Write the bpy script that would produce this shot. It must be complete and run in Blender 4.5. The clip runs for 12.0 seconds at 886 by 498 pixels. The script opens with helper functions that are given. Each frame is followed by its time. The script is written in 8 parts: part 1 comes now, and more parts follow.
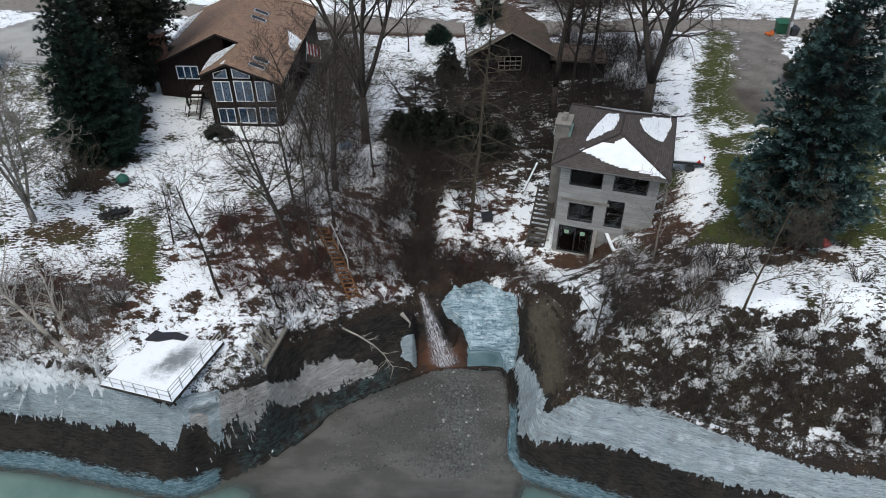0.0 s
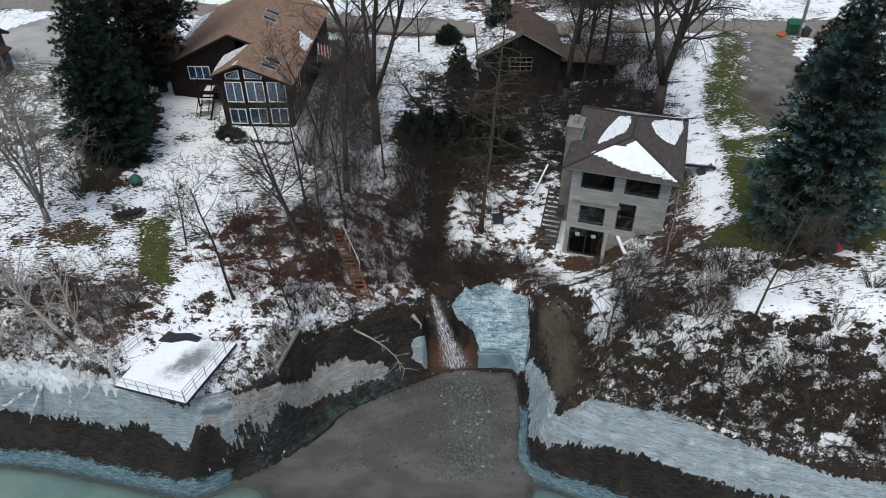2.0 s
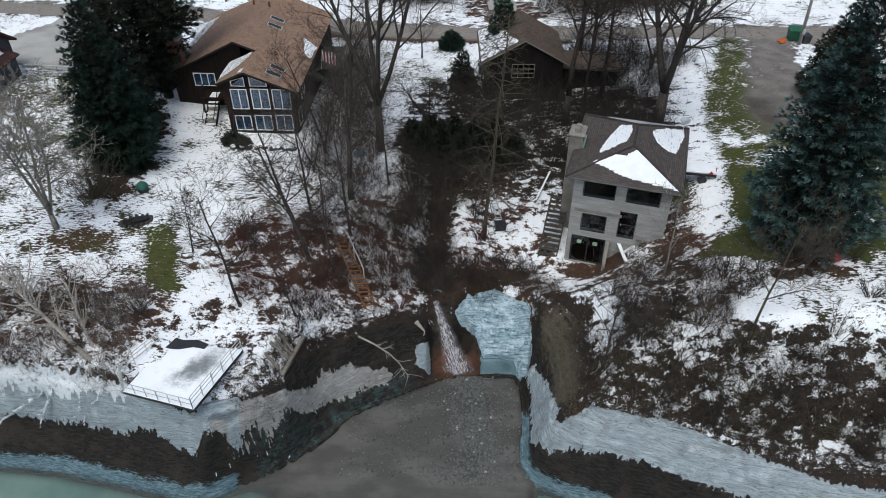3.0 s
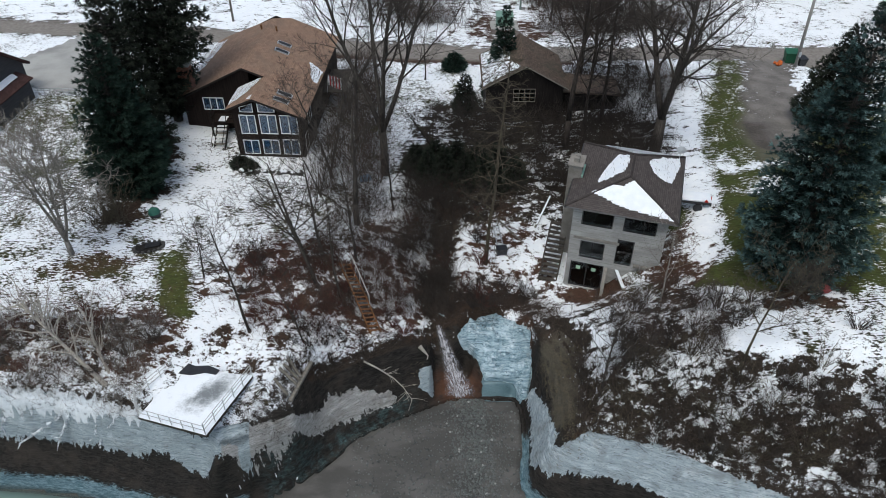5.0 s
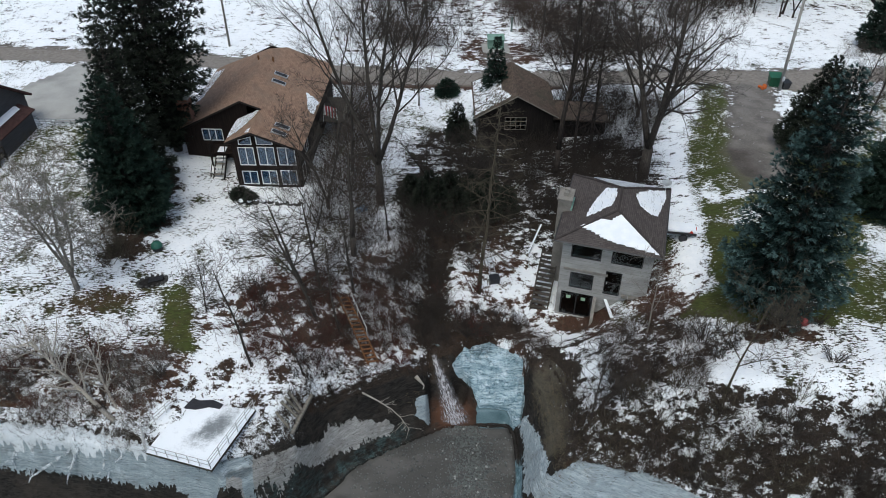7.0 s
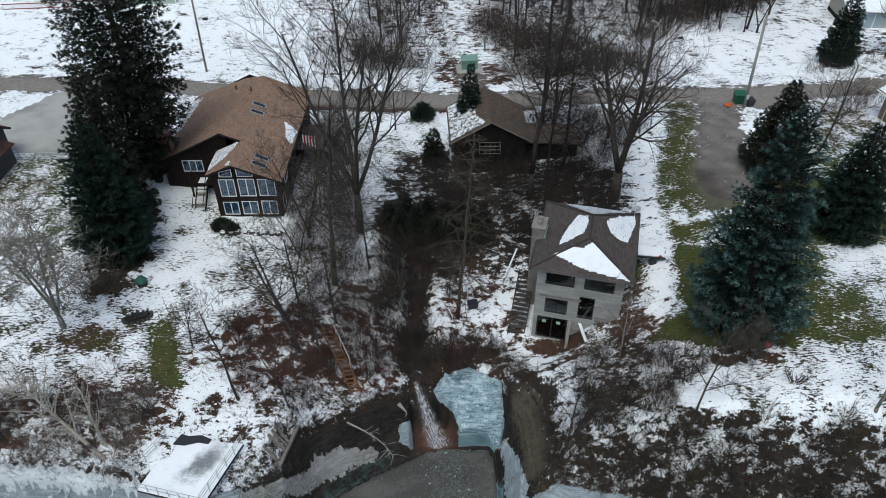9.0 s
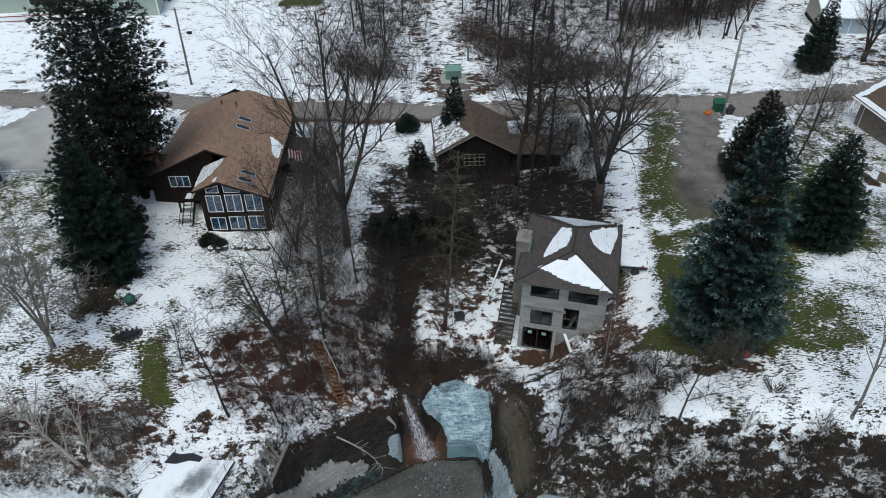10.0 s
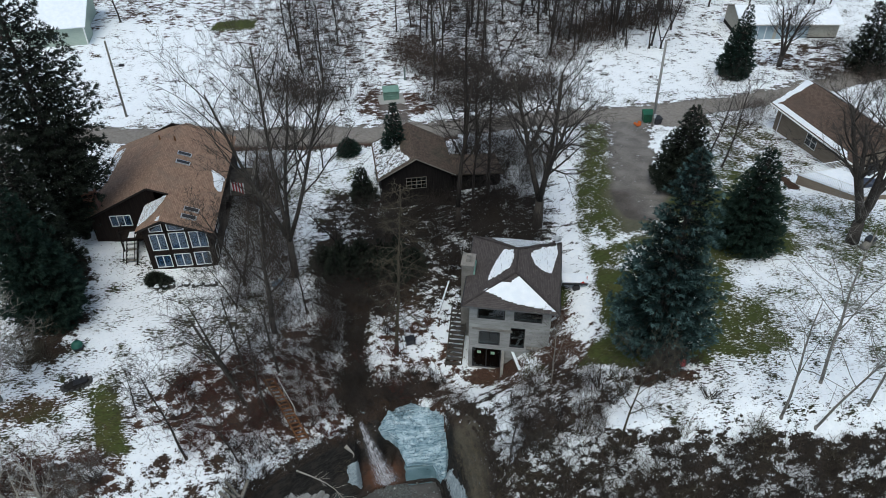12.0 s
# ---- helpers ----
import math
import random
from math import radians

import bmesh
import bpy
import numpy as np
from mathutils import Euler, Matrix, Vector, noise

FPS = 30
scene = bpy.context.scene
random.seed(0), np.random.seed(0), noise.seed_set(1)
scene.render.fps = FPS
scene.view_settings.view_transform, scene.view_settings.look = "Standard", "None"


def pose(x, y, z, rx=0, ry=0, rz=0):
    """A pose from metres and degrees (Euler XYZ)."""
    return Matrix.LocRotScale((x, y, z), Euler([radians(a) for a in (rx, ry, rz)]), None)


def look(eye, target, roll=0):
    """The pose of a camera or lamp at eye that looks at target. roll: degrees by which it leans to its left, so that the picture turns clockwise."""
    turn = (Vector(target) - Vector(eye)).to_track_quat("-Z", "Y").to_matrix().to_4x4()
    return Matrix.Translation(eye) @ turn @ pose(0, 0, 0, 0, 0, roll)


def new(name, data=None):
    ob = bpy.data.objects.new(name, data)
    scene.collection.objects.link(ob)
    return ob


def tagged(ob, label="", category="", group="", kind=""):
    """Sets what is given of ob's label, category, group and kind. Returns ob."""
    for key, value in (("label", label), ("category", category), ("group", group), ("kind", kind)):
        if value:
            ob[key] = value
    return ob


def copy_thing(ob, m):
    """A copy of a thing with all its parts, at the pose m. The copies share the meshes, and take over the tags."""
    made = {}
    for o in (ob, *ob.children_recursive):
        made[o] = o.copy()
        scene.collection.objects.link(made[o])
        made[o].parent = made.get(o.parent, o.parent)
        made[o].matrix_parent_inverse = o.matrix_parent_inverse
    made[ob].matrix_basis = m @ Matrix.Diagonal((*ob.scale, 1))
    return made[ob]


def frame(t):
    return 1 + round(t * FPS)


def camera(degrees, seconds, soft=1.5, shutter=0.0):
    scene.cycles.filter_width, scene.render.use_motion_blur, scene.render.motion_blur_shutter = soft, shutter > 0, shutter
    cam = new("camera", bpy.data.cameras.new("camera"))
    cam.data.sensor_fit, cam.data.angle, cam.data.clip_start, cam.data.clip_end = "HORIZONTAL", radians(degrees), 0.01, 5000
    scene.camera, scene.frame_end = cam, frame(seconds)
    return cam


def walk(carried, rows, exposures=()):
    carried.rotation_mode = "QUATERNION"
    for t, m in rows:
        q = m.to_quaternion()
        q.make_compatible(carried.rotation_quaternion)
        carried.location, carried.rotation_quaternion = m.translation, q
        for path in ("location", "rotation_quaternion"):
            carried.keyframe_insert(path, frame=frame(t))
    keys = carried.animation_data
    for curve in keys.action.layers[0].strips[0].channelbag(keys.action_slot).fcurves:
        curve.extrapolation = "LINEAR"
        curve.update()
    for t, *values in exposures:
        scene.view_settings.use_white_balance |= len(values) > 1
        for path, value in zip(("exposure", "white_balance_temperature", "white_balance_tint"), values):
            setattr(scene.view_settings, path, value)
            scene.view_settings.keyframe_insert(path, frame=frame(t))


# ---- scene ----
cam = camera(63.3, 12.0, soft=0.55)
METRES, EYE, TILT, LEAN, TURN = 13.2, 36.5, -38.5, 0.0, 0.0
ROWS = [
    (0.0, 0.0, 0.0, 0.0, 0.0, 0.0, -0.0),
    (0.5, -0.0058, 0.004, 0.0055, 0.12, -0.08, -0.07),
    (1.0, -0.0136, 0.0055, 0.0096, 0.25, -0.15, -0.13),
    (1.5, -0.0221, 0.0014, 0.0161, 0.35, -0.22, -0.19),
    (2.0, -0.028, -0.0094, 0.0265, 0.45, -0.26, -0.27),
    (2.5, -0.0331, -0.0277, 0.0437, 0.52, -0.31, -0.33),
    (3.0, -0.0368, -0.0523, 0.0684, 0.57, -0.33, -0.38),
    (5.0, -0.0429, -0.169, 0.2041, 0.71, -0.28, -0.52),
    (5.5, -0.0432, -0.2006, 0.2465, 0.74, -0.28, -0.5),
    (6.0, -0.042, -0.2335, 0.2906, 0.67, -0.26, -0.42),
    (6.5, -0.0415, -0.2671, 0.335, 0.54, -0.25, -0.26),
    (7.0, -0.0422, -0.3001, 0.3773, 0.27, -0.22, -0.04),
    (9.0, -0.0297, -0.4272, 0.5426, -1.3, -0.2, 1.32),
    (9.5, -0.0249, -0.4571, 0.5815, -1.8, -0.19, 1.72),
    (10.0, -0.0209, -0.4871, 0.6203, -2.3, -0.18, 2.16),
    (10.5, -0.0165, -0.5178, 0.6598, -2.82, -0.16, 2.6),
    (11.0, -0.0123, -0.5476, 0.6997, -3.33, -0.15, 3.04),
    (11.5, -0.0004, -0.576, 0.7363, -4.33, -0.17, 3.89),
    (12.0, -0.009, -0.6004, 0.7693, -6.48, -0.31, 5.38),
]
walk(cam, [(t, pose(0, 0, EYE, TILT, LEAN, TURN) @ pose(METRES * x, METRES * y, METRES * z, 90 + pitch, roll, yaw)) for t, x, y, z, yaw, pitch, roll in ROWS],
     exposures=[(0.0, 0.5, 6500.0, 4.0), (6.0, 0.42, 6420.0, 3.0), (12.0, 0.29, 6240.0, 0.0)])

# ---- overcast winter sky ----
world = bpy.data.worlds.new("winter_sky")
scene.world = world
world.use_nodes = True
wn, wl = world.node_tree.nodes, world.node_tree.links
sky = wn.new("ShaderNodeTexSky")
sky.sky_type = "NISHITA"
sky.sun_disc = False
sky.sun_elevation, sky.sun_rotation = radians(66), radians(200)
sky.air_density, sky.dust_density = 1.0, 3.0
grey = wn.new("ShaderNodeHueSaturation")
grey.inputs["Saturation"].default_value = 0.85
wl.new(sky.outputs["Color"], grey.inputs["Color"])
wl.new(grey.outputs["Color"], wn["Background"].inputs["Color"])
wn["Background"].inputs["Strength"].default_value = 0.12

sun_data = bpy.data.lights.new("sun", "SUN")
sun_data.energy, sun_data.angle, sun_data.color = 0.8, radians(30), (1.0, 0.99, 0.97)
sun = new("sun", sun_data)
sun.matrix_world = look((-9, -25, 60), (0, 0, 0))


# ---- materials ----
class Nodes:
    """A small wrapper round one material's node tree."""

    def __init__(self, name, rough=0.8, metal=0.0):
        self.mat = bpy.data.materials.new(name)
        self.mat.use_nodes = True
        self.n, self.l = self.mat.node_tree.nodes, self.mat.node_tree.links
        self.bsdf = self.n["Principled BSDF"]
        self.bsdf.inputs["Roughness"].default_value = rough
        self.bsdf.inputs["Metallic"].default_value = metal
        if rough >= 0.7:
            self.bsdf.inputs["Specular IOR Level"].default_value = 0.12
        self.obj = self.n.new("ShaderNodeTexCoord").outputs["Object"]
        self.geo = self.n.new("ShaderNodeNewGeometry")

    def put(self, value, socket):
        if isinstance(value, (int, float)):
            socket.default_value = value
        elif isinstance(value, tuple):
            socket.default_value = (*value, 1.0) if len(value) == 3 and socket.type == "RGBA" else value
        else:
            self.l.new(value, socket)

    def noise(self, scale, detail=4.0, rough=0.55, vec=None, stretch=None, kind="ShaderNodeTexNoise"):
        t = self.n.new(kind)
        t.inputs["Scale"].default_value = scale
        t.inputs["Detail"].default_value = detail
        t.inputs["Roughness"].default_value = rough
        v = vec or self.obj
        if stretch:
            m = self.n.new("ShaderNodeMapping")
            m.inputs["Scale"].default_value = stretch
            self.l.new(v, m.inputs["Vector"])
            v = m.outputs["Vector"]
        self.l.new(v, t.inputs["Vector"])
        return t.outputs[0]

    def voronoi(self, scale, vec=None, feature="F1"):
        t = self.n.new("ShaderNodeTexVoronoi")
        t.feature = feature
        t.inputs["Scale"].default_value = scale
        self.l.new(vec or self.obj, t.inputs["Vector"])
        return t.outputs[0]

    def wave(self, scale, axis="Z", distort=0.0):
        t = self.n.new("ShaderNodeTexWave")
        t.bands_direction = axis
        t.inputs["Scale"].default_value = scale
        t.inputs["Distortion"].default_value = distort
        self.l.new(self.obj, t.inputs["Vector"])
        return t.outputs[1]

    def ramp(self, x, lo, hi, a=0.0, b=1.0):
        m = self.n.new("ShaderNodeMapRange")
        m.interpolation_type = "SMOOTHSTEP"
        for s, v in zip(("Value", "From Min", "From Max", "To Min", "To Max"), (x, lo, hi, a, b)):
            self.put(v, m.inputs[s])
        return m.outputs[0]

    def math(self, op, a, b=0.0, clamp=False):
        m = self.n.new("ShaderNodeMath")
        m.operation, m.use_clamp = op, clamp
        self.put(a, m.inputs[0])
        self.put(b, m.inputs[1])
        return m.outputs[0]

    def mix(self, f, a, b):
        m = self.n.new("ShaderNodeMix")
        m.data_type = "RGBA"
        self.put(f, m.inputs["Factor"])
        self.put(a, m.inputs[6])
        self.put(b, m.inputs[7])
        return m.outputs[2]

    def attr(self, name):
        a = self.n.new("ShaderNodeAttribute")
        a.attribute_name = name
        s = self.n.new("ShaderNodeSeparateColor")
        self.l.new(a.outputs["Color"], s.inputs["Color"])
        return s.outputs

    def island(self):
        return self.geo.outputs["Random Per Island"]

    def chance(self):
        return self.n.new("ShaderNodeObjectInfo").outputs["Random"]

    def colour(self, c):
        self.put(c, self.bsdf.inputs["Base Color"])
        return self

    def rough(self, r):
        self.put(r, self.bsdf.inputs["Roughness"])
        return self

    def bump(self, h, strength=0.4, distance=0.02):
        b = self.n.new("ShaderNodeBump")
        b.inputs["Strength"].default_value, b.inputs["Distance"].default_value = strength, distance
        self.l.new(h, b.inputs["Height"])
        self.l.new(b.outputs["Normal"], self.bsdf.inputs["Normal"])
        return self


def two_tone(name, a, b, scale=3.0, fine=40.0, rough=0.8, bump=0.3, dist=0.01, metal=0.0, stretch=None, dirt=None):
    """Two colours mixed by grain at two scales, with fine relief."""
    m = Nodes(name, rough, metal)
    big, small = m.noise(scale, 3, stretch=stretch), m.noise(fine, 4, stretch=stretch)
    f = m.math("ADD", m.math("MULTIPLY", big, 0.6), m.math("MULTIPLY", small, 0.5))
    c = m.mix(m.ramp(f, 0.35, 0.75), a, b)
    if dirt:
        c = m.mix(m.ramp(m.noise(scale * 0.4, 5), 0.52, 0.72), c, dirt)
    m.colour(c).rough(m.ramp(small, 0.2, 0.8, rough - 0.08, min(1.0, rough + 0.08)))
    m.bump(small, bump, dist)
    return m.mat


def shingles(name, a, b, moss, across=0.3, course=0.145):
    """Asphalt shingles: staggered tabs in courses up the slope."""
    m = Nodes(name, 0.92)
    t = m.n.new("ShaderNodeTexBrick")
    t.inputs["Scale"].default_value = 1.0
    t.inputs["Brick Width"].default_value, t.inputs["Row Height"].default_value = across, course
    t.inputs["Mortar Size"].default_value = 0.012
    t.inputs["Color1"].default_value, t.inputs["Color2"].default_value = (*a, 1), (*b, 1)
    t.inputs["Mortar"].default_value = (a[0] * 0.75, a[1] * 0.75, a[2] * 0.75, 1)
    m.l.new(m.n.new("ShaderNodeTexCoord").outputs["UV"], t.inputs["Vector"])
    c = m.mix(m.ramp(m.noise(0.6, 5), 0.4, 0.75, 0.0, 0.55), t.outputs["Color"], moss)
    c = m.mix(m.ramp(m.noise(2.5, 3, stretch=(1, 1, 0.2)), 0.45, 0.7, 0.0, 0.3), c, b)
    m.colour(c)
    m.bump(t.outputs["Fac"], -0.5, 0.008)
    return m.mat


def snow_mat(name, tint=(0.80, 0.83, 0.88)):
    m = Nodes(name, 0.75)
    m.bsdf.inputs["Subsurface Weight"].default_value = 0.0
    c = m.mix(m.ramp(m.noise(1.5, 4), 0.3, 0.7), tint, (0.87, 0.89, 0.92))
    m.colour(c).bump(m.noise(9, 5), 0.35, 0.03)
    return m.mat


def ground_mat():
    """Snow over dead leaves, lawn, gravel and asphalt, by what lies where."""
    m = Nodes("winter_ground", 0.9)
    k = m.attr("cover")   # snow, grass, leaves
    w = m.attr("way")     # gravel, asphalt, wet
    n1, n2, n3 = m.noise(0.5, 4), m.noise(2.6, 7, 0.72), m.noise(9.0, 6, 0.74)
    n4 = m.noise(5.5, 5, 0.66, stretch=(0.55, 1.6, 1.0))
    soil = m.mix(m.ramp(n3, 0.35, 0.65), (0.014, 0.011, 0.009), (0.044, 0.034, 0.026))
    soil = m.mix(m.ramp(n2, 0.52, 0.7, 0, 0.6), soil, (0.048, 0.038, 0.030))
    leaf = m.mix(m.ramp(n3, 0.38, 0.62), (0.026, 0.016, 0.012), (0.100, 0.053, 0.037))
    leaf = m.mix(m.ramp(n2, 0.5, 0.68, 0, 0.6), leaf, (0.10, 0.078, 0.054))
    grass = m.mix(m.ramp(n2, 0.3, 0.7), (0.036, 0.044, 0.014), (0.088, 0.090, 0.030))
    grass = m.mix(m.ramp(n3, 0.45, 0.7, 0, 0.6), grass, (0.090, 0.075, 0.038))
    grass = m.mix(m.ramp(n1, 0.42, 0.62, 0, 0.5), grass, (0.060, 0.082, 0.022))
    grass = m.mix(m.ramp(n4, 0.50, 0.60, 0, 0.6), grass, (0.034, 0.034, 0.014))
    c = m.mix(m.ramp(m.math("ADD", k[2], m.math("MULTIPLY", n2, 0.5)), 0.45, 0.95), soil, leaf)
    c = m.mix(m.ramp(m.math("ADD", k[1], m.math("MULTIPLY", n1, 0.5)), 0.45, 0.9), c, grass)
    gravel = m.mix(m.ramp(m.math("ADD", m.math("MULTIPLY", n3, 0.5), m.math("MULTIPLY", n1, 0.5)), 0.35, 0.65), (0.11, 0.10, 0.092), (0.235, 0.215, 0.20))
    sand = m.mix(m.ramp(m.noise(0.45, 5, 0.6, stretch=(0.6, 1.4, 1.0)), 0.40, 0.62), (0.070, 0.067, 0.063), (0.112, 0.107, 0.101))
    sand = m.mix(m.ramp(n3, 0.58, 0.70, 0, 0.5), sand, (0.16, 0.15, 0.14))
    gravel = m.mix(w[2], gravel, sand)
    c = m.mix(w[0], c, gravel)
    tar = m.mix(m.ramp(n2, 0.3, 0.75), (0.17, 0.152, 0.136), (0.29, 0.262, 0.236))
    c = m.mix(w[1], c, tar)
    # snow lies where its share exceeds a threshold of clumpy noise
    lawn = m.ramp(k[1], 0.12, 0.34)   # turf breaks the snow finely, leaves and soil in clumps
    n5 = m.noise(1.35, 7, 0.66, stretch=(0.8, 1.3, 1.0))
    own = m.math("ADD", m.math("MULTIPLY", n2, 0.22), m.math("ADD", m.math("MULTIPLY", n4, m.ramp(lawn, 0.0, 1.0, 0.04, 0.38)), m.math("MULTIPLY", n5, m.ramp(lawn, 0.0, 1.0, 0.36, 0.02))))
    drift = m.math("ADD", m.math("MULTIPLY", m.math("SUBTRACT", n1, 0.5), 0.24), 0.10)
    clump = m.math("ADD", own, m.math("ADD", m.math("MULTIPLY", n3, 0.22), drift))
    hold = m.math("ADD", m.ramp(k[0], 0.05, 0.35, 0.425, 0.466), m.math("MULTIPLY", k[0], 0.108))
    snow = m.ramp(m.math("SUBTRACT", hold, clump), -0.008, 0.012)
    snow = m.math("MULTIPLY", snow, m.ramp(k[0], 0.05, 0.15))
    white = m.mix(m.ramp(n2, 0.3, 0.7), (0.84, 0.865, 0.90), (0.935, 0.95, 0.965))
    m.colour(m.mix(snow, c, white))
    m.rough(m.ramp(w[2], 0.0, 1.0, 0.9, 0.5))
    h = m.math("ADD", m.math("MULTIPLY", snow, 0.8), m.math("MULTIPLY", n3, 0.7))
    m.bump(h, 0.7, 0.06)
    return m.mat


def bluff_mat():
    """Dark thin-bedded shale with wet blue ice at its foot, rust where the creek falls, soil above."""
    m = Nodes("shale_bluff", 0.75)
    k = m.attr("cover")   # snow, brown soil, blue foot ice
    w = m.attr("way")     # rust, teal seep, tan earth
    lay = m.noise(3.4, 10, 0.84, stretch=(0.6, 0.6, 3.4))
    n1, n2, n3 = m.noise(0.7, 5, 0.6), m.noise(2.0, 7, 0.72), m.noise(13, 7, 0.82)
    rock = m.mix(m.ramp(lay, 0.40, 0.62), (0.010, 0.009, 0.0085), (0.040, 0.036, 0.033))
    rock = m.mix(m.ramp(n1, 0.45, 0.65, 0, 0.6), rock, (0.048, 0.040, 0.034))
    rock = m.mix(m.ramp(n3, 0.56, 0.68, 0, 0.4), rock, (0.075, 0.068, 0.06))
    soil = m.mix(m.ramp(n3, 0.40, 0.62), (0.012, 0.010, 0.009), (0.058, 0.045, 0.036))
    soil = m.mix(m.ramp(n1, 0.52, 0.66, 0, 0.5), soil, (0.062, 0.036, 0.022))
    c = m.mix(m.ramp(m.math("ADD", k[1], m.math("MULTIPLY", n2, 0.5)), 0.55, 0.9), rock, soil)
    earth = m.mix(m.ramp(n3, 0.36, 0.64), (0.060, 0.053, 0.038), (0.150, 0.134, 0.102))
    earth = m.mix(m.ramp(m.noise(17, 5, 0.8), 0.54, 0.62, 0, 0.7), earth, (0.19, 0.165, 0.13))
    earth = m.mix(m.ramp(n2, 0.50, 0.66, 0, 0.7), earth, (0.045, 0.036, 0.026))
    rub = m.math("ADD", m.math("MULTIPLY", m.math("SUBTRACT", n3, 0.5), 1.8), m.math("MULTIPLY", m.math("SUBTRACT", n2, 0.5), 2.4))
    c = m.mix(m.ramp(m.math("ADD", w[2], rub), 0.42, 1.05, 0.0, 0.75), c, earth)
    c = m.mix(m.math("MULTIPLY", w[0], m.ramp(n2, 0.30, 0.55)), c, (0.090, 0.043, 0.026))
    teal = m.mix(m.ramp(lay, 0.42, 0.60), (0.030, 0.050, 0.052), (0.095, 0.150, 0.150))
    c = m.mix(m.math("MULTIPLY", w[1], m.ramp(n2, 0.42, 0.66, 0, 0.8)), c, teal)
    ice = m.mix(m.ramp(lay, 0.40, 0.62), (0.045, 0.095, 0.118), (0.21, 0.30, 0.34))
    wet = m.ramp(m.math("ADD", k[2], m.math("MULTIPLY", m.math("SUBTRACT", m.math("ADD", m.math("MULTIPLY", n2, 0.5), m.math("MULTIPLY", lay, 0.5)), 0.5), 3.0)), 0.30, 0.75)
    c = m.mix(wet, c, ice)
    clump = m.math("ADD", m.math("MULTIPLY", n2, 0.56), m.math("MULTIPLY", n3, 0.50))
    snow = m.ramp(m.math("SUBTRACT", m.math("ADD", 0.435, m.math("MULTIPLY", k[0], 0.185)), clump), -0.008, 0.012)
    snow = m.math("MULTIPLY", snow, m.ramp(k[0], 0.0, 0.05))
    m.colour(m.mix(snow, c, (0.86, 0.89, 0.93)))
    m.rough(m.ramp(wet, 0.0, 1.0, 0.85, 0.4))
    m.bump(m.math("ADD", lay, m.math("MULTIPLY", n3, 0.5)), 0.9, 0.08)
    return m.mat


def ice_mat(name, a, b, streak, dirt, frost=(0.62, 0.66, 0.70), scale=2.4, foul=0.6, drip=False):
    """Rough frozen spray: thin beds and streaks, dirty in places and frosted white in others."""
    m = Nodes(name, 0.5)
    m.bsdf.inputs["Specular IOR Level"].default_value = 0.3
    big = m.noise(scale * 0.30, 6, 0.6, stretch=streak)
    s = m.noise(scale, 8, 0.72, stretch=streak)
    f = m.noise(26, 4, 0.75)
    cloud = m.noise(0.9, 5, 0.6)
    tone = m.math("ADD", m.math("ADD", m.math("MULTIPLY", s, 0.45), m.math("MULTIPLY", f, 0.30)), m.math("MULTIPLY", big, 0.25))
    c = m.mix(m.ramp(tone, 0.40, 0.60), a, b)
    c = m.mix(m.ramp(m.math("ADD", m.math("MULTIPLY", cloud, 0.6), m.math("MULTIPLY", f, 0.4)), 0.50, 0.62, 0, foul), c, dirt)
    c = m.mix(m.ramp(m.math("ADD", m.math("MULTIPLY", tone, 0.6), m.math("MULTIPLY", m.noise(1.4, 4, 0.6), 0.4)), 0.50, 0.62, 0, 0.6), c, frost)
    # thin dark gaps between the frozen layers
    gap = m.math("MULTIPLY", m.ramp(s, 0.44, 0.40), m.ramp(f, 0.60, 0.48))
    c = m.mix(m.math("MULTIPLY", gap, 0.8), c, (dirt[0] * 0.3, dirt[1] * 0.3, dirt[2] * 0.3))
    m.colour(c).rough(m.ramp(f, 0.3, 0.7, 0.4, 0.7))
    m.bump(m.math("ADD", m.math("ADD", s, big), m.math("MULTIPLY", f, 0.5)), 0.9, 0.08)
    if drip:   # the coat ends in short hanging drips
        edge = m.n.new("ShaderNodeAttribute")
        edge.attribute_name = "edge"
        fringe = m.math("ADD", m.math("MULTIPLY", m.math("SUBTRACT", m.noise(5.0, 4, 0.65, stretch=(1, 1, 0.22)), 0.5), 0.55), m.math("MULTIPLY", m.math("SUBTRACT", m.noise(2.2, 6, 0.75), 0.5), 0.35))
        m.put(m.ramp(m.math("ADD", edge.outputs["Fac"], fringe), -0.015, 0.015), m.bsdf.inputs["Alpha"])
    return m.mat


def needle_mat(name, dark, light, tip):
    """Young needles pale at the bough ends; the crown's inner shade is painted dark."""
    m = Nodes(name, 0.7)
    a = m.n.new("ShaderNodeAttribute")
    a.attribute_name = "growth_shade"
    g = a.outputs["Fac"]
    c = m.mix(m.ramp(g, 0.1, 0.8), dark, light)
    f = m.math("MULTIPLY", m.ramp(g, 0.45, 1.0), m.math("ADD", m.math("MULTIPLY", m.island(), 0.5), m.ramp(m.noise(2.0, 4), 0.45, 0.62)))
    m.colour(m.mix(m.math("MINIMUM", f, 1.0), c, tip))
    return m.mat


def bark_mat(name, a, b, stretch=(5, 5, 0.7)):
    m = Nodes(name, 0.92)
    s = m.noise(3.0, 5, 0.65, stretch=stretch)
    c = m.mix(m.ramp(s, 0.35, 0.7), a, b)
    c = m.mix(m.ramp(m.noise(0.8, 3), 0.45, 0.7, 0, 0.5), c, (a[0] * 1.3, a[1] * 1.35, a[2] * 1.2))
    m.colour(c).bump(s, 0.6, 0.03)
    return m.mat


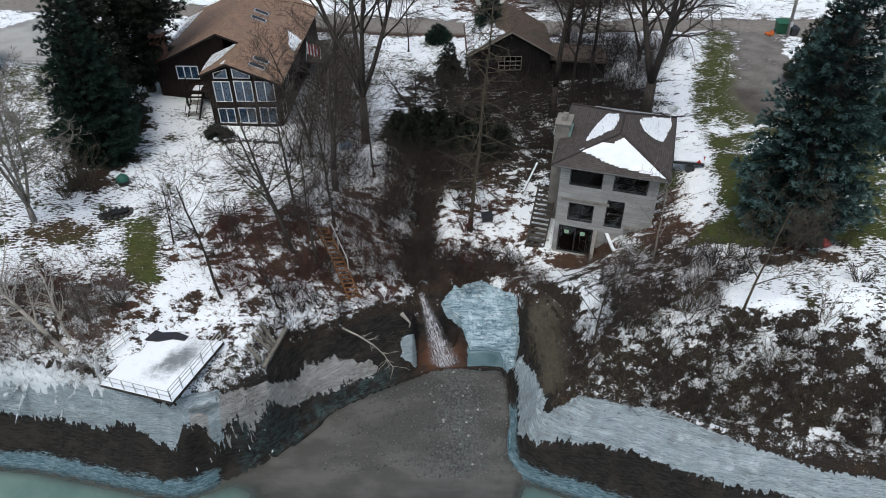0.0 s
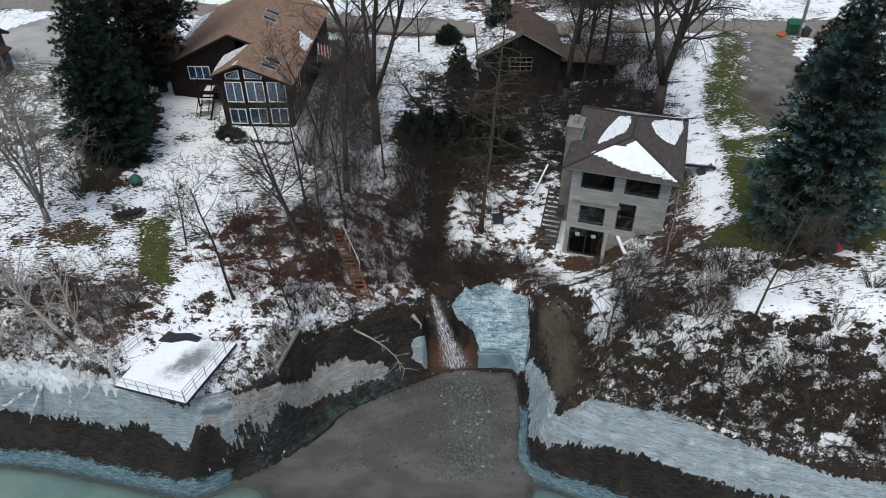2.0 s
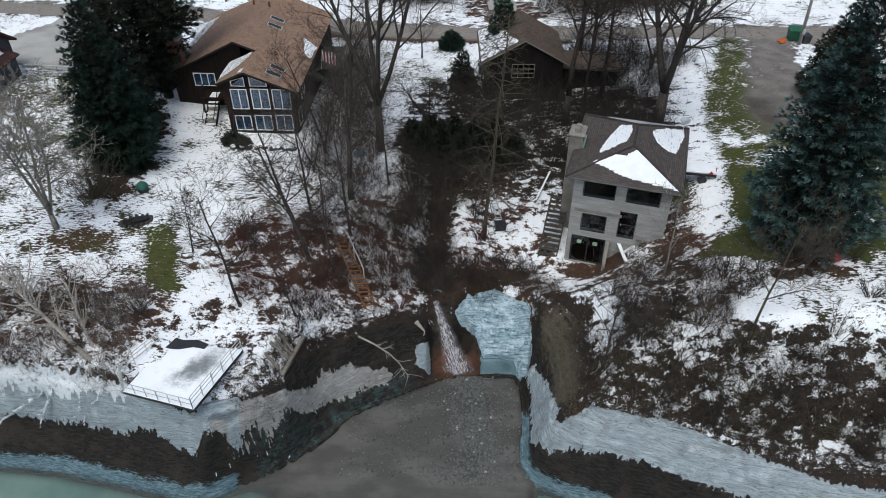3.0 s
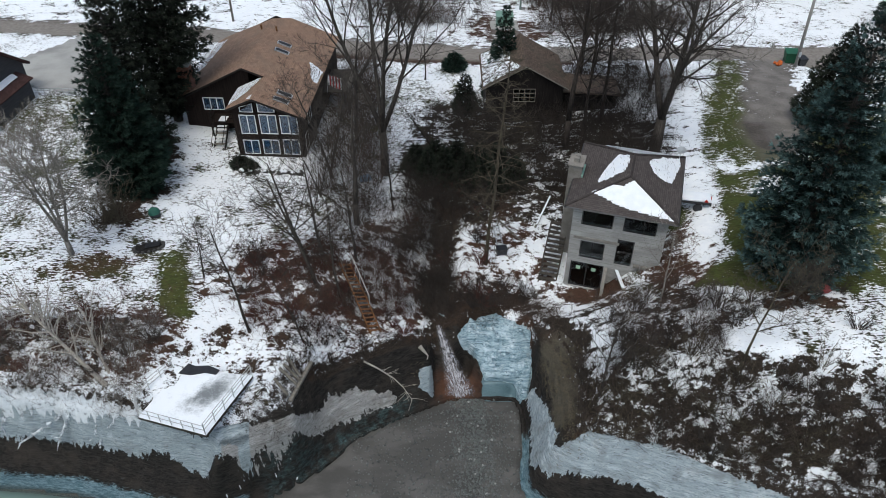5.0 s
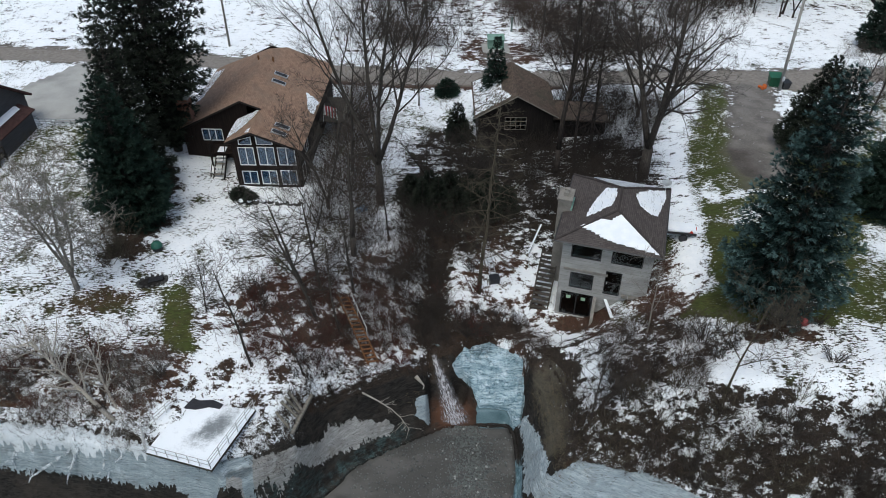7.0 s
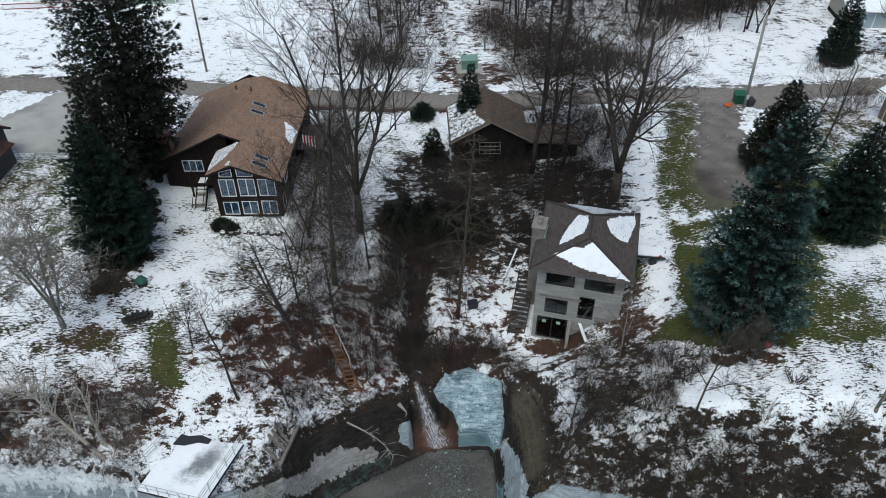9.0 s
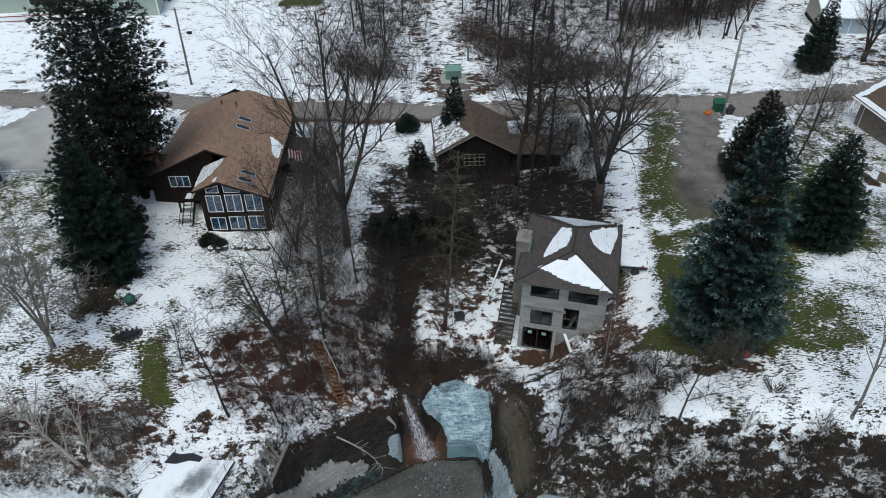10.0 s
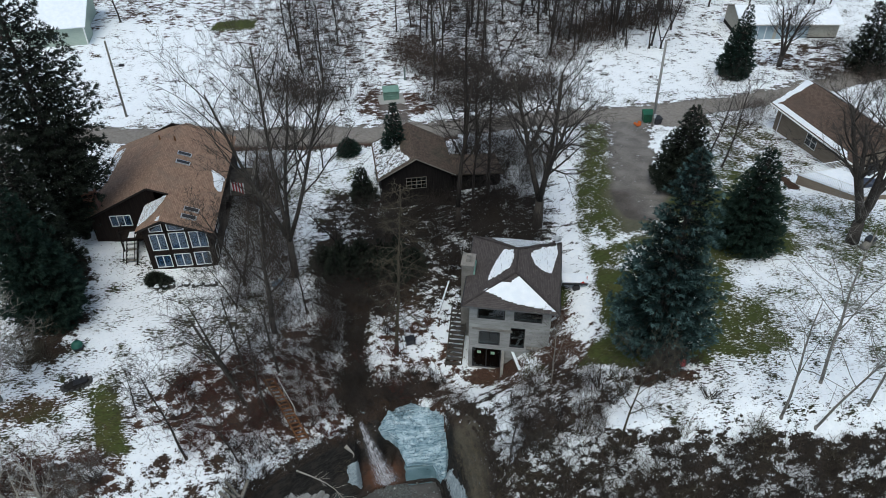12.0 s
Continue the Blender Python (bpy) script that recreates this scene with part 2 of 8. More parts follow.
def glass_mat(name, tint=(0.45, 0.52, 0.60), ior=1.5, clear=1.0):
    m = Nodes(name, 0.03)
    m.bsdf.inputs["Transmission Weight"].default_value = clear
    m.bsdf.inputs["IOR"].default_value = ior
    m.colour(tint)
    return m.mat


def water_mat():
    """Silty water: clear only where it is a hand deep."""
    m = Nodes("silty_lake_water", 0.14)
    m.bsdf.inputs["Specular IOR Level"].default_value = 0.35
    a = m.n.new("ShaderNodeAttribute")
    a.attribute_name = "depth"
    dep = m.math("ADD", a.outputs["Fac"], m.math("MULTIPLY", m.math("SUBTRACT", m.noise(0.7, 5), 0.5), 0.12))
    c = m.mix(m.ramp(m.noise(0.16, 5, 0.6), 0.35, 0.65), (0.088, 0.15, 0.138), (0.15, 0.222, 0.20))
    c = m.mix(m.ramp(dep, 0.15, 1.0), (0.062, 0.070, 0.064), c)
    m.colour(c)
    m.put(m.ramp(dep, 0.0, 0.7, 0.03, 1.0), m.bsdf.inputs["Alpha"])
    m.bump(m.noise(3.0, 4, stretch=(0.6, 1.6, 1)), 0.25, 0.05)
    return m.mat


GROUND = ground_mat()
BLUFF = bluff_mat()
SNOW = snow_mat("fresh_snow")


def thin_snow(name, share):
    """Thin melting snow, broken by noise so that what lies under it shows."""
    m = Nodes(name, 0.8)
    n = m.math("ADD", m.math("MULTIPLY", m.noise(2.4, 6, 0.75), 0.6), m.math("MULTIPLY", m.noise(12, 5, 0.75), 0.4))
    m.colour((0.88, 0.90, 0.93)).bump(n, 0.4, 0.04)
    m.put(m.ramp(n, share - 0.012, share + 0.012, 1.0, 0.0), m.bsdf.inputs["Alpha"])
    return m.mat


def trodden_mat():
    """Wet concrete under snow that has been trodden away in the middle."""
    m = Nodes("trodden_snow", 0.7)
    k = m.attr("cover")
    n = m.math("ADD", m.math("MULTIPLY", m.noise(1.6, 6, 0.7), 0.6), m.math("MULTIPLY", m.noise(10, 5, 0.75), 0.4))
    f = m.ramp(m.math("ADD", k[0], m.math("MULTIPLY", m.math("SUBTRACT", n, 0.5), 1.8)), 0.15, 0.95)
    m.colour(m.mix(f, (0.20, 0.215, 0.225), (0.86, 0.885, 0.92))).bump(n, 0.3, 0.03)
    return m.mat


SNOW_THIN = thin_snow("thin_broken_snow", 0.51)
WATER = water_mat()
ICE = ice_mat("frozen_spray_ice", (0.225, 0.275, 0.305), (0.40, 0.46, 0.495), (0.20, 0.30, 3.0), (0.16, 0.17, 0.17), (0.62, 0.68, 0.72), 10.0, drip=True)
ICE_DIRTY = ice_mat("dirty_drip_ice", (0.22, 0.215, 0.21), (0.39, 0.385, 0.38), (0.25, 0.35, 2.8), (0.14, 0.125, 0.11), (0.56, 0.56, 0.56), 10.0, drip=True)
ICE_BLUE = ice_mat("blue_fall_ice", (0.085, 0.17, 0.22), (0.50, 0.62, 0.68), (0.35, 1.0, 2.6), (0.13, 0.23, 0.28), (0.72, 0.80, 0.85), 4.0, 0.5)
ICE_WHITE = ice_mat("white_rime_ice", (0.52, 0.56, 0.60), (0.74, 0.77, 0.80), (1, 1, 1), (0.42, 0.44, 0.45), drip=True)
WET_WOOD = two_tone("dark_wet_wood", (0.030, 0.026, 0.022), (0.085, 0.074, 0.064), 2, 24, 0.75, 0.4)
GLASS = glass_mat("window_glass", (0.20, 0.25, 0.28))
# the blue body colour stands in for sky reflected in the panes
GLASS_BLUE = glass_mat("sky_tinted_window_glass", (0.05, 0.11, 0.20), 1.8, 0.5)
WHITE_PAINT = two_tone("white_trim_paint", (0.70, 0.70, 0.70), (0.80, 0.80, 0.79), 2, 30, 0.55, 0.1)
DARK_SIDING = two_tone("dark_stained_siding", (0.009, 0.0075, 0.007), (0.022, 0.018, 0.017), 1.2, 18, 0.75, 0.5, 0.01, stretch=(6, 6, 0.5))
BROWN_SIDING = two_tone("dark_brown_siding", (0.010, 0.007, 0.006), (0.026, 0.018, 0.015), 1.2, 18, 0.75, 0.5, 0.01, stretch=(6, 6, 0.5))
CONCRETE = two_tone("weathered_concrete_block", (0.255, 0.25, 0.24), (0.40, 0.395, 0.385), 1.1, 24, 0.9, 0.4, 0.01, stretch=(0.6, 0.6, 2.5), dirt=(0.21, 0.205, 0.20))
SLAB = two_tone("driveway_concrete", (0.30, 0.295, 0.28), (0.42, 0.41, 0.39), 0.4, 14, 0.85, 0.2, dirt=(0.25, 0.245, 0.235))
BLOCK = two_tone("tan_block", (0.15, 0.138, 0.124), (0.27, 0.252, 0.23), 1.5, 20, 0.9, 0.4)
BRICK = two_tone("red_chimney_brick", (0.16, 0.075, 0.055), (0.27, 0.13, 0.095), 4, 30, 0.9, 0.4)
STEEL = two_tone("galvanised_metal", (0.42, 0.43, 0.44), (0.60, 0.61, 0.62), 5, 40, 0.4, 0.1, metal=0.6)
DARK_METAL = two_tone("dark_metal", (0.02, 0.02, 0.022), (0.05, 0.05, 0.055), 4, 40, 0.5, 0.1, metal=0.5)
SHINGLE_BROWN = shingles("weathered_brown_shingles", (0.20, 0.125, 0.09), (0.33, 0.215, 0.155), (0.19, 0.145, 0.115))
SHINGLE_GREY = shingles("charcoal_shingles", (0.062, 0.052, 0.050), (0.095, 0.082, 0.078), (0.055, 0.048, 0.046))
SHINGLE_DARK = shingles("old_dark_shingles", (0.075, 0.055, 0.046), (0.135, 0.10, 0.08), (0.06, 0.06, 0.045))
OLD_WOOD = two_tone("grey_weathered_wood", (0.11, 0.10, 0.085), (0.25, 0.23, 0.20), 2, 25, 0.9, 0.5, stretch=(6, 1, 6))
RUST_WOOD = two_tone("rusty_brown_timber", (0.10, 0.045, 0.02), (0.24, 0.115, 0.055), 3, 25, 0.85, 0.5)
BARK = bark_mat("grey_brown_bark", (0.034, 0.029, 0.026), (0.095, 0.082, 0.073))
BARK_DARK = bark_mat("dark_bark", (0.024, 0.020, 0.018), (0.072, 0.060, 0.053))
BARK_PALE = bark_mat("pale_bark", (0.14, 0.126, 0.114), (0.29, 0.268, 0.248))
BARK_MOSS = bark_mat("mossy_tan_bark", (0.085, 0.072, 0.045), (0.19, 0.16, 0.105))
BARK_TAN = bark_mat("mossy_brown_bark", (0.050, 0.042, 0.031), (0.125, 0.105, 0.078))
BRUSH = bark_mat("brown_brush_stems", (0.046, 0.035, 0.030), (0.130, 0.100, 0.085))
BARK_RED = bark_mat("reddish_stems", (0.060, 0.026, 0.022), (0.145, 0.068, 0.055))
DRIFT = bark_mat("bleached_driftwood", (0.24, 0.215, 0.19), (0.43, 0.405, 0.37))
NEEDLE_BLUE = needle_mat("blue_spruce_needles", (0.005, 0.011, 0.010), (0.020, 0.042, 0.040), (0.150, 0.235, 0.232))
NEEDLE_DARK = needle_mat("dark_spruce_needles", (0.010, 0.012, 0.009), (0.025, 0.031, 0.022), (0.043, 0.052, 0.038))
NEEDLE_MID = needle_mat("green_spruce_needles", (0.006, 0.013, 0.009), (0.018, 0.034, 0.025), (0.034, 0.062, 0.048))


# ---- geometry helpers ----
class Geo:
    """Collects vertices and faces for one mesh."""

    def __init__(self):
        self.v, self.f = [], []

    def add(self, verts, faces):
        k = len(self.v)
        self.v.extend(tuple(p) for p in verts)
        self.f.extend(tuple(i + k for i in f) for f in faces)
        return self

    def box(self, x0, x1, y0, y1, z0, z1, m=None, bevel=0.0):
        p = [(x, y, z) for z in (z0, z1) for y in (y0, y1) for x in (x0, x1)]
        if bevel:
            b = min(bevel, (x1 - x0) * 0.4, (y1 - y0) * 0.4, (z1 - z0) * 0.4)
            ring = lambda o, z: [(x0 + o, y0 + o, z), (x1 - o, y0 + o, z), (x1 - o, y1 - o, z), (x0 + o, y1 - o, z)]
            p = ring(b, z0) + ring(0, z0 + b) + ring(0, z1 - b) + ring(b, z1)
            f = [(3, 2, 1, 0), (12, 13, 14, 15)] + [(4 * r + i, 4 * r + (i + 1) % 4, 4 * r + 4 + (i + 1) % 4, 4 * r + 4 + i) for r in range(3) for i in range(4)]
        else:
            f = [(0, 2, 3, 1), (4, 5, 7, 6), (0, 1, 5, 4), (2, 6, 7, 3), (0, 4, 6, 2), (1, 3, 7, 5)]
        if m is not None:
            p = [m @ Vector(q) for q in p]
        return self.add(p, f)

    def prism(self, poly, d0, d1, axis="y"):
        """A flat outline pushed along an axis: poly in (x, z) for y, in (y, z) for x, in (x, y) for z."""
        put = {"y": lambda a, b, d: (a, d, b), "x": lambda a, b, d: (d, a, b), "z": lambda a, b, d: (a, b, d)}[axis]
        n = len(poly)
        v = [put(a, b, d0) for a, b in poly] + [put(a, b, d1) for a, b in poly]
        f = [tuple(range(n)), tuple(range(2 * n - 1, n - 1, -1))] + [(i, i + n, (i + 1) % n + n, (i + 1) % n) for i in range(n)]
        return self.add(v, f)

    def slab(self, quad, thick):
        """A sheet with thickness below the given corner points."""
        q = [Vector(p) for p in quad]
        n = (q[1] - q[0]).cross(q[2] - q[0]).normalized()
        n = (n if n.z >= -1e-4 else -n) * thick
        k = len(q)
        v = q + [p - n for p in q]
        f = [tuple(range(k)), tuple(range(2 * k - 1, k - 1, -1))] + [(i, i + k, (i + 1) % k + k, (i + 1) % k) for i in range(k)]
        return self.add(v, f)

    def tube(self, pts, radii, n=5):
        pts = [Vector(p) for p in pts]
        v, f = [], []
        side = None
        for i, p in enumerate(pts):
            d = (pts[min(i + 1, len(pts) - 1)] - pts[max(i - 1, 0)])
            d = d.normalized() if d.length > 1e-6 else Vector((0, 0, 1))
            ref = side if side is not None else (Vector((1, 0, 0)) if abs(d.x) < 0.8 else Vector((0, 1, 0)))
            a = (ref - d * ref.dot(d)).normalized()
            side = a
            b = d.cross(a)
            for j in range(n):
                t = 2 * math.pi * j / n
                v.append(p + (a * math.cos(t) + b * math.sin(t)) * radii[i])
        if n == 3:   # a twig: it ends in a point
            k = (len(pts) - 1) * 3
            v[k:] = [pts[-1]]
            for i in range(len(pts) - 2):
                for j in range(3):
                    f.append((i * 3 + j, i * 3 + (j + 1) % 3, i * 3 + 3 + (j + 1) % 3, i * 3 + 3 + j))
            f += [(k - 3 + j, k - 3 + (j + 1) % 3, k) for j in range(3)]
            return self.add(v, f)
        for i in range(len(pts) - 1):
            for j in range(n):
                f.append((i * n + j, i * n + (j + 1) % n, (i + 1) * n + (j + 1) % n, (i + 1) * n + j))
        f.append(tuple(range(n - 1, -1, -1)))
        f.append(tuple((len(pts) - 1) * n + j for j in range(n)))
        return self.add(v, f)

    def mesh(self, name, mat, smooth=False, uv=False):
        me = bpy.data.meshes.new(name)
        me.from_pydata(self.v, [], self.f)
        me.materials.append(mat)
        if smooth:
            me.polygons.foreach_set("use_smooth", [True] * len(me.polygons))
        if uv:
            lay = me.uv_layers.new(name="slope")
            for p in me.polygons:
                n = p.normal
                u = Vector((0, 0, 1)).cross(n)
                u = u.normalized() if u.length > 0.05 else Vector((1, 0, 0))
                w = n.cross(u)
                for li in p.loop_indices:
                    c = me.vertices[me.loops[li].vertex_index].co
                    lay.data[li].uv = (c.dot(u), c.dot(w))
        me.update()
        return me


def thing(name, m, label, category, group="", kind=""):
    ob = new(name)
    ob.matrix_world = m
    return tagged(ob, label, category, group, kind)


def part(name, geo, mat, parent, label="", smooth=False, uv=False):
    ob = new(name, geo.mesh(name, mat, smooth, uv))
    ob.parent = parent
    if label:
        tagged(ob, label)
    return ob


def solo(name, geo, mat, label, category, group="", kind="", smooth=False, uv=False, m=None):
    ob = new(name, geo.mesh(name, mat, smooth, uv))
    if m is not None:
        ob.matrix_world = m
    return tagged(ob, label, category, group, kind)


# ---- terrain ----
def spline(points, step):
    """A smooth line through the given points, with even steps."""
    p = np.array(points, float)
    q = np.vstack([2 * p[0] - p[1], p, 2 * p[-1] - p[-2]])
    out = []
    for i in range(1, len(q) - 2):
        k = min(8, max(2, int(np.linalg.norm(q[i + 1] - q[i]) / step)))
        for t in np.arange(k) / k:
            a, b, c, d = q[i - 1:i + 3]
            out.append(0.5 * (2 * b + (c - a) * t + (2 * a - 5 * b + 4 * c - d) * t * t + (3 * b - a - 3 * c + d) * t ** 3))
    out.append(p[-1])
    return np.array(out)


# foot of the bluff, from the western shore round the cove to the eastern shore
FOOT = spline([(-300, 40), (-70, 29), (-40, 26.6), (-26.3, 25.6), (-22.7, 25.1), (-19, 24.3), (-15.5, 23.6), (-14, 23.9), (-13.1, 24.5), (-12.2, 25.0),
               (-10.8, 25.7), (-8.6, 27.4), (-6.6, 29.5), (-3.8, 31.1), (-1.9, 32.1), (-0.9, 32.6), (0.3, 32.8), (1.6, 32.8), (2.6, 32.7), (4.0, 32.6),
               (4.45, 31), (4.4, 28.5), (4.1, 26.2), (4.9, 24.8), (6.1, 24.2), (8.8, 23.1), (12.7, 21.6), (15.5, 20.7), (22, 19.3), (40, 17), (80, 13), (300, -5)], 0.4)

# heights of the upland: west of the creek, and east of it
WEST = [(-60, 40, 8.0), (-27, 33, 7.9), (-20, 31, 7.8), (-14, 33, 7.1), (-25, 44, 8.1), (-17, 45, 7.6), (-19, 50, 7.1), (-10, 32.5, 6.6), (-9, 38, 7.6),
        (-7, 46, 7.2), (-4, 51, 6.9), (-40, 66, 8.6), (-30, 60, 8.0), (-12, 60, 7.1), (-46, 81, 7.2), (-15.5, 29.6, 6.55), (-6, 35, 5.4), (-4, 32, 5.3), (-40, 110, 7.0), (0, 77, 6.6)]
EAST = [(17, 77, 6.6), (33, 75, 7.1), (55, 82, 6.4), (6, 88, 5.9), (44, 89, 6.3), (60, 100, 6.0), (6, 60, 6.6), (18, 42, 9.8), (22.5, 56, 8.2), (29, 66, 8.0),
        (21.7, 32.6, 11.3), (18, 27.5, 11.0), (27, 34.7, 11.5), (34, 46, 10.0), (46, 57, 8.0), (60, 40, 10.0), (14.5, 37.5, 8.3), (9, 32, 7.5), (9.0, 39.0, 4.55), (8.5, 36.6, 5.3), (12.3, 38.0, 7.3), (7.2, 39.6, 4.6), (5, 39.5, 4.1), (2.5, 42.8, 5.0), (9, 50, 6.2)]
SPOTS = np.array(WEST + EAST)
_k = np.sqrt(((SPOTS[:, None, :2] - SPOTS[None, :, :2]) ** 2).sum(2) + 4.0)
_n = len(SPOTS)
_A = np.zeros((_n + 1, _n + 1))
_A[:_n, :_n], _A[_n, :_n], _A[:_n, _n] = -_k - np.eye(_n) * 0.0, 1, 1
SPOT_W = np.linalg.solve(_A, np.append(SPOTS[:, 2], 0))

CREEK = spline([(-1.3, 34.5), (-1.5, 37), (-1.6, 39.5), (-1.3, 44), (-0.4, 49), (1.5, 54), (3, 58)], 0.5)


def line_distance(line, x, y):
    """Distance to a line, and the signed side (left of its direction is positive)."""
    a, b = line[:-1], line[1:]
    best = np.full(x.shape, 1e9)
    sign = np.zeros(x.shape)
    for p, q in zip(a, b):
        e = q - p
        L = float(e @ e)
        t = np.clip(((x - p[0]) * e[0] + (y - p[1]) * e[1]) / L, 0, 1)
        dx, dy = x - p[0] - t * e[0], y - p[1] - t * e[1]
        d = np.hypot(dx, dy)
        m = d < best
        best = np.where(m, d, best)
        sign = np.where(m, np.sign(e[0] * (y - p[1]) - e[1] * (x - p[0])), sign)
    return best, sign


def wavy(x, y, s, seed=0.0):
    """Cheap smooth noise from a few sines."""
    r = np.zeros_like(x)
    for i in range(5):
        a = 1.7 * i + seed
        f = s * (1.0 + 0.55 * i)
        r += np.sin(f * (x * math.cos(a) + y * math.sin(a)) + 3.1 * a + 1.3 * np.sin(f * 0.6 * (y * math.cos(a) - x * math.sin(a)) + a)) / (1 + 0.6 * i)
    return r / 2.6


def smooth01(t):
    t = np.clip(t, 0, 1)
    return t * t * (3 - 2 * t)


def upland(x, y):
    r = np.zeros_like(x)
    for (sx, sy, _), w in zip(SPOTS, SPOT_W[:-1]):
        r -= w * np.sqrt((x - sx) ** 2 + (y - sy) ** 2 + 4.0)
    far = smooth01((np.hypot(x - 5, y - 55) - 75) / 60)
    z = (r + SPOT_W[-1]) * (1 - far) + 6.5 * far
    d, _ = line_distance(CREEK, x, y)
    bed = 3.75 + 0.14 * (np.clip(y, 34, 60) - 35.5)
    fade = smooth01((60 - y) / 8)
    gully = bed + 0.72 * np.maximum(0, d - 0.55) + (1 - fade) * 6
    k = np.clip(0.5 + (gully - z) / 1.6, 0, 1)
    z = gully * (1 - k) + z * k - 0.8 * k * (1 - k) + 0.10 * wavy(x, y, 0.9) * smooth01((70 - y) / 20)
    # dug out under the grey house and before its basement door
    hu, hv = (x - 11.83) * 0.959 - (y - 42.77) * 0.284, (x - 11.83) * 0.284 + (y - 42.77) * 0.959
    pit = smooth01((3.1 - np.abs(hu)) / 0.25) * smooth01((3.8 - np.abs(hv)) / 0.25)
    pad = smooth01((3.4 + hu) / 0.4) * smooth01((-0.42 - hu) / 0.2) * smooth01((hv + 6.4) / 1.8) * (hv < 0)
    z = z + (np.minimum(z, 4.2) - z) * pit
    return z + (np.minimum(z, 4.58) - z) * pad * (1 - pit)


APRON = np.array([(-0.25, 35.75), (0.1, 35.5), (0.6, 35.5), (0.95, 35.2), (1.42, 34.3), (1.8, 33.45), (3.85, 33.35), (4.25, 32.3), (4.75, 32.3), (5.15, 33.6), (5.1, 34.9), (4.95, 36.1), (4.6, 36.4), (3.9, 37.15), (2.6, 37.45), (1.4, 37.3), (0.1, 36.15), (-0.25, 35.75)])


def apron_share(x, y, grow):
    """1 on the frozen apron, fading to 0 just outside it."""
    out = np.zeros(x.shape)
    near = (np.abs(x - 2) < 5) & (np.abs(y - 35.5) < 5)
    if near.any():
        dd, ss = line_distance(APRON, x[near], y[near])
        out[near] = smooth01((dd * np.where(ss > 0, 1, -1) + grow) / 0.5)
    return out


RISE_D = np.array([0, 0.25, 1.2, 1.95, 2.7, 3.6, 6, 10, 14])
RISE_W = np.array([0.2, 0.75, 2.7, 5.3, 6.3, 6.9, 8.2, 11, 15])
RISE_C = np.array([0.4, 1.0, 2.8, 4.4, 5.1, 5.6, 8.0, 12, 15])
RISE_VD = np.array([0, 0.2, 0.45, 0.9, 1.5, 2.2, 3.3, 6, 14])
RISE_V = np.array([0.3, 1.2, 4.0, 4.8, 5.5, 5.9, 6.6, 8.2, 15])   # undercut wall beside the platform
RISE_E = np.array([0.1, 0.8, 3.0, 4.2, 4.9, 5.7, 9.2, 14, 17])


def terrain(x, y):
    """Height of the ground, and the distance inland from the foot of the bluff."""
    near = (y < 60)
    d = np.full(x.shape, 60.0)
    s = np.ones(x.shape)
    if near.any():
        dd, ss = line_distance(FOOT, x[near], y[near])
        d[near], s[near] = dd, ss
    d = d * np.where(s >= 0, 1, -1)
    dn = d + 0.14 * wavy(x, y, 1.3, 2.0) + 0.03 * wavy(x, y, 4.1, 1.0)
    w = smooth01((-x - 8) / 3)
    e = smooth01((x - 2.5) / 2)
    rise = w * np.interp(dn, RISE_D, RISE_W) + e * np.interp(dn, RISE_D, RISE_E) + (1 - w - e) * np.interp(dn, RISE_D, RISE_C)
    v = smooth01((x + 15.2) / 1.2) * smooth01((-8.6 - x) / 1.6)
    rise = rise * (1 - v) + v * np.interp(dn, RISE_VD, RISE_V)
    u = upland(x, y)
    t = np.clip(0.5 + (rise - u) / 1.2, 0, 1)
    z = rise * (1 - t) + u * t - 0.6 * t * (1 - t)
    # frozen apron of the fall
    ap = apron_share(x, y, 0.35)
    zap = 0.75 + 0.35 * smooth01((y - 33.3) / 0.25) + 0.60 * np.maximum(0, y - 33.5) + 0.13 * wavy(x, y, 1.6, 4.0) + 1.0 * smooth01((1.3 - x) / 2.0)
    z = np.where(d > 0, z * (1 - ap) + np.minimum(z, zap) * ap, z)
    # chute under the falling water, and the hollow beside it
    ch = smooth01((x + 2.1) / 0.5) * smooth01((1.75 - x) / 0.4) * smooth01((36.5 - y) / 0.5) * (1 - apron_share(x, y, 0.1))
    zch = 0.5 + 1.05 * np.maximum(0, y - 32.75) + 0.10 * wavy(x, y, 3.2, 4.0)
    zch = np.maximum(0.55, zch - 2.6 * np.exp(-((x - 0.45) / 0.6) ** 2 - ((y - 34.9) / 0.9) ** 2))
    z = np.where(d > 0, z * (1 - ch) + np.minimum(z, zch) * ch, z)
    beach = 0.45 - 0.11 * np.clip(28.5 - y, -1, 14) + 0.035 * wavy(x, y, 0.8, 3.0)
    cove = smooth01((x + 14.5) / 5.0) * smooth01((5.2 - x) / 1.2)
    sea = beach * cove + (1 - cove) * (0.1 + 0.9 * np.maximum(d, -2.0))
    z = np.where(d > 0, z, np.minimum(sea, 0.5))
    return z, d


def height(x, y):
    z, _ = terrain(np.array([float(x)]), np.array([float(y)]))
    return float(z[0])


def spot(x, y, rz=0.0, dz=0.0):
    return pose(x, y, height(x, y) + dz, 0, 0, rz)


def axis(knots):
    """Grid lines: (from, to, step) runs put end to end."""
    out = []
    for a, b, s in knots:
        out += list(np.arange(a, b, s))
    return np.array(out + [knots[-1][1]])


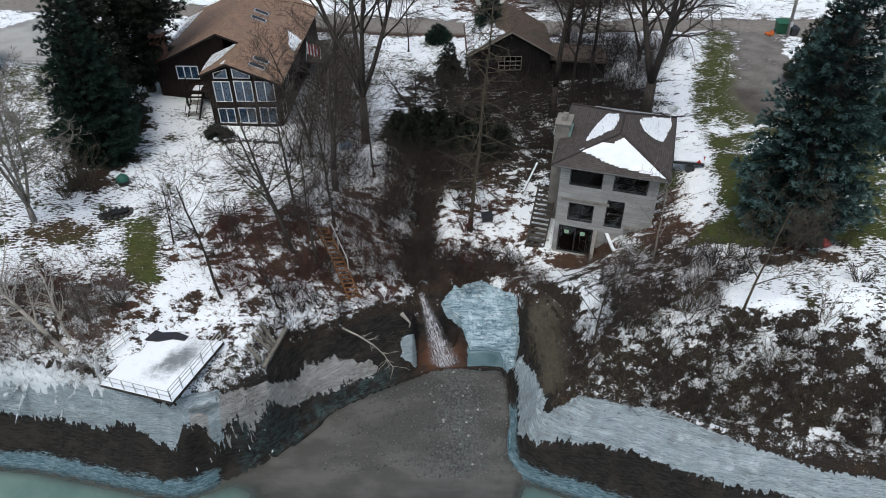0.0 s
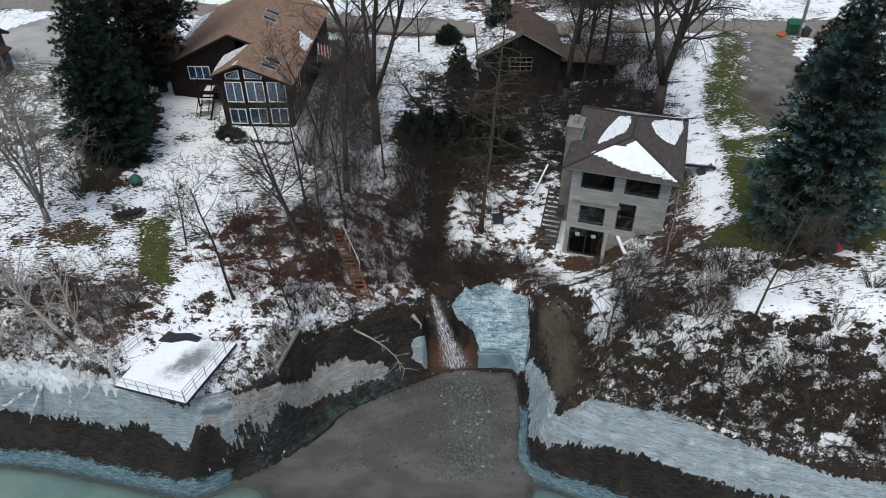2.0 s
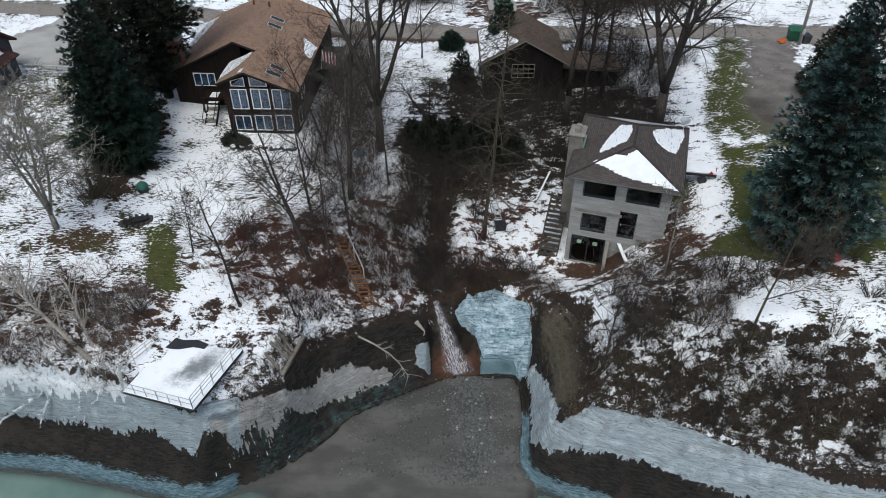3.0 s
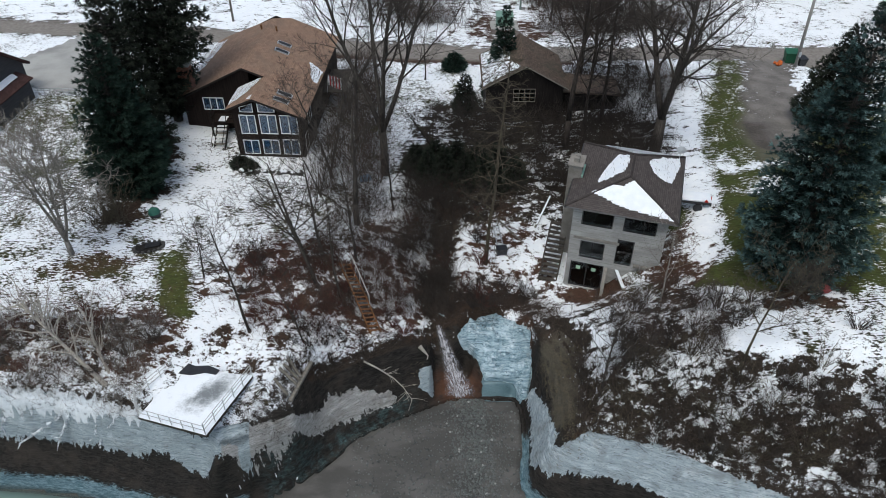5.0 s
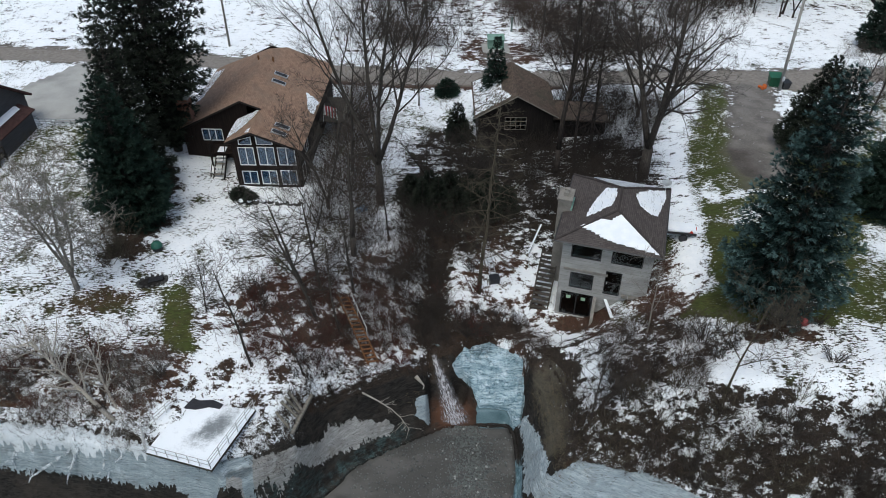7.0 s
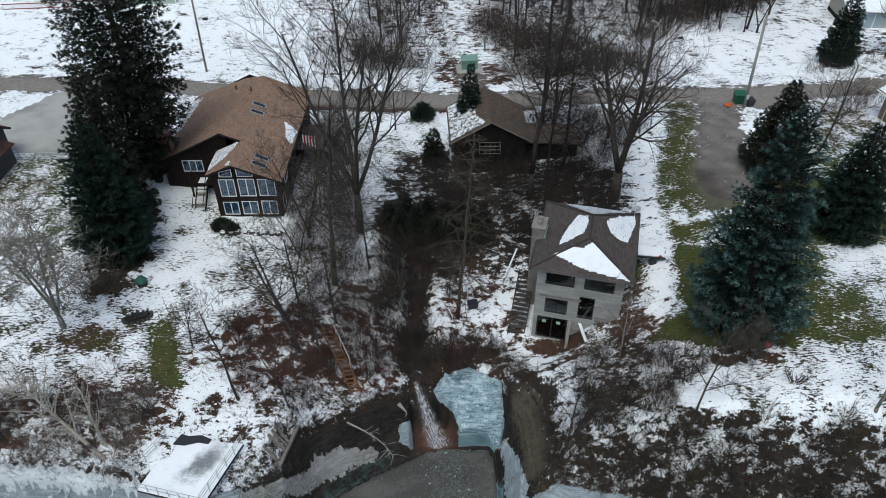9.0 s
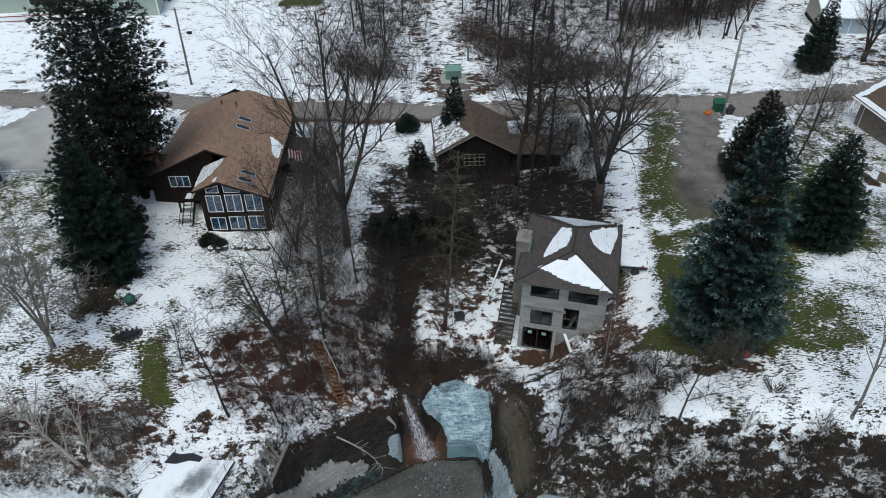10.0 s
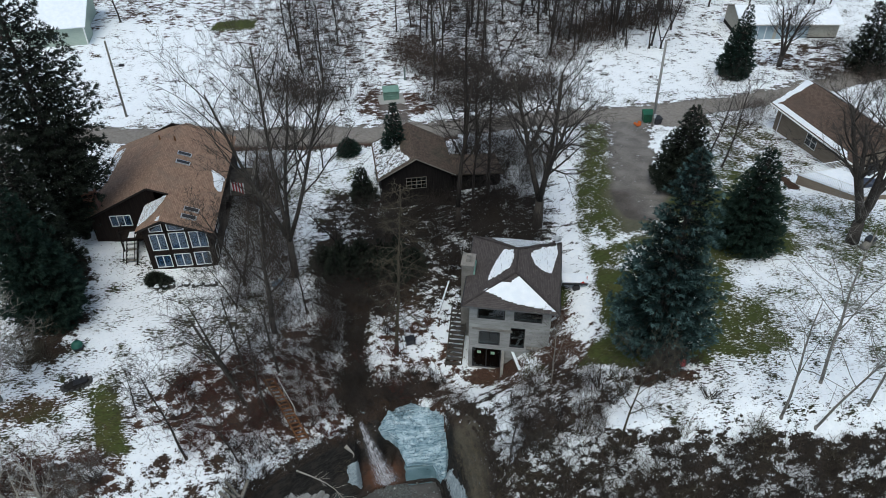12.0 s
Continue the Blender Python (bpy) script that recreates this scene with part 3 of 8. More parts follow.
class Cover:
    """What lies on the ground: soft patches laid over one another."""

    def __init__(self, x, y):
        self.x, self.y = x, y
        self.c = np.zeros((len(x), 6))

    def base(self, *values):
        self.c[:] = values
        return self

    def patch(self, cx, cy, rx, ry, turn=0.0, snow=None, grass=None, leaf=None, gravel=None, tar=None, wet=None, soft=0.5):
        a = radians(turn)
        dx, dy = self.x - cx, self.y - cy
        u, v = (dx * math.cos(a) + dy * math.sin(a)) / rx, (dy * math.cos(a) - dx * math.sin(a)) / ry
        r = np.sqrt(u * u + v * v) + 0.22 * wavy(self.x, self.y, 0.55, cx) + 0.10 * wavy(self.x, self.y, 1.9, cy)
        f = smooth01((1 + soft * 0.5 - r) / soft)
        for i, val in enumerate((snow, grass, leaf, gravel, tar, wet)):
            if val is not None:
                self.c[:, i] += (val - self.c[:, i]) * f
        return self

    def strip(self, points, width, soft=0.6, **what):
        d, _ = line_distance(np.array(points, float), self.x, self.y)
        d = d + 0.25 * soft * wavy(self.x, self.y, 0.9, width)
        f = smooth01((width * 0.5 + soft * 0.5 - d) / soft)
        for i, key in enumerate(("snow", "grass", "leaf", "gravel", "tar", "wet")):
            if key in what:
                self.c[:, i] += (what[key] - self.c[:, i]) * f
        return self


def lay_cover(x, y):
    c = Cover(x, y).base(0.90, 0.30, 0.2, 0, 0, 0)
    c.patch(8, 140, 62, 52, snow=0.64, grass=0.05, leaf=0.6)                 # far wood
    c.patch(-38, 100, 26, 18, snow=0.95, grass=0.2)                        # far field
    c.patch(46, 90, 20, 9, snow=0.92, grass=0.22)
    c.patch(66, 89, 10, 7, snow=0.5, grass=0.2, leaf=0.5)
    c.patch(-6, 63, 8, 12, snow=0.70, grass=0.45, leaf=0.3)                # yard between the houses
    c.patch(7, 55, 13, 10, snow=0.30, grass=0.0, leaf=0.05)                  # under the trees
    c.patch(-27, 40, 12, 12, snow=0.68, grass=0.36, leaf=0.3)               # west lawn
    c.patch(-17.5, 46, 5.5, 7.5, snow=0.90, grass=0.36)
    c.patch(-36, 57.5, 4.5, 4.5, snow=0.50, grass=0.8, leaf=0.2)           # low evergreen ground cover by the drive
    c.patch(-11, 43, 6, 6, snow=0.60, grass=0.36, leaf=0.4)
    c.patch(-26.2, 49.5, 2.8, 7, 8, snow=0.16, grass=0.0, leaf=0.4)
    c.patch(-32, 52, 3.5, 5.0, 0, snow=0.5, grass=0.6)
    c.patch(-25, 37.5, 3.0, 1.4, 10, snow=0.22, grass=0.35, leaf=0.7, soft=0.9)
    c.patch(-10, 37.2, 7, 3.2, 8, snow=0.34, grass=0.0, leaf=1.0)          # leafy bank
    c.patch(-5, 39.5, 3.0, 6.5, 0, snow=0.52, grass=0.0, leaf=1.0)
    c.patch(-19.1, 35.4, 1.2, 4.0, 14, snow=0.10, grass=0.66, leaf=0.5, soft=0.9)
    c.patch(-23, 31, 7, 2.6, 0, snow=0.42, grass=0.1, leaf=0.9)
    c.patch(-14, 31, 5.0, 2.4, 10, snow=0.62, grass=0.1, leaf=0.4)
    c.patch(-6.5, 33.5, 2.6, 1.1, -10, snow=0.62, leaf=0.6)
    c.strip(CREEK, 2.2, 1.6, snow=0.08, grass=0.0, leaf=0.25)
    c.patch(0.5, 50, 4.5, 5, snow=0.20, grass=0.0, leaf=0.4)
    c.patch(3.6, 42.0, 4.0, 4.2, -20, snow=0.62, grass=0.05, leaf=0.7)     # tongue of land by the grey house
    c.patch(2.2, 37.6, 4.4, 1.6, 0, snow=0.12, grass=0.1, leaf=0.4)
    c.patch(8.0, 36.2, 4.0, 3.2, 0, snow=0.56, grass=0.05, leaf=0.7)
    c.patch(9.6, 38.4, 2.2, 1.3, -16, snow=0.14, grass=0.0, leaf=1.0)
    c.patch(24, 50, 5.5, 14, -12, snow=0.26, grass=1.0, leaf=0.4)            # green lawn by the drive
    c.patch(24, 40, 12, 8, snow=0.16, grass=0.8, leaf=0.3)
    c.patch(24.5, 45.5, 3.5, 1.6, 10, snow=0.42)
    c.patch(38, 57.5, 5.5, 7, 0, snow=0.34, grass=0.7, leaf=0.3)
    c.patch(31.5, 53, 4.5, 6.0, 0, snow=0.16, grass=0.7, leaf=0.4)
    c.patch(36, 36, 9, 6.0, 15, snow=0.62, grass=0.6)
    c.patch(42, 46, 9, 6, 20, snow=0.45, grass=0.9)
    c.patch(31.8, 41.6, 3.0, 1.6, 20, snow=0.66, grass=0.7)
    c.patch(34, 49, 5, 6.5, snow=0.10, grass=0.7, leaf=0.4)
    c.patch(29.0, 34.8, 3.4, 3.2, 10, snow=0.26, grass=0.85, leaf=0.4)
    c.patch(20.8, 35.2, 4.9, 3.9, snow=0.10, grass=0.6, leaf=0.3)
    c.patch(25.5, 30.2, 9.5, 1.3, 5, snow=0.82, grass=0.3)
    c.patch(19.5, 31.2, 3.0, 1.6, 0, snow=0.34, grass=0.1, leaf=0.5)
    c.patch(34, 33.4, 6, 2.6, 12, snow=0.74, grass=0.4)
    c.patch(15.0, 38.2, 2.2, 3.6, -16, snow=0.30, grass=0.05, leaf=0.9)
    c.patch(16.2, 32.7, 2.0, 1.7, -20, snow=0.85, grass=0.2)
    c.patch(11.2, 31.4, 5.0, 3.8, 0, snow=0.52, grass=0.0, leaf=0.35)
    c.patch(20.5, 29.0, 5.0, 1.6, 0, snow=0.86, grass=0.3)
    c.patch(17.2, 29.8, 1.7, 1.2, 30, snow=0.85)
    c.patch(34, 39.5, 6.0, 3.4, 20, snow=0.80, grass=0.5)
    c.patch(19.4, 38.0, 2.2, 5.0, -8, snow=0.10, grass=0.9, leaf=0.3)
    c.patch(26.0, 36.0, 4.4, 5.0, 20, snow=0.24, grass=0.85, leaf=0.5)
    c.strip([(16.6, 38), (18, 45), (20.3, 57), (23.8, 70)], 2.4, 1.4, snow=0.95, grass=0.1)
    c.strip([(20.5, 49.2), (25, 49.8)], 1.0, 0.8, snow=0.8)
    c.strip([(21.5, 48), (23.2, 56), (25.5, 63), (28.6, 72.4)], 3.2, 1.4, snow=0.22, grass=0.9, leaf=0.4)
    c.strip([(27.2, 54), (29.5, 62), (33.2, 73.5)], 5.0, 1.9, gravel=1.0, snow=0.10, grass=0.0, leaf=0.3)
    c.strip([(25.4, 50), (26, 57)], 2.6, 2.0, gravel=0.4, snow=0.05, leaf=0.3)
    c.strip([(21.4, 48.4), (25.6, 49.6)], 0.9, 0.9, snow=0.72)
    c.patch(21.6, 50.2, 0.7, 1.8, -12, snow=0.85)
    c.strip([(34.0, 66), (36.8, 72.6)], 2.0, 0.8, snow=0.85)
    c.strip([(-60, 82.6), (-50, 82), (-29.5, 79.8), (-21, 79), (-6.7, 77), (14.5, 76.9), (34, 76), (48.8, 77.4), (57, 79), (80, 85)], 4.6, 0.9, tar=1.0, snow=0.06, grass=0.0, leaf=0.0)
    c.strip([(-60, 84.4), (-50, 83.8), (-29.5, 81.6), (-21, 80.8), (-6.7, 78.8), (14.5, 78.7), (34, 77.8), (48.8, 79.2), (57, 80.8), (80, 86.8)], 0.5, 0.6, snow=0.4, tar=0.5)
    c.strip([(42.7, 74), (45.0, 64), (44.4, 56)], 1.5, 0.5, snow=0.05, leaf=0.6, grass=0.0)
    c.strip([(-26, 76.2), (-6.7, 74.2), (12, 74.0)], 1.2, 1.0, snow=0.12, leaf=0.6, grass=0.1)
    c.patch(45, 66, 5, 7, 0, snow=0.42, grass=0.4, leaf=0.5)
    c.patch(39.5, 73.0, 3.0, 2.0, 0, snow=0.03, tar=1.0, grass=0.0)
    c.patch(-16.6, 114.9, 3.6, 1.9, 0, snow=0.05, grass=1.0, soft=0.15)
    c.patch(5.6, 85, 5, 4, snow=0.32, leaf=0.9, grass=0)
    c.strip([(5.6, 84), (5.6, 78)], 3.5, 1.0, snow=0.2, gravel=0.6)
    return c


def sheet(name, gx, gy, mat, zfun, cover, keep=None, label="", category="ground"):
    X, Y = np.meshgrid(gx, gy)
    x, y = X.ravel(), Y.ravel()
    z, d = terrain(x, y)
    z = zfun(x, y, z, d)
    nx, ny = len(gx), len(gy)
    i = np.arange(nx * ny).reshape(ny, nx)
    f = np.stack([i[:-1, :-1], i[:-1, 1:], i[1:, 1:], i[1:, :-1]], -1).reshape(-1, 4)
    v = np.stack([x, y, z], 1)
    if keep is not None:
        k = keep(x, y, z, d)
        f = f[k[f].all(1)]
        used = np.unique(f)
        back = np.zeros(len(x), int)
        back[used] = np.arange(len(used))
        f, v, x, y, z, d = back[f], v[used], x[used], y[used], z[used], d[used]
    me = bpy.data.meshes.new(name)
    me.from_pydata(v.tolist(), [], f.tolist())
    me.materials.append(mat)
    me.polygons.foreach_set("use_smooth", [True] * len(me.polygons))
    if cover is not None:
        c = cover(x, y, z, d)
        for nm, cols in (("cover", c[:, :3]), ("way", c[:, 3:6])):
            at = me.color_attributes.new(nm, "FLOAT_COLOR", "POINT")
            at.data.foreach_set("color", np.hstack([cols, np.ones((len(x), 1))]).ravel())
    me.update()
    ob = new(name, me)
    return tagged(ob, label, category, kind="structure")


def ground_cover(x, y, z, d):
    c = lay_cover(x, y).c
    # bare bluff slopes hold little snow; the beach none
    slope = smooth01((7.8 - d) / 3.5) * smooth01((15.5 - x) / 2.5) + smooth01((7.6 - d) / 0.9) * smooth01((x - 13) / 2.5)
    e = smooth01((x - 4) / 3)
    bare = smooth01((x - 4.7) / 0.4) * smooth01((9.0 - x) / 2.0) * smooth01((d - 2.0) / 0.5) * smooth01((5.0 - d) / 1.5)
    c[:, 0] = np.where(d > 0, c[:, 0] * (1 - e * slope) + e * slope * (0.33 + 0.17 * smooth01(0.5 + 1.1 * wavy(x, y * 2.0, 1.7, 3.0)) + 0.36 * np.exp(-((x - 8.8) / 1.8) ** 2 - ((y - 33) / 2.5) ** 2) - 0.10 * smooth01((x - 14) / 5)) * (1 - bare), 0.0)
    c[:, 2] = c[:, 2] * (1 - e * slope) + e * slope * 0.02
    c[:, 1] = c[:, 1] * (1 - e * slope)
    lip = smooth01((3.6 - d) / 1.2) * (x < 4) * (0.55 + 0.45 * smooth01((x + 5) / 2))
    c[:, 0] *= 1 - 0.8 * lip
    c[:, 1] *= 1 - lip
    b = (d <= 0)
    c[b] = (0, 0, 0, 1, 0, 1.0)
    return np.clip(c, 0, 1)


gx = axis([(-900, -300, 60), (-300, -80, 10), (-80, -32, 0.8), (-32, 34, 0.24), (34, 70, 0.6), (70, 300, 10), (300, 900, 60)])
gy = axis([(10, 20, 1.0), (20, 56, 0.24), (56, 92, 0.5), (92, 150, 2.0), (150, 300, 10), (300, 1200, 60)])
sheet("ground", gx, gy, GROUND, lambda x, y, z, d: z - 0.3 * smooth01((2.9 - d) / 0.5) * (d > -0.3) - 0.35 * apron_share(x, y, 0.1) * (d > 2.0), ground_cover,
      label="patchy snow over dead leaves, lawn and gravel on the bluff top")


def bluff_cover(x, y, z, d):
    c = np.zeros((len(x), 6))
    c[:, 0] = smooth01((d - 2.2) / 0.9) * (0.30 + 0.32 * smooth01((-3 - x) / 1.5))
    by = smooth01((x + 14.6) / 0.6) * smooth01((-9.6 - x) / 0.8)
    c[:, 0] = c[:, 0] * (1 - by) + by * smooth01((d - 1.2) / 0.5) * 0.55
    c[:, 3] = np.exp(-((x + 0.1) / 1.5) ** 2 - ((y - 33.2) / 1.0) ** 2) * 1.5 * smooth01((2.3 - z) / 0.9)
    c[:, 4] = smooth01((-2.6 - x) / 1.0) * smooth01((x + 12.6) / 1.5) * smooth01((0.75 - d) / 0.5) * 0.9
    c[:, 1] = smooth01((d - 1.7) / 0.8)
    c[:, 5] = smooth01((x - 4.9) / 1.0) * smooth01((8.6 - x) / 2.0) * smooth01((y - 26.4) / 1.6) * smooth01((35.4 - y) / 2.0) * smooth01((d - 0.9) / 0.9)
    c[:, 0] *= 1 - c[:, 5]
    # snow and soil cleared to near-black rock, painting in the hollow's shade
    hollow_shade = np.exp(-((x - 0.2) / 1.7) ** 2 - ((y - 35.4) / 1.7) ** 2)
    c[:, 0] *= 1 - np.clip(1.6 * hollow_shade, 0, 1)
    c[:, 1] *= 1 - np.clip(1.6 * hollow_shade, 0, 1)
    c[:, 2] = (smooth01((1.2 - z) / 1.0) * smooth01((1.1 - d) / 0.8)) * (0.12 + 0.88 * np.maximum(smooth01((-12.5 - x) / 1.0), smooth01((x - 3.4) / 0.5) * smooth01((30.5 - y) / 2)))
    return np.clip(c, 0, 1)


def ledges(x, y, z, d):
    """Layered rock: the face steps back in thin beds."""
    on = smooth01((3.2 - d) / 0.8) * smooth01(d / 0.3)
    zz = z + on * (0.07 * np.sin(z * 13 + 1.5 * wavy(x, y, 0.5)) + 0.04 * np.sin(z * 31 + wavy(x, y, 0.9)) + 0.05 * wavy(x, y, 2.3, 5.0))
    return zz + 0.02 * smooth01((d - 2.8) / 0.6) - 0.35 * smooth01((-0.1 - d) / 0.25) - 0.35 * smooth01((d - 3.3) / 0.3)


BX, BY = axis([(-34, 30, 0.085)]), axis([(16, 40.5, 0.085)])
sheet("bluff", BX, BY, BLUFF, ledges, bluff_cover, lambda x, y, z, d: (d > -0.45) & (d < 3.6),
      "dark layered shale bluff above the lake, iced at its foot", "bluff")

def lake_mesh():
    lx = axis([(-900, -60, 140), (-60, -34, 2.0), (-34, 30, 0.4), (30, 60, 2.0), (60, 900, 140)])
    ly = axis([(-900, 0, 100), (0, 14, 2.0), (14, 34, 0.4)])
    X, Y = np.meshgrid(lx, ly)
    x, y = X.ravel(), Y.ravel()
    z, d = terrain(x, y)
    dep = np.where(y < 12, 2.0, np.maximum(0.0, -z))
    i = np.arange(len(x)).reshape(len(ly), len(lx))
    f = np.stack([i[:-1, :-1], i[:-1, 1:], i[1:, 1:], i[1:, :-1]], -1).reshape(-1, 4)
    g = Geo()
    g.v, g.f = np.stack([x, y, np.zeros_like(x)], 1).tolist(), f.tolist()
    ob = solo("lake_water", g, WATER, "turbid pale green lake water along the bluff", "water", kind="structure", smooth=True)
    at = ob.data.attributes.new("depth", "FLOAT", "POINT")
    at.data.foreach_set("value", dep)


lake_mesh()


# ---- buildings ----
def wall_boxes(u0, u1, z0, z1, d0, d1, holes, along="x"):
    """A wall between d0 and d1 with rectangular openings (u0, u1, z0, z1) right through it, as one connected mesh."""
    us = [u for u in sorted({u0, u1, *[h[i] for h in holes for i in (0, 1)]}) if u0 <= u <= u1]
    zs = [z for z in sorted({z0, z1, *[h[i] for h in holes for i in (2, 3)]}) if z0 <= z <= z1]
    nu, nz = len(us) - 1, len(zs) - 1

    def solid(i, j):
        if not (0 <= i < nu and 0 <= j < nz):
            return False
        a, b = (us[i] + us[i + 1]) / 2, (zs[j] + zs[j + 1]) / 2
        return not any(h[0] < a < h[1] and h[2] < b < h[3] for h in holes)

    at = lambda i, j, k: (k * (nu + 1) + i) * (nz + 1) + j
    v = [((u, d, z) if along == "x" else (d, u, z)) for d in (d0, d1) for u in us for z in zs]
    f = []
    for i in range(nu):
        for j in range(nz):
            if not solid(i, j):
                continue
            f.append((at(i, j, 0), at(i + 1, j, 0), at(i + 1, j + 1, 0), at(i, j + 1, 0)))
            f.append((at(i, j, 1), at(i, j + 1, 1), at(i + 1, j + 1, 1), at(i + 1, j, 1)))
            for (di, dj), (a, b) in {(-1, 0): ((0, 0), (0, 1)), (1, 0): ((1, 1), (1, 0)), (0, -1): ((1, 0), (0, 0)), (0, 1): ((0, 1), (1, 1))}.items():
                if not solid(i + di, j + dj):
                    f.append((at(i + a[0], j + a[1], 0), at(i + b[0], j + b[1], 0), at(i + b[0], j + b[1], 1), at(i + a[0], j + a[1], 1)))
    return Geo().add(v, f)


def window(parent, u0, u1, z0, z1, face, frame_mat, bars=1, cross=0, w=0.07, along="x", out=-1, name="window", label="", glass=None):
    """A window in an opening: a frame with mullions, proud of the wall, and glass behind it. face: the wall's outer plane."""
    a, b = sorted((face + out * 0.04, face - out * 0.05))
    cols = [(u0 + (u1 - u0) * i / (bars + 1), u0 + (u1 - u0) * (i + 1) / (bars + 1)) for i in range(bars + 1)]
    rows = [(z0 + (z1 - z0) * i / (cross + 1), z0 + (z1 - z0) * (i + 1) / (cross + 1)) for i in range(cross + 1)]
    trim = lambda lo, hi, first, last: (lo if lo == first else lo + w * 0.5, hi if abs(hi - last) < 1e-6 else hi - w * 0.5)
    lights = [(*trim(*c, u0, u1), *trim(*q, z0, z1)) for c in cols for q in rows]
    fr = wall_boxes(u0 - w, u1 + w, z0 - w, z1 + w, a, b, lights, along)
    f = part(name, fr, frame_mat, parent, label)
    for i in range(bars + 1):
        p0, p1 = u0 + (u1 - u0) * i / (bars + 1) + w * 0.4, u0 + (u1 - u0) * (i + 1) / (bars + 1) - w * 0.4
        c = face - out * 0.02
        pane = Geo().box(p0, p1, c, c + 0.012, z0, z1) if along == "x" else Geo().box(c, c + 0.012, p0, p1, z0, z1)
        o = part("pane", pane, glass or GLASS, f)
        o.visible_shadow = False
    return f


def grey_house():
    h = thing("grey_house", pose(11.83, 42.77, 0, 0, 0, -16.5), "unfinished grey concrete block house with a snowy hip roof", "house")
    W, D, T, ZB, ZE, ZR = 3.16, 3.83, 0.22, 4.3, 11.95, 13.25
    front = [(-2.46, -0.44, 10.37, 11.50), (0.36, 2.44, 10.40, 11.54), (-2.31, -0.73, 7.55, 8.85), (0.17, 1.22, 7.50, 9.50), (-2.85, -0.5, 4.62, 6.95)]
    part("wall", wall_boxes(-W, W, ZB, ZE - 0.05, -D, -D + T, front), CONCRETE, h)
    part("wall", wall_boxes(-W, W, ZB, ZE - 0.05, D - T, D, []), CONCRETE, h)
    part("wall", wall_boxes(-D + T, D - T, ZB, ZE - 0.05, -W, -W + T, [(1.0, 2.2, 10.2, 11.4)], "y"), CONCRETE, h)
    part("wall", wall_boxes(-D + T, D - T, ZB, ZE - 0.05, W - T, W, [(-1.5, -0.3, 10.2, 11.4)], "y"), CONCRETE, h)
    # floors coloured near black, painting in the dimness of the rooms
    part("floor_slab", Geo().box(-W + T, W - T, -D + T, D - T, 7.15, 7.35), DARK_SIDING, h)
    part("floor_slab", Geo().box(-W + T, W - T, -D + T, D - T, 9.55, 9.75), DARK_SIDING, h)
    part("floor_slab", Geo().box(-W + T, W - T, -D + T, D - T, 4.35, 4.5), DARK_SIDING, h)
    # long ledge courses across the front
    part("trim_course", Geo().box(-2.9, 0.27, -D - 0.05, -D + 0.002, 9.02, 9.24, bevel=0.01), BLOCK, h, "pale concrete string course")
    part("trim_course", Geo().box(1.25, 2.75, -D - 0.03, -D + 0.002, 8.62, 8.86, bevel=0.01), CONCRETE, h)
    courses = Geo()
    z = 4.85
    while z < 11.8:
        for s in (-1,):
            solid = [(-W, W)]
            for a, b, c, e in front:
                if c - 0.08 < z < e + 0.08:
                    solid = [q for p in solid for q in ((p[0], min(p[1], a - 0.07)), (max(p[0], b + 0.07), p[1])) if q[1] - q[0] > 0.1]
            for a, b in solid:
                courses.box(a, b, -D - 0.004, -D + 0.01, z - 0.012, z + 0.006)
        z += 0.4
    part("joint", courses, two_tone("concrete_joint", (0.17, 0.16, 0.145), (0.24, 0.23, 0.21), 3, 30), h)
    for u0, u1, z0, z1 in front[:3]:
        window(h, u0, u1, z0, z1, -D, DARK_METAL, bars=0 if z0 > 9 else 1, w=0.05, label="dark framed window")
    window(h, 1.0, 2.2, 10.2, 11.4, -W, DARK_METAL, bars=1, along="y")
    window(h, -1.5, -0.3, 10.2, 11.4, W, DARK_METAL, bars=1, along="y", out=1)
    d = window(h, 0.17, 1.22, 7.50, 9.50, -D, DARK_METAL, bars=0, cross=1, w=0.05, name="door", label="dark glazed door")
    part("handle", Geo().box(0.27, 0.31, -D - 0.08, -D - 0.03, 8.4, 8.6, bevel=0.01), STEEL, d)
    g = part("sliding_door", wall_boxes(-2.85, -0.5, 4.62, 6.9, -D + 0.12, -D + 0.17, [(-2.75, -1.75, 4.75, 6.8), (-1.65, -0.6, 4.75, 6.8)]), DARK_METAL, h, "dark framed sliding doors in the basement opening")
    for a, b in ((-2.75, -1.75), (-1.65, -0.6)):
        part("pane", Geo().box(a, b, -D + 0.14, -D + 0.152, 4.75, 6.8), GLASS, g).visible_shadow = False
        part("sticker", Geo().box(a + 0.3, a + 0.62, -D + 0.125, -D + 0.132, 6.2, 6.5), two_tone("pale_green_paper", (0.30, 0.46, 0.33), (0.36, 0.52, 0.38)), g, "pale green sticker")
    part("wing_wall", Geo().prism([(-D - 1.5, 4.2), (-D, 4.2), (-D, 6.9), (-D - 0.2, 6.8), (-D - 1.5, 5.2)], -0.44, -0.22, "x"), BLOCK, h, "stepped concrete wing wall")
    for x0 in (1.45, 1.95, 2.45):
        part("loose_block", Geo().box(x0, x0 + 0.42, -D - 0.34, -D - 0.12, 7.55, 7.76, bevel=0.015), BLOCK, h)
    # hip roof
    ew, ed, r0 = 3.71, 4.38, 1.45
    A, B, C, E = (-ew, -ed, ZE), (ew, -ed, ZE), (ew, ed, ZE), (-ew, ed, ZE)
    P, Q = (0.17, -r0, ZR), (0.17, r0, ZR)
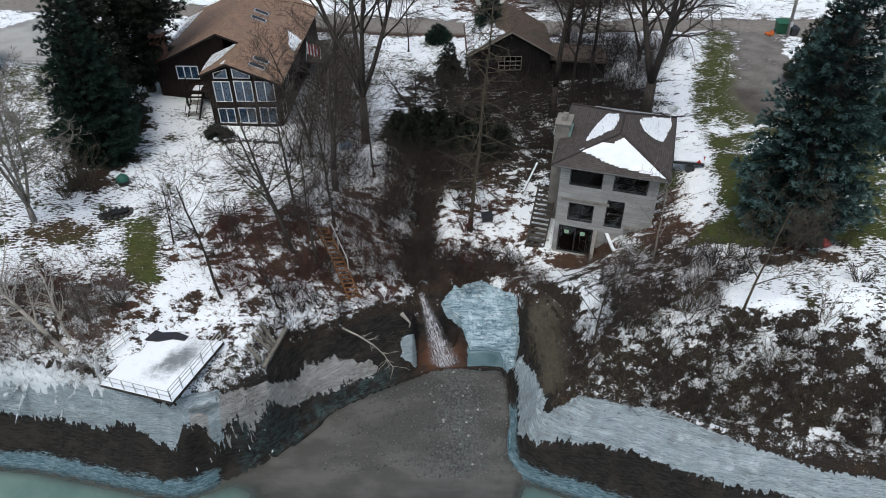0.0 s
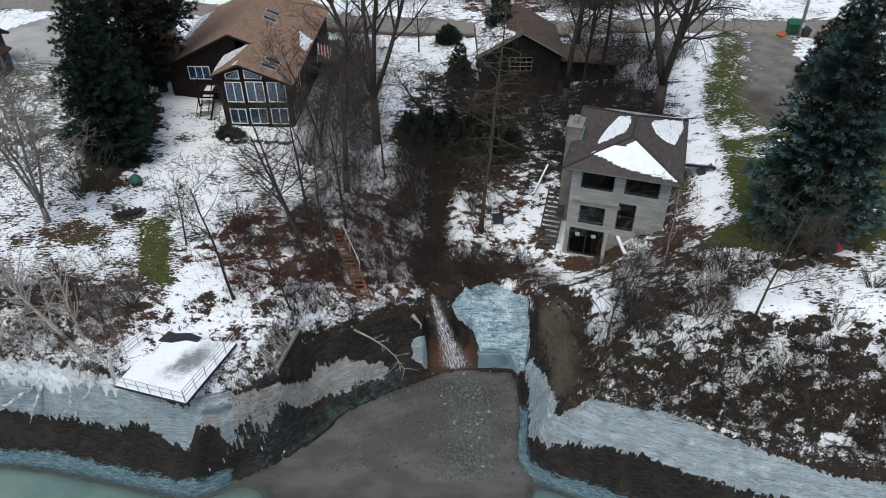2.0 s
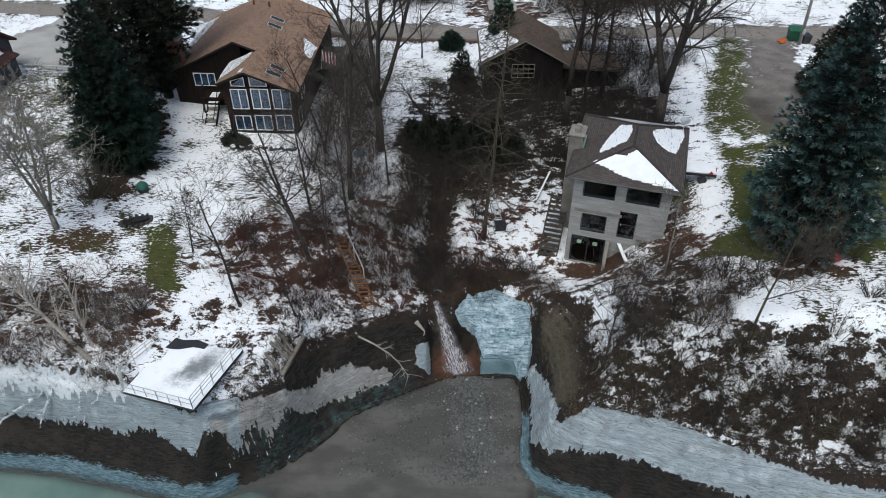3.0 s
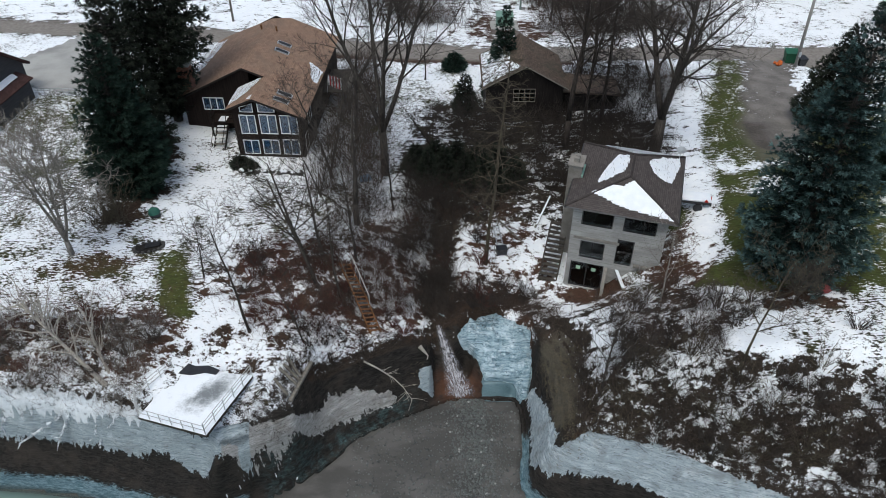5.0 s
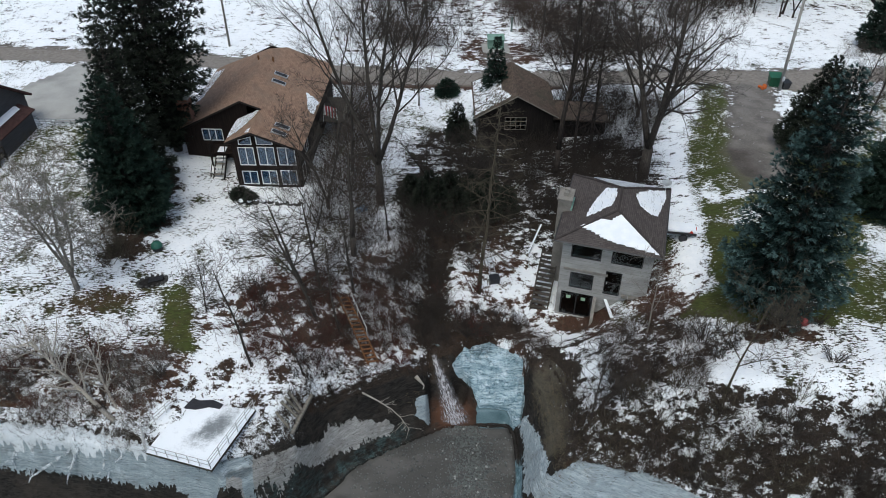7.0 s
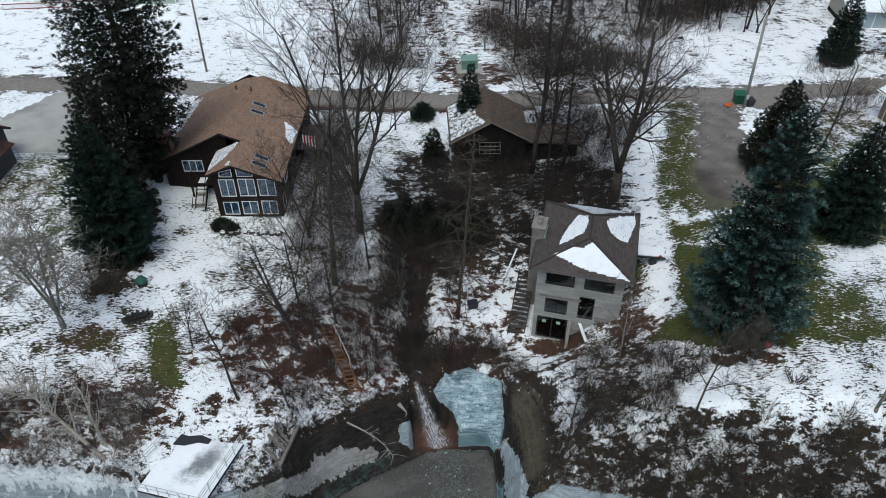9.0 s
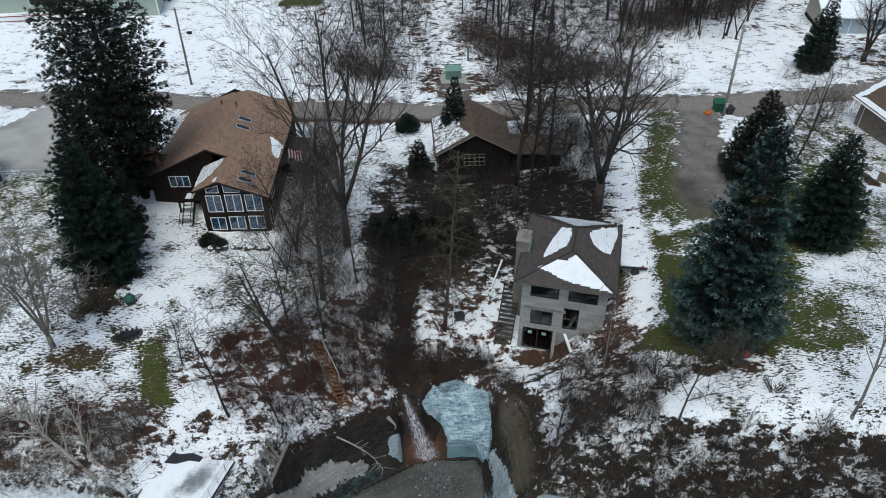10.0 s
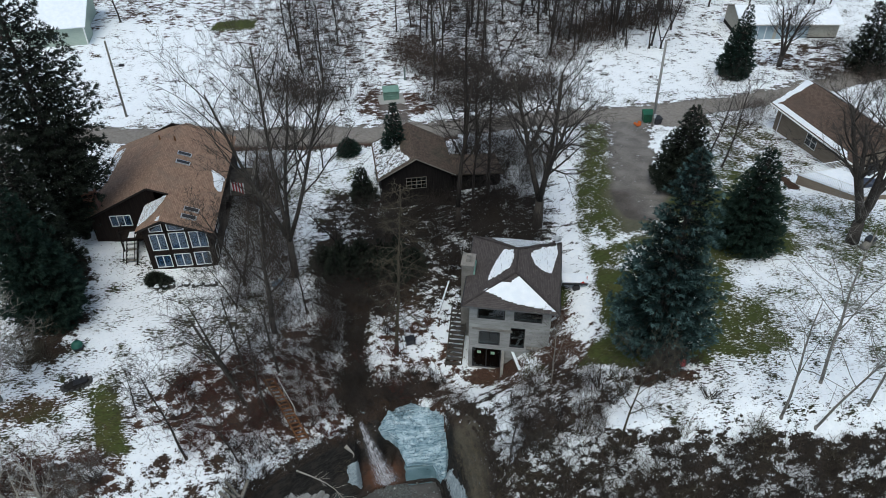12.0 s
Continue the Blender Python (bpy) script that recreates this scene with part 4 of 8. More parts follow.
    roof = part("roof", Geo().slab([A, B, P], 0.14).slab([B, C, Q, P], 0.14).slab([C, E, Q], 0.14).slab([E, A, P, Q], 0.14), SHINGLE_GREY, h, "charcoal shingle hip roof", uv=True)
    caps = Geo()
    for a, b in ((A, P), (B, P), (C, Q), (E, Q), (P, Q)):
        caps.tube([Vector(a) + Vector((0, 0, 0.01)), Vector(b) + Vector((0, 0, 0.02))], [0.09, 0.09], 6)
    part("ridge_cap", caps, SHINGLE_GREY, roof)
    fa = Geo()
    for a, b in ((A, B), (B, C), (C, E), (E, A)):
        fa.tube([Vector(a) - Vector((0, 0, 0.08)), Vector(b) - Vector((0, 0, 0.08))], [0.075, 0.075], 4)
    part("gutter", fa, DARK_METAL, roof)
    part("soffit", Geo().box(-ew + 0.1, ew - 0.1, -ed + 0.1, ed - 0.1, ZE - 0.17, ZE - 0.12), BLOCK, h)
    # block chimney
    ch = part("chimney", Geo().box(-4.15, -3.2, -0.9, 0.55, 4.4, 12.95, bevel=0.03), BLOCK, h, "tan block chimney with a flat cap")
    part("cap", Geo().box(-4.23, -3.12, -0.98, 0.63, 12.95, 13.08, bevel=0.03), BLOCK, ch)
    part("flue", Geo().box(-3.85, -3.5, -0.55, -0.2, 13.08, 13.4, bevel=0.02), BLOCK, ch)
    part("flue", Geo().box(-3.85, -3.5, -0.05, 0.3, 13.08, 13.36, bevel=0.02), BLOCK, ch)
    part("flashing", Geo().box(-3.2, -3.08, -1.0, 0.65, 12.2, 12.36), two_tone("green_copper", (0.16, 0.28, 0.24), (0.24, 0.36, 0.31)), ch)
    # dish on the back corner
    dish = part("satellite_dish", Geo().tube([(3.3, 3.9, 12.0), (3.3, 3.9, 12.7), (3.3, 3.75, 12.9)], [0.03, 0.03, 0.03], 6).add(
        [(3.3 + 0.36 * math.cos(t) * r, 3.62 - 0.12 * (1 - r), 12.95 + 0.3 * math.sin(t) * r) for r in (0.05, 1.0) for t in np.arange(10) * math.pi / 5],
        [(i, (i + 1) % 10, 10 + (i + 1) % 10, 10 + i) for i in range(10)]), STEEL, h, "grey satellite dish on a short mast")
    return h


grey_house()


def roof_snow(name, corners, house, thick, label, seed, mat=None):
    """A melting patch of snow on one roof slope: a band to each shingle course, ragged at the ends; corners in the house's frame."""
    rng = random.Random(seed)
    c = [Vector(p) for p in corners]
    nrm = Vector()
    for i in range(1, len(c) - 1):
        nrm += (c[i] - c[0]).cross(c[i + 1] - c[0])
    nrm = nrm.normalized() if nrm.z > 0 else -nrm.normalized()
    along = Vector((0, 0, 1)).cross(nrm).normalized()
    up = nrm.cross(along).normalized()
    flat = [((p - c[0]).dot(along), (p - c[0]).dot(up)) for p in c]
    lo, hi = min(q[1] for q in flat), max(q[1] for q in flat)
    step = 0.08
    rows = []
    v = lo + step * 0.3
    drift = [0.0, 0.0]
    while v < hi:
        cuts = sorted(a[0] + (b[0] - a[0]) * (v - a[1]) / (b[1] - a[1]) for a, b in zip(flat, flat[1:] + flat[:1]) if (a[1] - v) * (b[1] - v) < 0)
        if len(cuts) >= 2:
            drift = [0.6 * q + rng.uniform(-0.11, 0.09) for q in drift]
            e0, e1 = cuts[0] + drift[0], cuts[-1] + drift[1]
            if e1 - e0 > 0.15:
                rows.append((v, e0, e1))
        v += step
    vv, ff = [], []
    for v, e0, e1 in rows:
        n = max(3, int((e1 - e0) / 0.25))
        k = len(vv)
        low, top = v - step * 0.5, v + step * 0.66
        for i in range(n + 1):
            u = e0 + (e1 - e0) * i / n
            inner = min(1.0, min(i, n - i) / 1.5)
            sag = rng.uniform(-0.025, 0.02)
            for w, h in ((low + sag, 0.012 + 0.55 * thick * inner), (low + 0.03 + sag, 0.014 + thick * (0.3 + 0.62 * inner)), (top, 0.014 + thick * (0.25 + 0.7 * inner))):
                vv.append(c[0] + along * u + up * w + nrm * h)
        for i in range(n):
            for j in (0, 1):
                ff.append((k + 3 * i + j, k + 3 * i + j + 3, k + 3 * i + j + 4, k + 3 * i + j + 1))
    g = Geo().add([house.matrix_world @ p for p in vv], ff)
    return solo(name, g, mat or SNOW, label, "snow", group="snow on roofs", smooth=True)


GH = bpy.data.objects["grey_house"]


def grey_roof(u, v):
    """Height of the grey house's roof above its plan."""
    zf = 11.95 + (v + 4.38) / 2.93 * 1.3
    zb = 11.95 + (4.38 - v) / 2.93 * 1.3
    zr = 11.95 + (3.71 - u) / 3.54 * 1.3
    zl = 11.95 + (u + 3.71) / 3.88 * 1.3
    return min(zf, zb, zr, zl) + 0.02


def on_grey(pts):
    return [(u, v, grey_roof(u, v)) for u, v in pts]


roof_snow("roof_snow", on_grey([(-2.1, -3.15), (-1.4, -3.3), (-0.37, -3.74), (0.8, -3.95), (3.38, -4.2), (2.36, -3.2), (0.48, -1.75), (-0.25, -2.34), (-1.04, -2.3)]), GH, 0.06, "white melting snow patch on the front slope of the hip roof", 1)
roof_snow("roof_snow", on_grey([(-2.0, -2.0), (-1.1, -1.48), (-0.29, -0.6), (-0.12, 0.5), (-0.2, 1.55), (-0.98, 1.6), (-1.47, 0.47), (-1.8, -0.7)]), GH, 0.06, "white melting snow patch on the side slope of the hip roof", 2)
roof_snow("roof_snow", on_grey([(1.15, 1.25), (1.67, 0.22), (2.33, -0.2), (2.95, -0.1), (3.1, 0.95), (3.4, 2.75), (3.35, 3.8), (2.6, 3.2), (1.7, 2.3)]), GH, 0.06, "white melting snow patch on the side slope of the hip roof", 3)
roof_snow("roof_snow", on_grey([(-2.3, 4.2), (-1.0, 2.8), (0.1, 1.75), (2.9, 4.15), (0.2, 4.25)]), GH, 0.06, "white melting snow patch on the back slope of the hip roof", 4)


def outer_steps():
    h = thing("concrete_stairs", pose(11.83, 42.77, 0, 0, 0, -16.5), "dark wooden steps down the side of the grey house", "stairs")
    for i in range(13):
        y = -3.9 + i * 0.31
        z = 4.75 + i * 0.205
        part("tread", Geo().box(-5.0 + 0.02 * (i % 3), -3.75, y, y + 0.3, z - 0.06, z, bevel=0.01), WET_WOOD, h)
    for u in (-5.02, -3.72):
        part("stringer", Geo().prism([(-4.0, 4.35), (-3.9, 4.72), (0.2, 7.45), (0.3, 7.05)], u - 0.04, u + 0.04, "x"), WET_WOOD, h)
    return h


outer_steps()


def brown_house():
    h = thing("brown_house", pose(-18.81, 57.56, 0, 0, 0, -2.3), "dark brown two-storey house with a weathered brown shingle roof", "house")
    ZB = 6.7
    ZP, SR, SL = 13.5, 0.40, 0.49
    uL, uR, DB, B = -5.95, 5.7, 12.5, -3.96
    zr = lambda u: ZP - SR * u if u >= 0 else ZP + SL * u
    # main walls
    part("wall", wall_boxes(uL, 0.35, ZB, 10.45, 0.3, 0.5, [(-4.10, -2.33, 9.30, 10.58)]), BROWN_SIDING, h)
    part("gable", Geo().prism([(uL, 10.45), (0.35, 10.45), (0.35, 13.15), (0, ZP - 0.22), (uL, zr(uL) - 0.2)], 0.3, 0.5), BROWN_SIDING, h)
    part("wall", Geo().box(uL, uL + 0.2, 0.5, DB, ZB, zr(uL) - 0.1), BROWN_SIDING, h)
    part("wall", Geo().box(uR - 0.2, uR, B + 0.2, DB, ZB, zr(uR) - 0.12), BROWN_SIDING, h)
    part("gable", Geo().prism([(uL, ZB), (uR, ZB), (uR, zr(uR) - 0.15), (0, ZP - 0.2), (uL, zr(uL) - 0.15)], DB - 0.2, DB), BROWN_SIDING, h)
    part("floor_slab", Geo().box(uL + 0.2, uR - 0.2, 0.5, DB - 0.2, 9.0, 9.15), BROWN_SIDING, h)
    part("floor_slab", Geo().box(0.1, uR - 0.2, B + 0.2, 0.498, 9.0, 9.15), BROWN_SIDING, h)
    window(h, -4.10, -2.33, 9.30, 10.36, 0.3, WHITE_PAINT, bars=2, glass=GLASS_BLUE)
    # glazed bay
    lo = [(0.47, 1.72, 7.42, 8.66), (2.16, 3.47, 7.44, 8.74), (3.92, 5.22, 7.46, 8.80)]
    hi = [(0.49, 1.74, 9.38, 11.05), (2.18, 3.52, 9.42, 11.12), (3.92, 5.30, 9.46, 11.10)]
    part("wall", wall_boxes(-0.1, uR, ZB, 11.25, B, B + 0.2, lo + hi), BROWN_SIDING, h)
    part("wall", wall_boxes(B + 0.2, 0.3, ZB, 11.4, -0.1, 0.1, [], "y"), BROWN_SIDING, h)
    zb = zr(1.86) - 0.2
    part("gable_beam", Geo().prism([(-0.1, 11.25), (0.5, 11.25), (0.5, 11.42), (1.86, zb - 0.25), (3.7, 11.75), (3.7, 11.25), (uR, 11.25), (uR, zr(uR) - 0.2), (1.86, zb), (-0.1, 11.78)], B, B + 0.2), BROWN_SIDING, h)
    for q in lo + hi:
        window(h, *q, B, WHITE_PAINT, bars=1, glass=GLASS_BLUE)
    # slanted top lights
    for pts in ([(0.58, 11.36), (1.74, 11.36), (1.74, 12.18), (0.58, 11.82)], [(2.12, 11.40), (3.55, 11.40), (3.55, 11.72), (2.12, 12.22)]):
        c = sum((Vector((a, 0, b)) for a, b in pts), Vector()) / 4
        ring = [(Vector((a, 0, b)), Vector((a, 0, b)) + (c - Vector((a, 0, b))).normalized() * 0.09) for a, b in pts]
        v = [p + Vector((0, yy, 0)) for yy in (B - 0.04, B + 0.03) for pair in ring for p in pair]
        f4 = [(2 * i, 2 * ((i + 1) % 4), 2 * ((i + 1) % 4) + 1, 2 * i + 1) for i in range(4)]
        fs = f4 + [tuple(8 + k for k in q[::-1]) for q in f4]
        fs += [(2 * i + k, 2 * ((i + 1) % 4) + k, 8 + 2 * ((i + 1) % 4) + k, 8 + 2 * i + k) for i in range(4) for k in (0, 1)]
        f = part("window", Geo().add(v, fs), WHITE_PAINT, h)
        part("pane", Geo().prism(pts, B + 0.03, B + 0.042), GLASS_BLUE, f).visible_shadow = False
    part("mullion", Geo().box(1.86, 2.0, B - 0.03, B + 0.001, 11.3, zb - 0.1), BROWN_SIDING, h)
    window(h, B + 0.6, B + 1.5, 7.6, 8.9, uR, WHITE_PAINT, bars=0, along="y", out=1)
    window(h, B + 2.2, B + 3.4, 9.3, 10.6, uR, WHITE_PAINT, bars=1, along="y", out=1)
    # roof slopes: west, long east one that runs on over the bay, and the bay's own west slope
    eL, eR = -6.4, 6.1
    part("roof", Geo().slab([(eL, -0.1, zr(eL)), (0, -0.1, ZP), (0, 11.2, ZP), (eL + 1.2, 12.9, zr(eL + 1.2)), (eL, 12.9, zr(eL))], 0.16), SHINGLE_BROWN, h, "weathered brown shingle slope", uv=True)
    part("roof", Geo().slab([(0, -0.1, ZP), (1.86, -0.1, zr(1.86)), (1.86, -4.3, zr(1.86)), (eR, -4.3, zr(eR)), (eR, 12.9, zr(eR)), (1.4, 12.9, zr(1.4)), (0, 11.2, ZP)], 0.16), SHINGLE_BROWN, h, "weathered brown shingle slope", uv=True)
    part("roof", Geo().slab([(1.86, -4.3, zr(1.86)), (1.86, -0.15, zr(1.86)), (-0.5, -0.15, 11.72), (-0.5, -4.3, 11.72)], 0.14), SHINGLE_BROWN, h, "weathered brown shingle slope over the bay", uv=True)
    for a, b in (((eL, -0.12, zr(eL) - 0.1), (0, -0.12, ZP - 0.1)), ((0, -0.12, ZP - 0.1), (1.86, -0.12, zr(1.86) - 0.1)), ((-0.5, -4.32, 11.62), (1.86, -4.32, zr(1.86) - 0.1)), ((1.86, -4.32, zr(1.86) - 0.1), (eR, -4.32, zr(eR) - 0.1))):
        part("barge_board", Geo().tube([a, b], [0.1, 0.1], 4), DARK_SIDING, h)
    part("gutter", Geo().tube([(eL - 0.05, 4.2, zr(eL) - 0.02), (eL - 0.05, 11.8, zr(eL) - 0.02)], [0.09, 0.09], 6), WHITE_PAINT, h, "white gutter")
    # two pairs of skylights on the east slope
    for u, v in ((2.1, 6.9), (2.2, 5.4), (4.0, -1.75), (3.95, -2.9)):
        a, b = u - 0.62, u + 0.62
        s = Geo().slab([(a, v - 0.3, zr(a) + 0.12), (b, v - 0.3, zr(b) + 0.12), (b, v + 0.3, zr(b) + 0.12), (a, v + 0.3, zr(a) + 0.12)], 0.12)
        sk = part("skylight", s, STEEL, h, "grey framed roof skylight")
        part("pane", Geo().slab([(a + 0.08, v - 0.22, zr(a + 0.08) + 0.135), (b - 0.08, v - 0.22, zr(b - 0.08) + 0.135), (b - 0.08, v + 0.22, zr(b - 0.08) + 0.135), (a + 0.08, v + 0.22, zr(a + 0.08) + 0.135)], 0.012), DARK_METAL, sk)
    for u, v in ((-0.6, 9.2), (0.9, 9.0)):
        part("vent_pipe", Geo().tube([(u, v, zr(u) - 0.1), (u, v, zr(u) + 0.45)], [0.09, 0.09], 8), RUST_WOOD, h)
    # brick chimney at the west eave
    ch = part("chimney", Geo().box(-6.05, -4.95, 0.55, 1.45, ZB, 13.15, bevel=0.02), BRICK, h, "dark red brick chimney")
    cs = Geo()
    for k in range(8):
        z = 11.0 + k * 0.27
        cs.box(-6.06, -4.94, 0.54, 1.46, z, z + 0.02)
    part("mortar_joint", cs, BLOCK, ch)
    part("cap", Geo().box(-6.15, -4.85, 0.45, 1.55, 13.15, 13.3, bevel=0.03), CONCRETE, ch)
    part("flue", Geo().tube([(-5.6, 1.0, 13.28), (-5.6, 1.0, 13.5)], [0.2, 0.2], 10), DARK_METAL, ch)
    part("flue", Geo().tube([(-5.2, 1.0, 13.28), (-5.2, 1.0, 13.42)], [0.16, 0.16], 10), STEEL, ch)
    # porch and stairs in the corner
    st = part("porch", Geo().box(-3.3, -0.1, -1.3, 0.3, 8.75, 8.87), BROWN_SIDING, h, "small dark wooden porch in the corner")
    for u, v in ((-3.2, -1.2), (-0.3, -1.2)):
        part("post", Geo().box(u - 0.06, u + 0.06, v - 0.06, v + 0.06, 6.7, 9.75), DARK_SIDING, st)
    part("railing", Geo().box(-3.25, -2.75, -1.25, -1.2, 9.6, 9.68).box(-3.25, -3.2, -1.25, 0.25, 9.6, 9.68).box(-3.25, -3.2, -1.25, 0.25, 9.2, 9.25), DARK_SIDING, st)
    part("railing", Geo().box(-1.65, -0.2, -1.25, -1.2, 9.6, 9.68).box(-1.65, -0.2, -1.25, -1.2, 9.2, 9.25), DARK_SIDING, st)
    part("porch_snow", Geo().box(-2.55, -1.85, -1.2, -0.3, 8.872, 8.96, bevel=0.04), SNOW, st, "patch of snow on the porch")
    for i in range(8):
        part("tread", Geo().box(-2.6, -1.75, -1.35 - 0.27 * (i + 1), -1.35 - 0.27 * i, 8.55 - 0.205 * i, 8.61 - 0.205 * i, bevel=0.01), OLD_WOOD if i % 3 == 2 else WHITE_PAINT, st, "step dusted with snow")
    for u in (-2.66, -1.69):
        part("stringer", Geo().prism([(-1.3, 8.7), (-1.3, 8.35), (-3.6, 6.65), (-3.6, 6.95)], u - 0.03, u + 0.03, "x"), DARK_SIDING, st)
        part("hand_rail", Geo().tube([(u, -1.3, 9.6), (u, -3.5, 7.95)], [0.035, 0.035], 5), DARK_SIDING, st)
    # timber deck with rails on the east side
    dk = part("deck", Geo().box(uR, uR + 2.6, 4.5, 9.5, 9.0, 9.14), WET_WOOD, h, "raised dark wooden deck beside the house")
    for v in (4.6, 6.2, 7.8, 9.4):
        part("post", Geo().box(uR + 2.45, uR + 2.57, v - 0.06, v + 0.06, 6.6, 10.1), OLD_WOOD, dk)
    part("railing", Geo().box(uR + 2.48, uR + 2.54, 4.5, 9.5, 10.0, 10.08).box(uR + 2.48, uR + 2.54, 4.5, 9.5, 9.5, 9.56), OLD_WOOD, dk)
    for i in range(9):
        part("tread", Geo().box(uR + 2.6 + 0.27 * i, uR + 2.87 + 0.27 * i, 4.6, 5.7, 8.85 - 0.2 * i, 8.9 - 0.2 * i), OLD_WOOD, dk)
    return h


brown_house()
BH = bpy.data.objects["brown_house"]
roof_snow("roof_snow", [(u, v, 11.75 + (u + 0.5) * 0.439) for u, v in ((-0.42, -3.6), (-0.42, -0.3), (1.75, -0.3), (1.5, -1.3), (0.4, -3.2))], BH, 0.07, "white snow patch on the bay roof", 5)
roof_snow("roof_snow", [(1.3, -4.1, 12.55), (1.75, -4.1, 12.73), (1.75, -3.6, 12.73), (1.45, -3.6, 12.61)], BH, 0.05, "small snow patch on the bay roof", 6)
roof_snow("roof_snow", [(5.2, 2.8, 11.44), (5.9, 2.0, 11.16), (6.0, 4.6, 11.12), (4.6, 5.6, 11.68), (5.0, 4.2, 11.52)], BH, 0.06, "snow patch at the eave of the shingle roof", 7)
roof_snow("roof_snow", [(-6.2, 4.6, 10.48), (-5.6, 5.2, 10.78), (-5.0, 11.6, 11.07), (-6.2, 11.9, 10.48)][::-1], BH, 0.03, "broken snow patch along the west eave", 8, SNOW_THIN)


def dark_house():
    h = thing("dark_house", pose(6.03, 60.57, 0, 0, 0, 0.8), "dark wooden house with an old gabled roof under bare trees", "house")
    W, D, ZP, SL = 3.55, 7.2, 12.4, 0.56
    z = lambda u: ZP - SL * abs(u)
    part("wall", wall_boxes(-W, W, 5.6, 10.3, 0.3, 0.5, [(-1.0, 0.98, 8.78, 10.0)]), DARK_SIDING, h)
    part("gable", Geo().prism([(-W, 10.3), (W, 10.3), (W, z(W) - 0.1), (0, ZP - 0.15), (-W, z(W) - 0.1)], 0.3, 0.5), DARK_SIDING, h)
    part("wall", Geo().box(-W, -W + 0.2, 0.5, D - 0.2, 5.6, z(W) - 0.1), DARK_SIDING, h)
    part("wall", Geo().box(W - 0.2, W, 0.5, D - 0.2, 5.6, z(W) - 0.1), DARK_SIDING, h)
    part("gable", Geo().prism([(-W, 5.6), (W, 5.6), (W, z(W) - 0.1), (0, ZP - 0.15), (-W, z(W) - 0.1)], D - 0.2, D), DARK_SIDING, h)
    window(h, -1.0, 0.98, 8.78, 10.0, 0.3, OLD_WOOD, bars=3, cross=2, w=0.05, label="grey weathered grid window")
    e = 3.97
    part("roof", Geo().slab([(-e, 0, z(e)), (0, 0, ZP), (0, D + 0.3, ZP), (-e, D + 0.3, z(e))], 0.14), SHINGLE_DARK, h, "dark old shingle slope", uv=True)
    part("roof", Geo().slab([(0, 0, ZP), (e, 0, z(e)), (e, D + 0.3, z(e)), (0, D + 0.3, ZP)], 0.14), SHINGLE_DARK, h, "dark old shingle slope", uv=True)
    part("barge_board", Geo().tube([(-e, -0.03, z(e) - 0.07), (0, -0.03, ZP - 0.07)], [0.06, 0.06], 4).tube([(0, -0.03, ZP - 0.07), (e, -0.03, z(e) - 0.07)], [0.06, 0.06], 4), OLD_WOOD, h)
    part("lean_to", Geo().box(W, W + 5.5, 2.0, 5.5, 5.6, 8.6), DARK_SIDING, h, "low dark shed built onto the house")
    part("lean_to_roof", Geo().slab([(W, 1.7, 9.1), (W + 5.8, 1.7, 8.7), (W + 5.8, 5.8, 8.7), (W, 5.8, 9.1)], 0.12), SHINGLE_DARK, h, uv=True)
    part("wall_lamp", Geo().box(-W - 0.12, -W, 0.4, 0.6, 8.6, 8.9, bevel=0.03), STEEL, h)
    return h


dark_house()
DH = bpy.data.objects["dark_house"]
roof_snow("roof_snow", [(-3.8, 0.3, 10.30), (-0.4, 0.4, 12.20), (-1.4, 3.0, 11.64), (-1.2, 6.8, 11.75), (-3.8, 7.2, 10.30)][::-1], DH, 0.03, "thin speckled snow on the dark roof slope", 9, SNOW_THIN)
roof_snow("roof_snow", [(3.9, 5.0, 8.98), (5.4, 5.2, 8.9), (5.2, 5.6, 8.9), (4.0, 5.6, 8.96)], DH, 0.08, "snow patch on the shed roof", 10)


